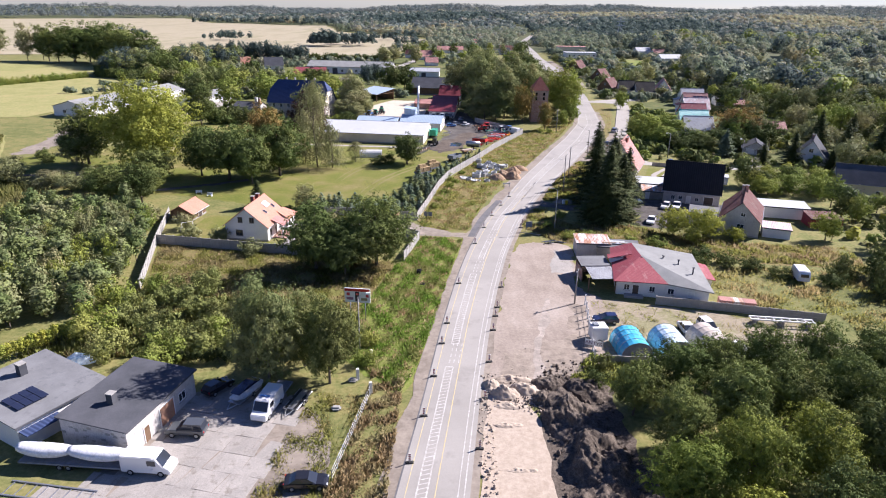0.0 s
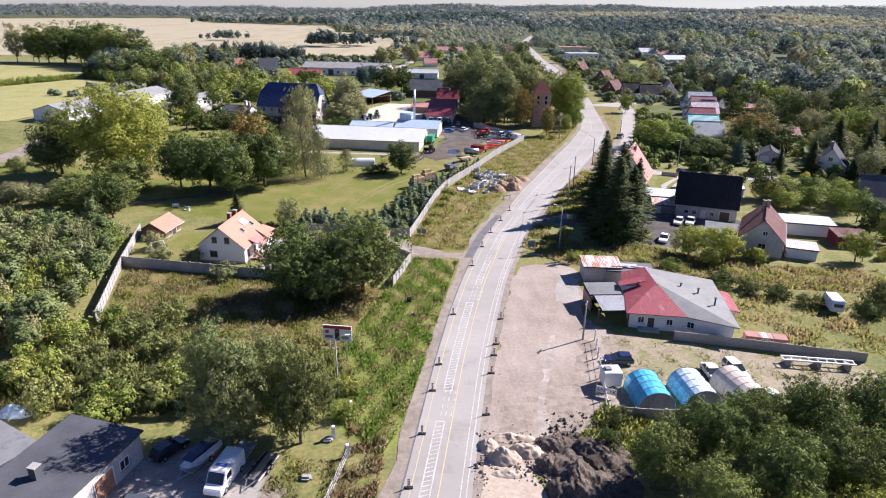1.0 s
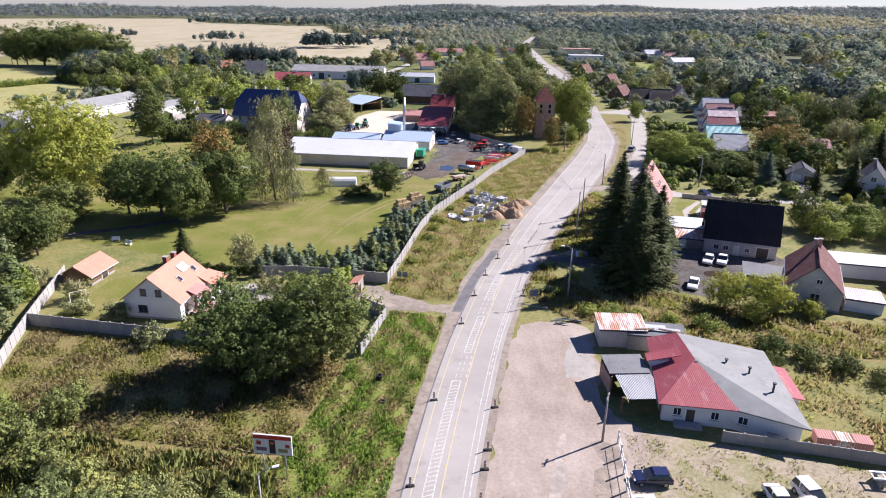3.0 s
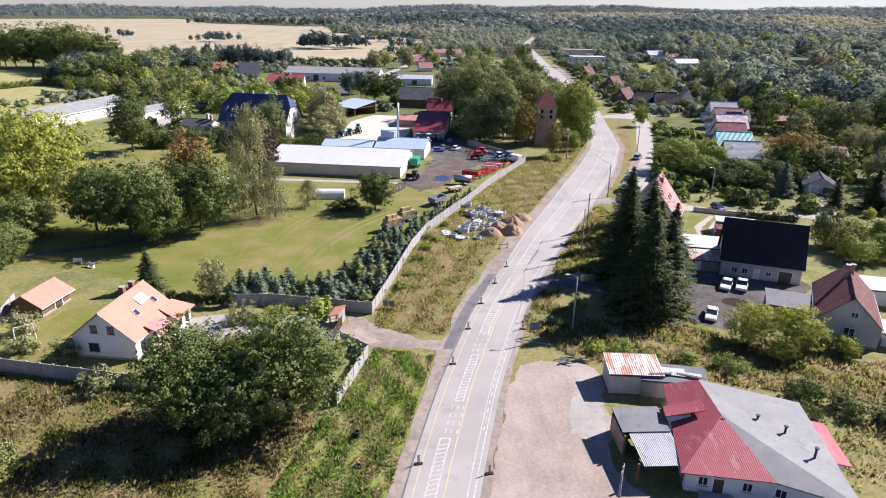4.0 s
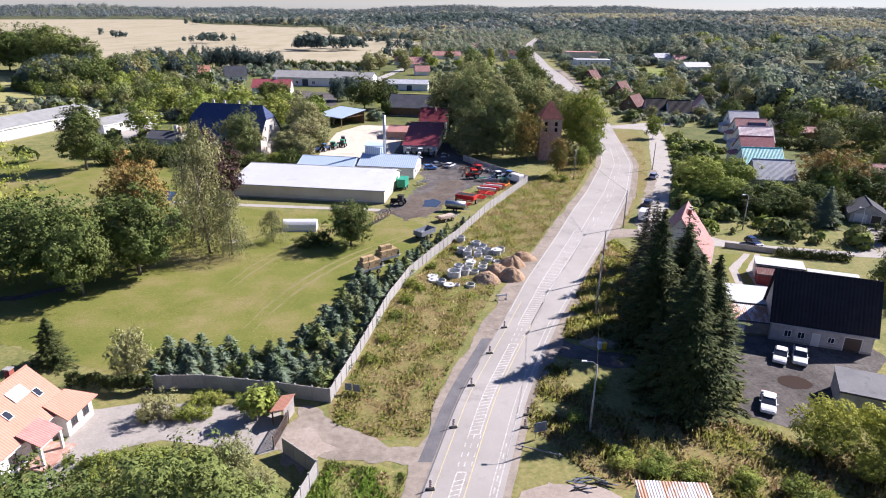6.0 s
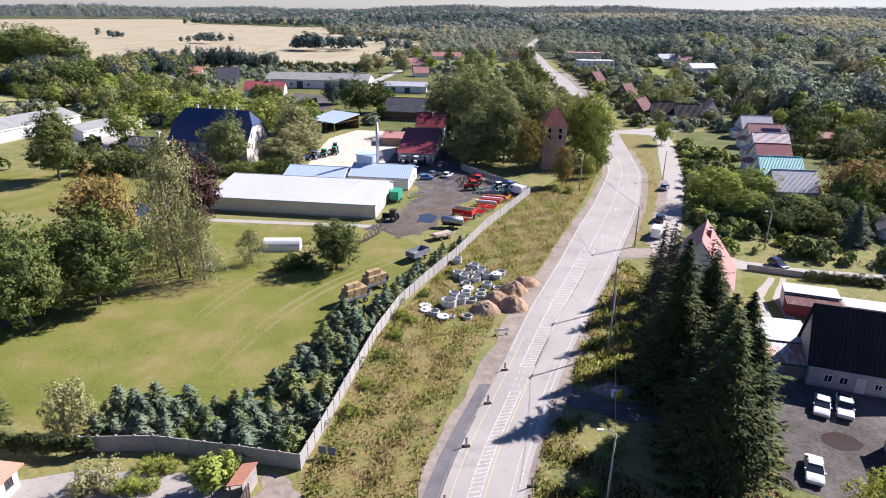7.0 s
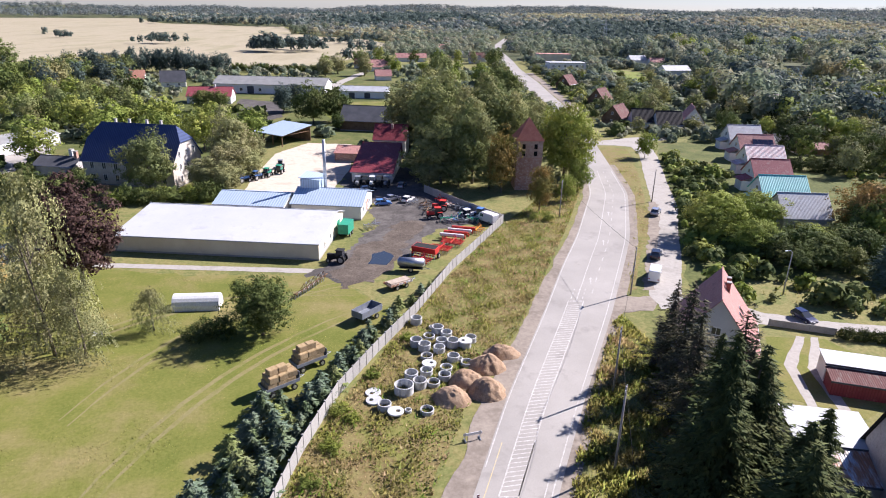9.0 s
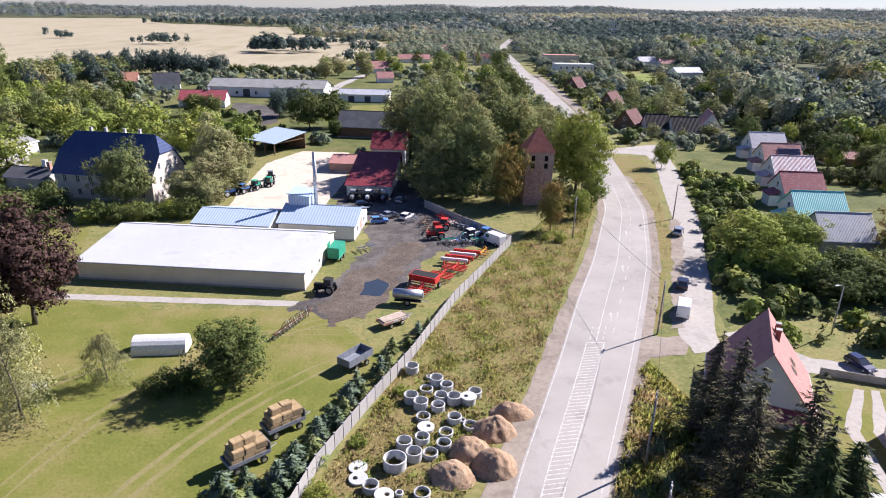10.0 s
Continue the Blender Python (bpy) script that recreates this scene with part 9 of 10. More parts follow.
# farm things
def bale_trailer(x, y, yaw):
    t = trailer(x, y, yaw, 4.6, 2.3, 1.05, M_GREYP, "farm trailer loaded with straw bales", name="bale_trailer", axle=(-1.5, 1.5), r=0.42, sides=0.35)
    part("headboard", boxes((2.28, 2.36, -1.1, 1.1, 1.05, 2.3)), M_GREYP, t)
    me = mesh_of(soft_box(-0.64, 0.64, -0.53, 0.53, 0, 0.82, 0.06), "bale")
    for k, (nx, z) in enumerate(((3, 1.07), (3, 1.87), (2, 2.67))):
        for i in range(nx):
            for s in ((-0.53, 0.53) if k < 2 else (0.0,)):
                part("bale", me, M_STRAW, t, "", pose(-1.35 + 1.3 * i + 0.25 * k, s, z, RNG.uniform(-2, 2), RNG.uniform(-2, 2), RNG.uniform(-4, 4)))


bale_trailer(-6.4, 182.8, 40)
bale_trailer(-3.7, 188.6, 40)
trailer(3.2, 202.6, 52, 4.6, 2.3, 1.1, M_GREYP, "grey tipping farm trailer", 0.95, "farm_trailer", (-1.0, 1.0), 0.42)
t = trailer(7.7, 214.6, 38, 4.8, 2.2, 0.95, M_RUSTSHEET, "rusty flat farm trailer with sand", 0.2, "farm_trailer", (-1.0, 1.0), 0.4)
part("sand_load", soft_box(-2.2, 2.2, -0.95, 0.95, 0.95, 1.3, 0.15), M_SAND, t)
t = trailer(9.9, 221.8, -8, 4.4, 1.6, 0.8, M_RUBBER, "grey slurry tank trailer", name="tank_trailer", axle=(0.0,), r=0.5)
tk = part("tank", tubes(((-2.5, 0, 1.75), (2.5, 0, 1.75), 0.85), n=20), M_STEEL, t)
bmm = bmesh.new()
bmm.from_mesh(tk.data)
bmesh.ops.bevel(bmm, geom=[e for e in bmm.edges if abs(e.verts[0].co.x - e.verts[1].co.x) < 0.01], offset=0.2, segments=3, affect="EDGES")
bmm.to_mesh(tk.data)
bmm.free()


def seeder(x, y, yaw, mat, label, L=4.6, W=2.6):
    t = thing("seed_drill", pose(x, y, 0, 0, 0, yaw), label, "farm machine", "farm machines")
    part("hopper", prism([(-1.0, 1.0), (-1.3, 2.2), (1.3, 2.2), (0.9, 1.0)], -L / 2, L / 2, 0.05), mat, t)
    # the hopper is solid; a black plate paints its dark inside
    part("hopper_black_plate", boxes((-1.1, 1.1, -L / 2 + 0.15, L / 2 - 0.15, 2.2, 2.21)), M_RUBBER, t)
    for i in range(9):
        part("coulter", tubes(((-1.2, -L / 2 + L * i / 8, 1.1), (-1.7, -L / 2 + L * i / 8, 0.15), 0.06), n=5), M_STEEL, t)
    part("frame", boxes((-1.4, 2.2, -0.2, 0.2, 0.7, 0.9), (-1.3, -1.1, -L / 2, L / 2, 0.75, 0.95)), mat, t)
    for s in (-1, 1):
        w = part("wheel", WHEEL_T, M_TYRE, t, "", pose(0.2, s * (L / 2 + 0.2), 0.55) @ Matrix.Scale(1.7, 4))
        part("rim", WHEEL_R, mat, w)


def harrow(x, y, yaw, mat, label, n=4, L=3.4):
    t = thing("harrow", pose(x, y, 0, 0, 0, yaw), label, "farm machine", "farm machines")
    for i in range(n):
        part("beam", boxes((-1.2 + 2.4 * i / (n - 1) - 0.07, -1.2 + 2.4 * i / (n - 1) + 0.07, -L / 2, L / 2, 0.75, 0.9)), mat, t)
        for j in range(5):
            part("tine", tubes(((-1.2 + 2.4 * i / (n - 1), -L / 2 + 0.3 + j * (L - 0.6) / 4, 0.8), (-1.35 + 2.4 * i / (n - 1), -L / 2 + 0.3 + j * (L - 0.6) / 4, 0.0), 0.05), n=5), M_STEEL, t)
    part("drawbar", boxes((-1.3, 2.4, -0.1, 0.1, 0.9, 1.05)), mat, t)
    part("mast", tubes(((1.0, -0.5, 0.9), (1.2, 0, 1.9), 0.06), ((1.0, 0.5, 0.9), (1.2, 0, 1.9), 0.06), n=5), mat, t)


def tractor(x, y, yaw, mat, label):
    t = thing("tractor", pose(x, y, 0, 0, 0, yaw), label, "tractor", "farm machines")
    part("bonnet", soft_box(0.3, 2.2, -0.4, 0.4, 0.9, 1.6, 0.1), mat, t)
    part("chassis", boxes((-1.2, 2.2, -0.3, 0.3, 0.6, 0.95)), M_RUBBER, t)
    part("cab", prism([(-1.1, 1.2), (-1.0, 2.5), (0.2, 2.5), (0.4, 1.4)], -0.65, 0.65, 0.03), M_GLASS, t)
    part("cab_roof", soft_box(-1.2, 0.4, -0.75, 0.75, 2.48, 2.62, 0.05), mat, t)
    for s in (-1, 1):
        part("mudguard", soft_box(-1.4, -0.2, s * 0.85 - 0.25, s * 0.85 + 0.25, 1.5, 1.62, 0.04), mat, t)
        for px, r in ((-0.8, 0.78), (1.7, 0.46)):
            w = part("wheel", WHEEL_T, M_TYRE, t, "", pose(px, s * 0.85, r) @ Matrix.Diagonal((r / 0.32, 2.0, r / 0.32, 1)))
            part("rim", WHEEL_R, mat, w)


seeder(12.6, 229.2, 66, M_RED, "large red seed drill beside the fence", 5.0)
harrow(11.6, 225.6, 62, M_RED, "rusty red harrow beside the fence", 4, 4.0)
harrow(15.6, 232.0, 66, M_RED, "red cultivator with many tines", 5, 4.4)
harrow(18.2, 235.6, 66, M_RED, "red and black cultivator", 5, 4.4)
for i, m in enumerate((M_PLASTIC, M_RED, M_PLASTIC, M_RED)):
    t = thing("sprayer_boom", pose(18.2 + 0.9 * i, 238.4 + 1.5 * i, 0, 0, 0, -14), "folded red and white sprayer boom", "farm machine", "farm machines")
    part("boom", soft_box(-2.6, 2.6, -0.3, 0.3, 0.9, 1.5, 0.1), m, t)
    for px in (-2, 2):
        part("leg", boxes((px - 0.08, px + 0.08, -0.3, 0.3, 0, 0.9)), M_RED, t)
harrow(24.0, 243.4, 66, plain("machine orange", (0.6, 0.25, 0.03), 0.5), "orange-yellow farm implement beside the fence", 3, 2.6)
tractor(15.2, 253.2, 190, M_RED, "old red tractor with a black wheel")
tractor(16.6, 259.0, 170, M_RED, "second old red tractor in the junk row")
car(26.8, 250.6, 130, "van", P_WHITE, "small white van by the fence", "van")
for i in range(10):
    harrow(17.5 + 0.75 * i, 250.5 + 0.9 * math.sin(i * 2.1) + 0.1 * i, 20 * i, (M_GREENP, M_GREYP, M_RUSTSHEET, M_BLUEP)[i % 4], "old farm implement in a crowded row", 3, 2.0)
for i, (x, y, m) in enumerate(((9.6, 263.6, M_GREYP), (12.6, 261.5, M_WOOD), (17.0, 265.6, M_RED), (21.4, 259.2, M_GREYP), (24.6, 258.6, M_BLUEP), (19.0, 262.0, M_RUSTSHEET), (13.4, 257.4, M_WOOD))):
    harrow(x, y, 40 + 37 * i, m, "old farm implement in a junk heap", 3, 2.2 + 0.3 * (i % 3))
for i in range(5):
    tractor(-5.2 + 1.9 * i, 280.4 + 0.3 * (i % 2), 265, (M_GREYP, M_RUBBER, M_PLASTIC, M_RUBBER, M_GREYP)[i], "small machine parked before the red barn")
tractor(22.6, 252.4, 30, M_PLASTIC, "pale small tractor beside the fence")
tractor(25.6, 253.4, 60, M_BLUEP, "blue small tractor beside the fence")
thing("log", pose(20.4, 253.0, 0.35, 0, 0, 30), "pale sawn log lying among machines", "log", bm=tubes(((-1.2, 0, 0), (1.2, 0, 0), 0.38), n=12), material=M_STRAW)
tractor(-4.0, 226.0, 165, M_RUBBER, "dark old tractor on the grass")
harrow(0.7, 245.6, 30, M_STEEL, "bare steel farm implement on grass", 3, 2.4)
t = trailer(-4.2, 241.4, 80, 4.4, 2.3, 0.9, M_GREENP, "green box trailer beside the hall", name="box_trailer", axle=(-0.9, 0.9), r=0.4)
part("box", soft_box(-2.2, 2.2, -1.1, 1.1, 0.9, 2.9, 0.04), M_GREENP, t)
for i in range(9):
    harrow(-8.6 + 0.32 * i, 210.6 + 0.68 * i, 65, M_RUSTSHEET if i % 2 else M_WOOD, "rusty harrow section lying in a row", 2, 0.7)
for i, (x, y, m) in enumerate(((-36.5, 282.5, M_BLUEP), (-33.5, 285.5, M_BLUEP), (-31.2, 289.0, M_GREENP), (-28.6, 292.6, M_GREENP), (-29.5, 299.0, M_GREYP))):
    tractor(x, y, 50 + 12 * i, m, "farm tractor parked along the court")
# polytunnel
t = thing("polytunnel", pose(-24.2, 206.6, 0, 0, 0, 4), "small white polytunnel on the grass", "greenhouse")
bm = bmesh.new()
vs = [[bm.verts.new((-3.6 + 7.2 * i / 8, 1.7 * math.cos(math.pi * j / 10), 2.3 * math.sin(math.pi * j / 10) ** 0.8 if 0 < j < 10 else 0)) for j in range(11)] for i in range(9)]
for i in range(8):
    for j in range(10):
        f = bm.faces.new((vs[i][j], vs[i + 1][j], vs[i + 1][j + 1], vs[i][j + 1]))
bm.faces.new(vs[0])
bm.faces.new(vs[8][::-1])
bmesh.ops.recalc_face_normals(bm, faces=bm.faces[:])
part("cover", bm, M_PLASTIC, t)
for i in range(5):
    rows = [((-3.6 + 1.8 * i, 1.67 * math.cos(math.pi * j / 10), 2.26 * math.sin(math.pi * j / 10) ** 0.8 if j else 0), (-3.6 + 1.8 * i, 1.67 * math.cos(math.pi * (j + 1) / 10), 2.26 * math.sin(math.pi * (j + 1) / 10) ** 0.8 if j < 9 else 0), 0.03) for j in range(10)]
    part("hoop", tubes(*rows, n=5), M_STEEL, t)
# garden furniture and small things
t = thing("swing_frame", pose(-56.0, 131.7, 0, 0, 0, 40), "white garden swing frame on the lawn", "swing")
for s in (-1, 1):
    part("leg", tubes(((s * 1.3, -0.9, 0), (s * 1.2, 0, 2.1), 0.05), ((s * 1.3, 0.9, 0), (s * 1.2, 0, 2.1), 0.05), n=6), M_FRAME, t)
part("crossbar", tubes(((-1.2, 0, 2.1), (1.2, 0, 2.1), 0.05), n=6), M_FRAME, t)
part("seat", soft_box(-0.8, 0.8, -0.3, 0.3, 0.45, 0.55, 0.03), M_FRAME, t)
for x, y, yaw in ((-64.0, 160.5, 10), (-60.5, 158.5, -20), (-35.5, 196.5, 30)):
    t = thing("garden_bench", pose(x, y, 0, 0, 0, yaw), "white garden bench on the lawn", "bench")
    part("seat", boxes((-0.8, 0.8, -0.22, 0.22, 0.40, 0.46)), M_FRAME, t)
    part("backrest", boxes((-0.8, 0.8, 0.2, 0.26, 0.5, 0.95)), M_FRAME, t)
    for px in (-0.7, 0.7):
        part("leg", boxes((px - 0.04, px + 0.04, -0.2, 0.26, 0, 0.5)), M_FRAME, t)
# pylons far off
for x, y in ((225.0, 880.0), (84.0, 1340.0)):
    t = thing("pylon", pose(x, y, 0), "far grey steel lattice pylon", "pylon")
    for sx in (-1, 1):
        for sy in (-1, 1):
            part("leg", tubes(((3 * sx, 3 * sy, 0), (0.5 * sx, 0.5 * sy, 34), 0.22), n=4), M_STEEL, t)
    for z, w in ((24, 7), (29, 5.5)):
        part("crossarm", boxes((-w, w, -0.25, 0.25, z, z + 0.6)), M_STEEL, t)


# ---- weeds, scrub and hedges, too many to count ----
def inside(px, py, poly):
    ok = np.zeros(len(px), bool)
    n = len(poly)
    for i in range(n):
        (x0, y0), (x1, y1) = poly[i], poly[(i + 1) % n]
        c = ((y0 > py) != (y1 > py)) & (px < (x1 - x0) * (py - y0) / ((y1 - y0) or 1e-9) + x0)
        ok ^= c
    return ok


def clumpy(x, y, scale, seed):
    """A smooth random field between 0 and 1, out of a few waves."""
    r = np.random.default_rng(seed)
    f = np.zeros(len(x))
    for k in range(6):
        a, p, w = r.uniform(0, 6.28), r.uniform(0, 6.28), r.uniform(0.6, 1.8) / scale
        f += np.sin((x * math.cos(a) + y * math.sin(a)) * w * 2 * math.pi + p)
    return 0.5 + f / 8


def weeds(poly, n, size, mat, label, seed, name="weeds", patch=6.0, low=0.45, lift=0.45, clear=()):
    r = np.random.default_rng(seed)
    xs, ys = [p[0] for p in poly], [p[1] for p in poly]
    n = int(n * 3.0)
    x, y = r.uniform(min(xs), max(xs), n * 4), r.uniform(min(ys), max(ys), n * 4)
    f = clumpy(x, y, patch, seed)
    ok = inside(x, y, poly) & (f + 0.25 * r.standard_normal(len(x)) > low)
    rl, rr = np.interp(y, *zip(*ROAD_L)) - 0.6, np.interp(y, *zip(*ROAD_R)) + 0.6
    ok &= (x < rl) | (x > rr)
    for c in clear:
        ok &= ~inside(x, y, c)
    x, y, f = x[ok][:n], y[ok][:n], f[ok][:n]
    k = len(x)
    s = (size * (0.55 + 0.9 * f) * r.uniform(0.5, 1.5, k))[:, None]
    foot = np.stack([x, y, np.zeros(k)], 1)
    a = r.uniform(0, 2 * math.pi, k)
    side = np.stack([np.cos(a), np.sin(a), np.zeros(k)], 1)
    tip = unit(k, r) * 0.62 + np.array([0, 0, 0.15 + 0.75 * lift])
    w = s * r.uniform(0.10, 0.26, k)[:, None]
    c = np.stack([foot - side * w, foot + side * w, foot + tip * s], 1)
    soft = unit(k, r) * 0.45 + np.array([0, 0, 1.0])
    soft /= np.linalg.norm(soft, axis=1, keepdims=True)
    v = np.concatenate([c.reshape(-1, 3), np.repeat(soft, 3, 0)], 1)
    v[:, 2] = np.maximum(v[:, 2], 0.035)
    return tagged(part(name, quads_mesh(name, v), mat, None), label, "weeds", "", "stuff")


L_LUSH = leaves("lush weeds", (0.180, 0.290, 0.036), (0.280, 0.385, 0.070), (0.320, 0.310, 0.105), 0.2, 0.45)
VERGE = [(-5.6, 141), (-5.2, 137.6), (0, 135.2), (5.6, 135.4), (8.6, 150), (17.6, 180), (26.6, 199), (38.6, 231), (46.2, 252), (56, 282), (51, 285), (32, 252), (27, 243), (10.8, 205), (-1.0, 172)]
weeds(VERGE, 36000, 0.34, L_WEED, "tall yellow-green weeds on the verge", 1, low=0.42)
weeds(VERGE, 13000, 0.34, L_RUSTY, "russet dry weed stems on the verge", 2, low=0.6, patch=5)
weeds(VERGE, 8000, 0.4, L_LUSH, "bright green weeds on the verge", 31, low=0.62, patch=7)
LUSH = [(-14, 80), (-5.5, 71), (-3.6, 76), (-1.2, 91), (2.3, 118), (4.2, 129), (-4.5, 131), (-8.4, 117), (-12.3, 100), (-15, 92)]
weeds(LUSH, 16000, 0.36, L_LUSH, "lush bright green verge growth", 3, low=0.36)
weeds(LUSH, 5000, 0.3, L_RUSTY, "dry stems among the green verge", 4, low=0.55, patch=4)
weeds([(-13, 45), (-5.5, 45), (-5.0, 74), (-9.5, 76), (-9.8, 68)], 5000, 0.42, L_RUSTY, "brown dead growth along the ditch", 5, low=0.5, patch=4)
weeds([(-20, 45), (-11.6, 45), (-9.6, 70), (-16, 71), (-18.5, 60)], 3000, 0.3, L_WEED, "rough grass beside the concrete yard", 6, low=0.5)
L_MAIZE = leaves("maize leaves", (0.200, 0.215, 0.060), (0.310, 0.300, 0.110), (0.300, 0.270, 0.115), 0.06, 0.42)
MAIZE = [(-230, 236), (-160, 230), (-126, 172), (-111, 166), (-95, 154), (-84, 146), (-97, 133), (-230, 131)]
weeds(MAIZE, 34000, 0.95, L_MAIZE, "standing maize with yellowing tassels", 41, name="maize", low=0.2, patch=20, lift=0.9)
PLOT = [(-52, 101), (-31, 97), (-14, 95), (-9, 116), (-30, 118.5), (-58.5, 122.8)]
weeds(PLOT, 14000, 0.36, L_WEED, "tall rough grass in the wild plot", 7, low=0.45, patch=8)
weeds(PLOT, 7000, 0.36, L_RUSTY, "reddish dry grass in the wild plot", 8, low=0.58, patch=9)
WILD = [(-60, 78), (-31, 79), (-13, 79), (-13.5, 94), (-31, 96), (-53, 101)]
weeds(WILD, 12000, 0.6, L_WILLOW, "wild shrubby growth", 9, low=0.42, patch=7, lift=0.8)
weeds(WILD, 7000, 0.5, L_WEED, "green scrub growth", 10, low=0.5, patch=5, lift=0.9)
BANK = [(17.5, 138), (24, 129.5), (48, 122), (62, 119), (84, 116), (86, 128), (64, 130), (44, 139.5), (40, 141), (33, 140), (24, 147), (26, 153), (21.5, 151)]
weeds(BANK, 14000, 0.45, L_WEED, "rough grass on the bank", 11, low=0.46, patch=7)
weeds(BANK, 5000, 0.5, L_RUSTY, "russet dry growth on the bank", 12, low=0.56, patch=7)
RIGHT = [(25.5, 160), (37, 157), (42, 163), (47, 190), (44, 204), (40, 199), (31, 176)]
weeds(RIGHT, 9000, 0.45, L_WEED, "rough shaded grass under spruces", 13, low=0.45)
weeds(RIGHT, 5000, 0.45, L_GREEN, "green ground cover under spruces", 14, low=0.55)
weeds([(45, 213), (50, 215), (56, 232), (65, 251), (75, 291), (80, 318), (75, 320), (67, 290), (58, 245)], 2500, 0.3, L_WEED, "dry grass between two roads", 15, low=0.5)
YARD_R = [(46, 116), (50, 99), (57, 97), (66, 95), (66, 76), (100, 76), (110, 118), (84, 116)]
weeds(YARD_R, 9000, 0.5, L_WEED, "rough yellow grass behind the yard", 16, low=0.45, patch=8)
weeds([(17, 74), (26, 72), (27, 78.5), (22, 82), (20, 79)], 1800, 0.5, L_GREEN, "weeds at the edge of the dig", 17, low=0.4)
weeds([(24, 80), (60, 79), (62, 92), (36, 97.5), (25.5, 100)], 2500, 0.25, L_WEED, "sparse dry grass in the yard", 18, low=0.6, patch=6)
LAWN = [(-60, 158), (-33, 147), (-9, 151), (-3, 172), (7, 203), (-3, 215), (-30, 218), (-60, 218)]
weeds(LAWN, 9000, 0.14, L_WEED, "short clumps in the lawn", 20, low=0.5, patch=12, lift=0.2)
GARDENS = [(86, 100), (130, 100), (330, 200), (330, 360), (150, 360), (142, 325), (100, 235), (80, 222), (70, 210), (90, 200), (120, 195), (120, 160), (95, 160)]
BUILT = ([(88, 242), (132, 242), (140, 345), (108, 345)], [(103, 214), (114, 216), (113, 228), (102, 226)], [(105, 163), (125, 160), (128, 178), (108, 182)], [(112, 203), (132, 205), (130, 222), (110, 220)], [(123, 256), (140, 254), (140, 270), (124, 270)])


def shrubs(poly, n, r0, r1, per, mat, label, seed, low=0.4, patch=14, clear=(), size=0.68, name="shrubs"):
    r = np.random.default_rng(seed)
    xs, ys = [p[0] for p in poly], [p[1] for p in poly]
    x, y = r.uniform(min(xs), max(xs), n * 5), r.uniform(min(ys), max(ys), n * 5)
    f = clumpy(x, y, patch, seed)
    ok = inside(x, y, poly) & (f + 0.15 * r.standard_normal(len(x)) > low)
    rl, rr = np.interp(y, *zip(*ROAD_L)) - 3, np.interp(y, *zip(*ROAD_R)) + 3
    ok &= (x < rl) | (x > rr)
    for c in clear:
        ok &= ~inside(x, y, c)
    x, y = x[ok][:n], y[ok][:n]
    R = r.uniform(r0, r1, len(x)) * r.uniform(0.6, 1.2, len(x))
    return woods(name, np.stack([x, y, R * 0.55], 1), R, per, size * (r0 + r1) / 2, mat, label, 1.1)


shrubs(GARDENS, 900, 1.0, 2.6, 120, L_DARK, "dark garden shrubs and hedges", 21, clear=BUILT, size=0.42)
shrubs(GARDENS, 700, 0.9, 2.2, 120, L_GREEN, "green garden shrubs", 22, clear=BUILT, size=0.42)
shrubs(GARDENS, 300, 0.8, 2.0, 120, L_YELLOW, "yellow-green garden shrubs", 23, clear=BUILT, size=0.42)
weeds(GARDENS, 9000, 0.7, L_WEED, "rough garden grass", 24, low=0.4, patch=15, clear=BUILT)
VILLAGE = [(100, 345), (330, 360), (400, 600), (215, 600), (205, 560), (140, 500), (104, 470), (96, 440)]
shrubs(VILLAGE, 1700, 1.4, 3.4, 46, L_STAND, "far village gardens and shrubs", 25, low=0.3, clear=([(96, 372), (142, 372), (142, 392), (96, 392)], [(146, 530), (196, 525), (196, 610), (150, 606)]))
PASTURE = [(140, 505), (154, 495), (188, 618), (176, 640), (158, 640), (140, 550)]
HAMLET = [(108, 470), (140, 480), (215, 520), (232, 700), (110, 740), (102, 640), (100, 560)]
HAMLET_CLEAR = (PASTURE, [(104, 560), (140, 560), (140, 620), (104, 620)], [(116, 640), (150, 640), (150, 724), (116, 724)], [(180, 545), (208, 545), (208, 590), (180, 590)], [(188, 640), (226, 640), (226, 690), (188, 690)], [(95, 495), (108, 495), (108, 515), (95, 515)])
shrubs(HAMLET, 420, 2.4, 5.2, 120, L_STAND, "leafy trees and shrubs round far houses", 29, low=0.3, clear=HAMLET_CLEAR, size=0.34)
shrubs(HAMLET, 160, 2.4, 5.0, 120, L_STANDDARK, "dark trees round far houses", 30, low=0.4, clear=HAMLET_CLEAR, size=0.34)
FARM = [(-200, 340), (-50, 330), (-30, 345), (10, 320), (66, 345), (80, 470), (80, 620), (-60, 640), (-160, 560), (-200, 470)]
FARM_CLEAR = ([(-104, 372), (-20, 352), (2, 380), (2, 540), (-40, 640), (-60, 520), (-100, 500), (-110, 440)], [(-100, 455), (-36, 450), (-34, 486), (-100, 486)], [(-96, 414), (-68, 414), (-68, 438), (-96, 438)], [(-32, 450), (0, 450), (0, 474), (-32, 474)], [(-22, 334), (8, 334), (8, 358), (-22, 358)], [(-132, 476), (-112, 476), (-112, 496), (-132, 496)])
shrubs(FARM, 1000, 1.2, 3.2, 46, L_STAND, "far farm gardens and shrubs", 26, low=0.42, clear=FARM_CLEAR)
PARK = [(-140, 262), (-80, 262), (-78, 292), (-100, 300), (-120, 330), (-60, 330), (-20, 345), (-60, 400), (-170, 400), (-160, 330)]
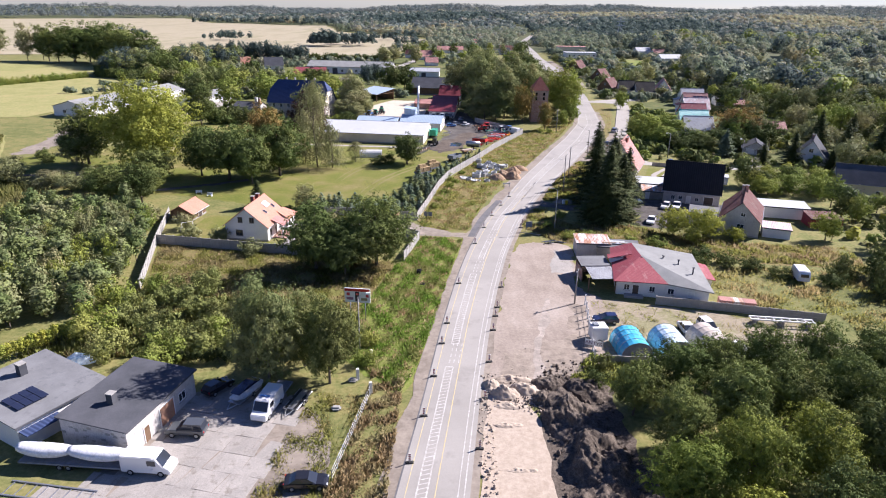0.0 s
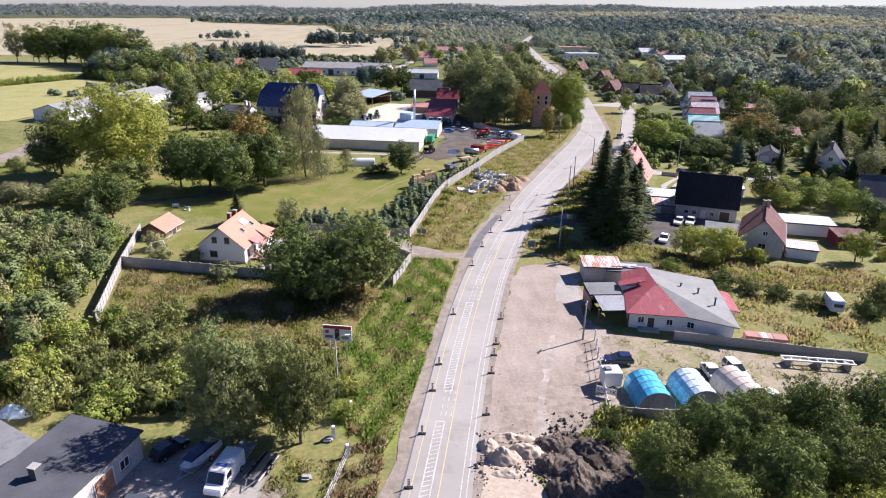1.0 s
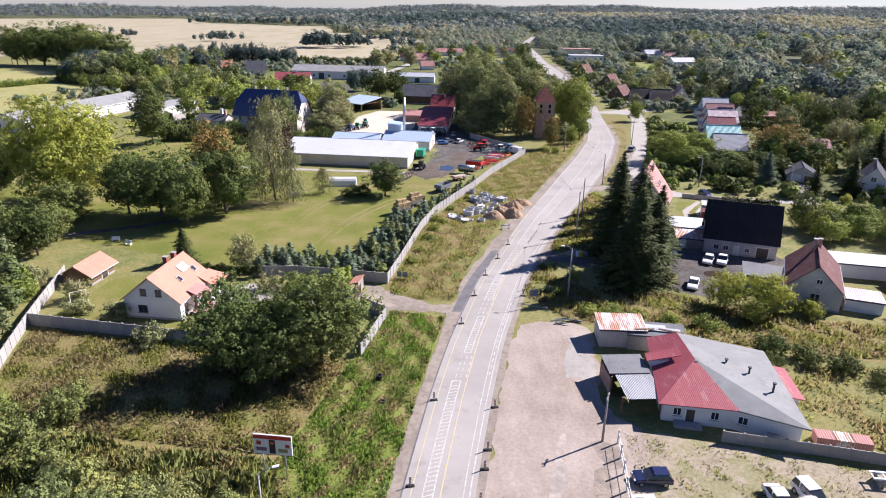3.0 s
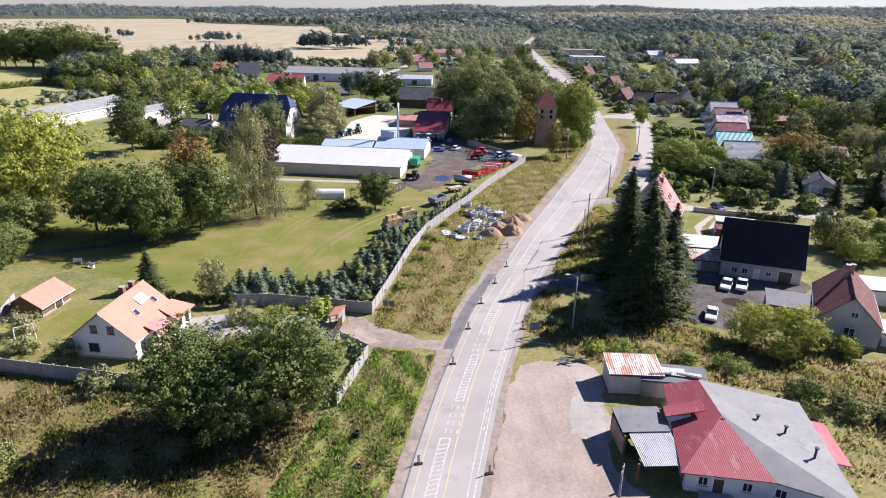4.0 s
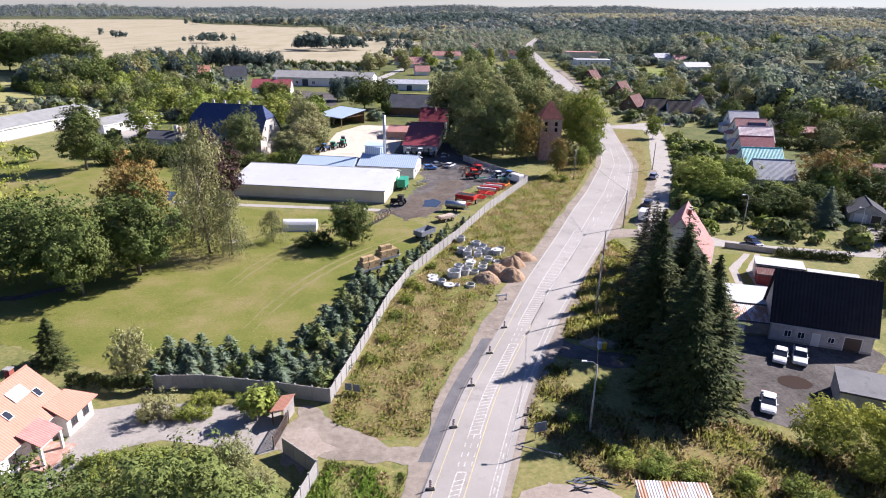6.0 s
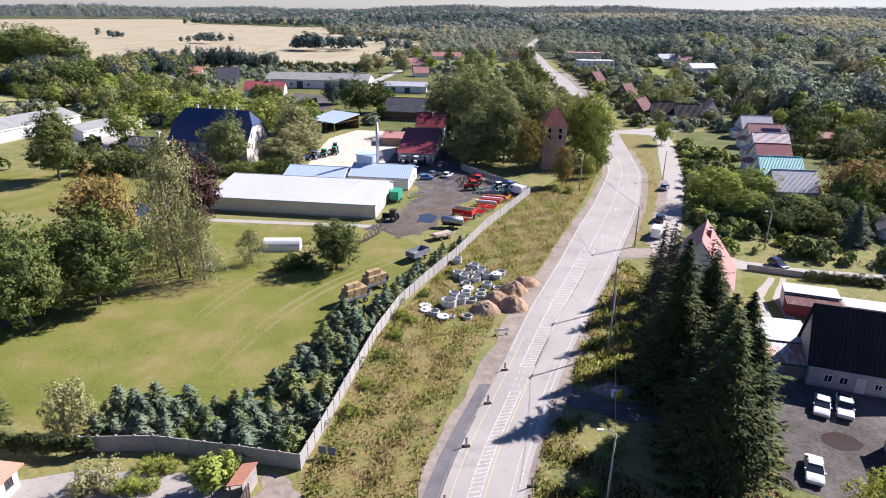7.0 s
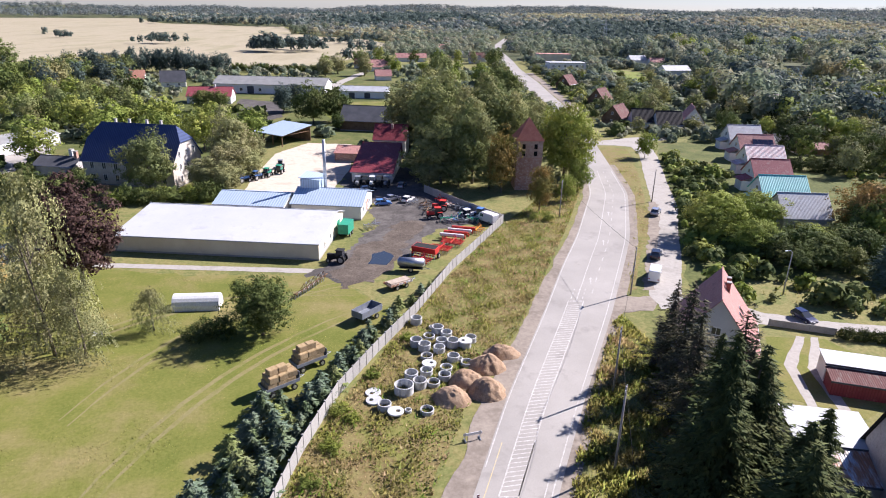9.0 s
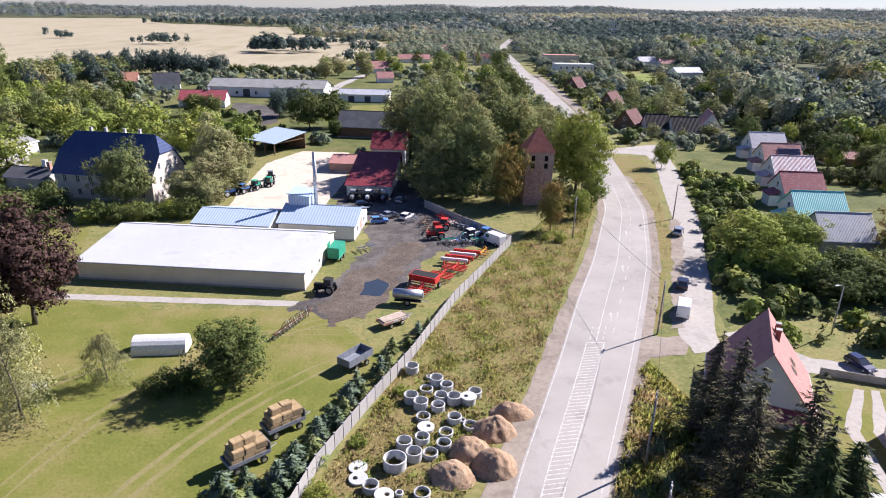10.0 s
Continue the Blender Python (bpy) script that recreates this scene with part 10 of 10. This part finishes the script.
shrubs(PARK, 260, 1.2, 3.0, 60, L_DARK, "dark park shrubs", 27, low=0.5, clear=([(-172, 258), (-120, 262), (-104, 340), (-140, 345)],))
EDGE = [(57, 206), (64, 206), (92, 240), (98, 262), (106, 300), (92, 320), (82, 286), (72, 250), (60, 226)]
shrubs(EDGE, 150, 1.0, 2.4, 110, L_GREEN, "bright green garden bushes along the side road", 33, low=0.35, patch=7, size=0.34, clear=([(88, 240), (112, 240), (112, 292), (98, 292)], [(50, 205), (58, 206), (92, 320), (84, 322)]))
shrubs(EDGE, 170, 0.9, 2.2, 120, L_DARK, "hedges along the side road", 28, low=0.4, patch=6, size=0.38, clear=([(88, 240), (112, 240), (112, 292), (98, 292)], [(50, 205), (58, 206), (92, 320), (84, 322)]))
M_GARDEN = earth("garden ground", [(0.35, (0.055, 0.075, 0.022)), (0.5, (0.10, 0.12, 0.035)), (0.65, (0.17, 0.15, 0.06))], 0.04, 0.2, 1.2, [(0.3, (0.05, 0.07, 0.02)), (0.7, (0.17, 0.17, 0.06))], 0.4)
sheet("village_ground", [(100, 205), (330, 205), (400, 600), (220, 600), (140, 500), (106, 470), (100, 440), (96, 400), (98, 360), (115, 352), (98, 318), (92, 290)], 0.008, M_GARDEN, "green garden ground among village houses", 1.5, 8, category="ground")
sheet("garden_ground", [(59, 214), (66, 216), (98, 222), (106, 240), (118, 300), (126, 345), (100, 345), (92, 322), (82, 287), (74, 260), (67, 240)], 0.006, M_GARDEN, "dark garden ground beside the side road", 0.8, 3, category="ground")
sheet("road_rubble", [(51, 214), (53, 214), (60, 232), (67, 251), (72, 268), (70.6, 268), (64.6, 251), (57.6, 232)], 0.024, M_SHOULDER, "rubble and bare earth along the side road", 0.7, category="verge")
sheet("farm_ground", [(-200, 345), (-60, 300), (-45, 300), (-45, 335), (-12, 335), (10, 312), (60, 345), (70, 470), (75, 620), (-60, 640), (-160, 560), (-250, 470)], 0.008, M_GARDEN, "green ground among farm trees", 1.5, 8, category="ground")
# hedges and trees round the manor, the pond behind the birches
for k in range(12):
    f = k / 11
    tree(-94 + 24 * f + RNG.uniform(-0.8, 0.8), 261 + 5 * f + RNG.uniform(-1, 1), RNG.uniform(4.5, 7.0), RNG.uniform(3.0, 3.8), "bush", L_DARK, "bush", "tall dark shrub below the manor", "bush", "manor hedge")
for k in range(9):
    f = k / 8
    tree(-61 + 22 * f + RNG.uniform(-0.8, 0.8), 262.5 + 3.5 * f + RNG.uniform(-1.5, 1.5), RNG.uniform(3.5, 5.5), RNG.uniform(2.6, 3.4), "bush", L_DARK if k % 3 else L_GREEN, "bush", "dense shrub between manor and store", "bush", "manor hedge")
grove([(-37.6, 271.5, 8.0, 3.6), (-40.5, 276.5, 11, 4.2), (-38.8, 296.5, 11, 4.0), (-37.6, 304, 9, 3.6)], "tall", L_GREY, "broadleaf_tree", "grey-green tree in a row beside the court")
sheet("pond", [(-74, 226), (-66, 223.5), (-61, 226), (-62, 233), (-69, 235.5), (-74, 232)], 0.03, M_WATER, "small still pond in the park", 0.4, category="water")
# growth along the village road
ROADSIDE = [(strip_x(y, ROAD_R) + 7, y) for y in (350, 400, 450, 500, 560, 640)] + [(112, 640), (108, 560), (106, 500), (104, 450), (98, 400), (94, 350)]
shrubs(ROADSIDE, 130, 1.2, 3.2, 110, L_DARK, "dark hedges and shrubs beside the village road", 41, low=0.35, patch=9, size=0.36, clear=([(88, 376), (100, 376), (100, 391), (88, 391)], [(97, 434), (110, 434), (110, 448), (97, 448)], [(95, 501), (108, 501), (108, 515), (95, 515)]))
shrubs(ROADSIDE, 80, 1.0, 2.6, 110, L_STAND, "green shrubs beside the village road", 42, low=0.4, patch=8, size=0.36, clear=([(88, 376), (100, 376), (100, 391), (88, 391)], [(97, 434), (110, 434), (110, 448), (97, 448)], [(95, 501), (108, 501), (108, 515), (95, 515)]))
sheet("road_verge", [(strip_x(y, ROAD_R) + 0.6, y) for y in (400, 440, 480, 520, 560, 600)] + [(strip_x(y, ROAD_R) + 5.5, y) for y in (600, 560, 520, 480, 440, 400)], 0.03, M_SHOULDER, "bare sandy verge of the village road", 0.9, 4, category="verge")
grove([(48, 318, 19, 7), (58, 322, 15, 6), (62, 345, 12, 5)], "tall", L_WOODS, "churchyard_tree", "olive-green tree behind the churchyard", group="churchyard trees")
# the dark floor under the woods
sheet("forest_floor", [(150, 330), (480, 330), (1000, 900), (3400, 4500), (-3400, 4500), (-2900, 2790), (-1392, 2780), (-1050, 2745), (-695, 2030), (-545, 1940), (-420, 1800), (-305, 1765), (-200, 1330), (-155, 1250), (-50, 1125), (-20, 1000), (-24, 800), (60, 700), (110, 720), (225, 700), (225, 560), (170, 480)], 0.015, M_FOREST, "dark shady floor of the woods", 3, 30, category="ground")
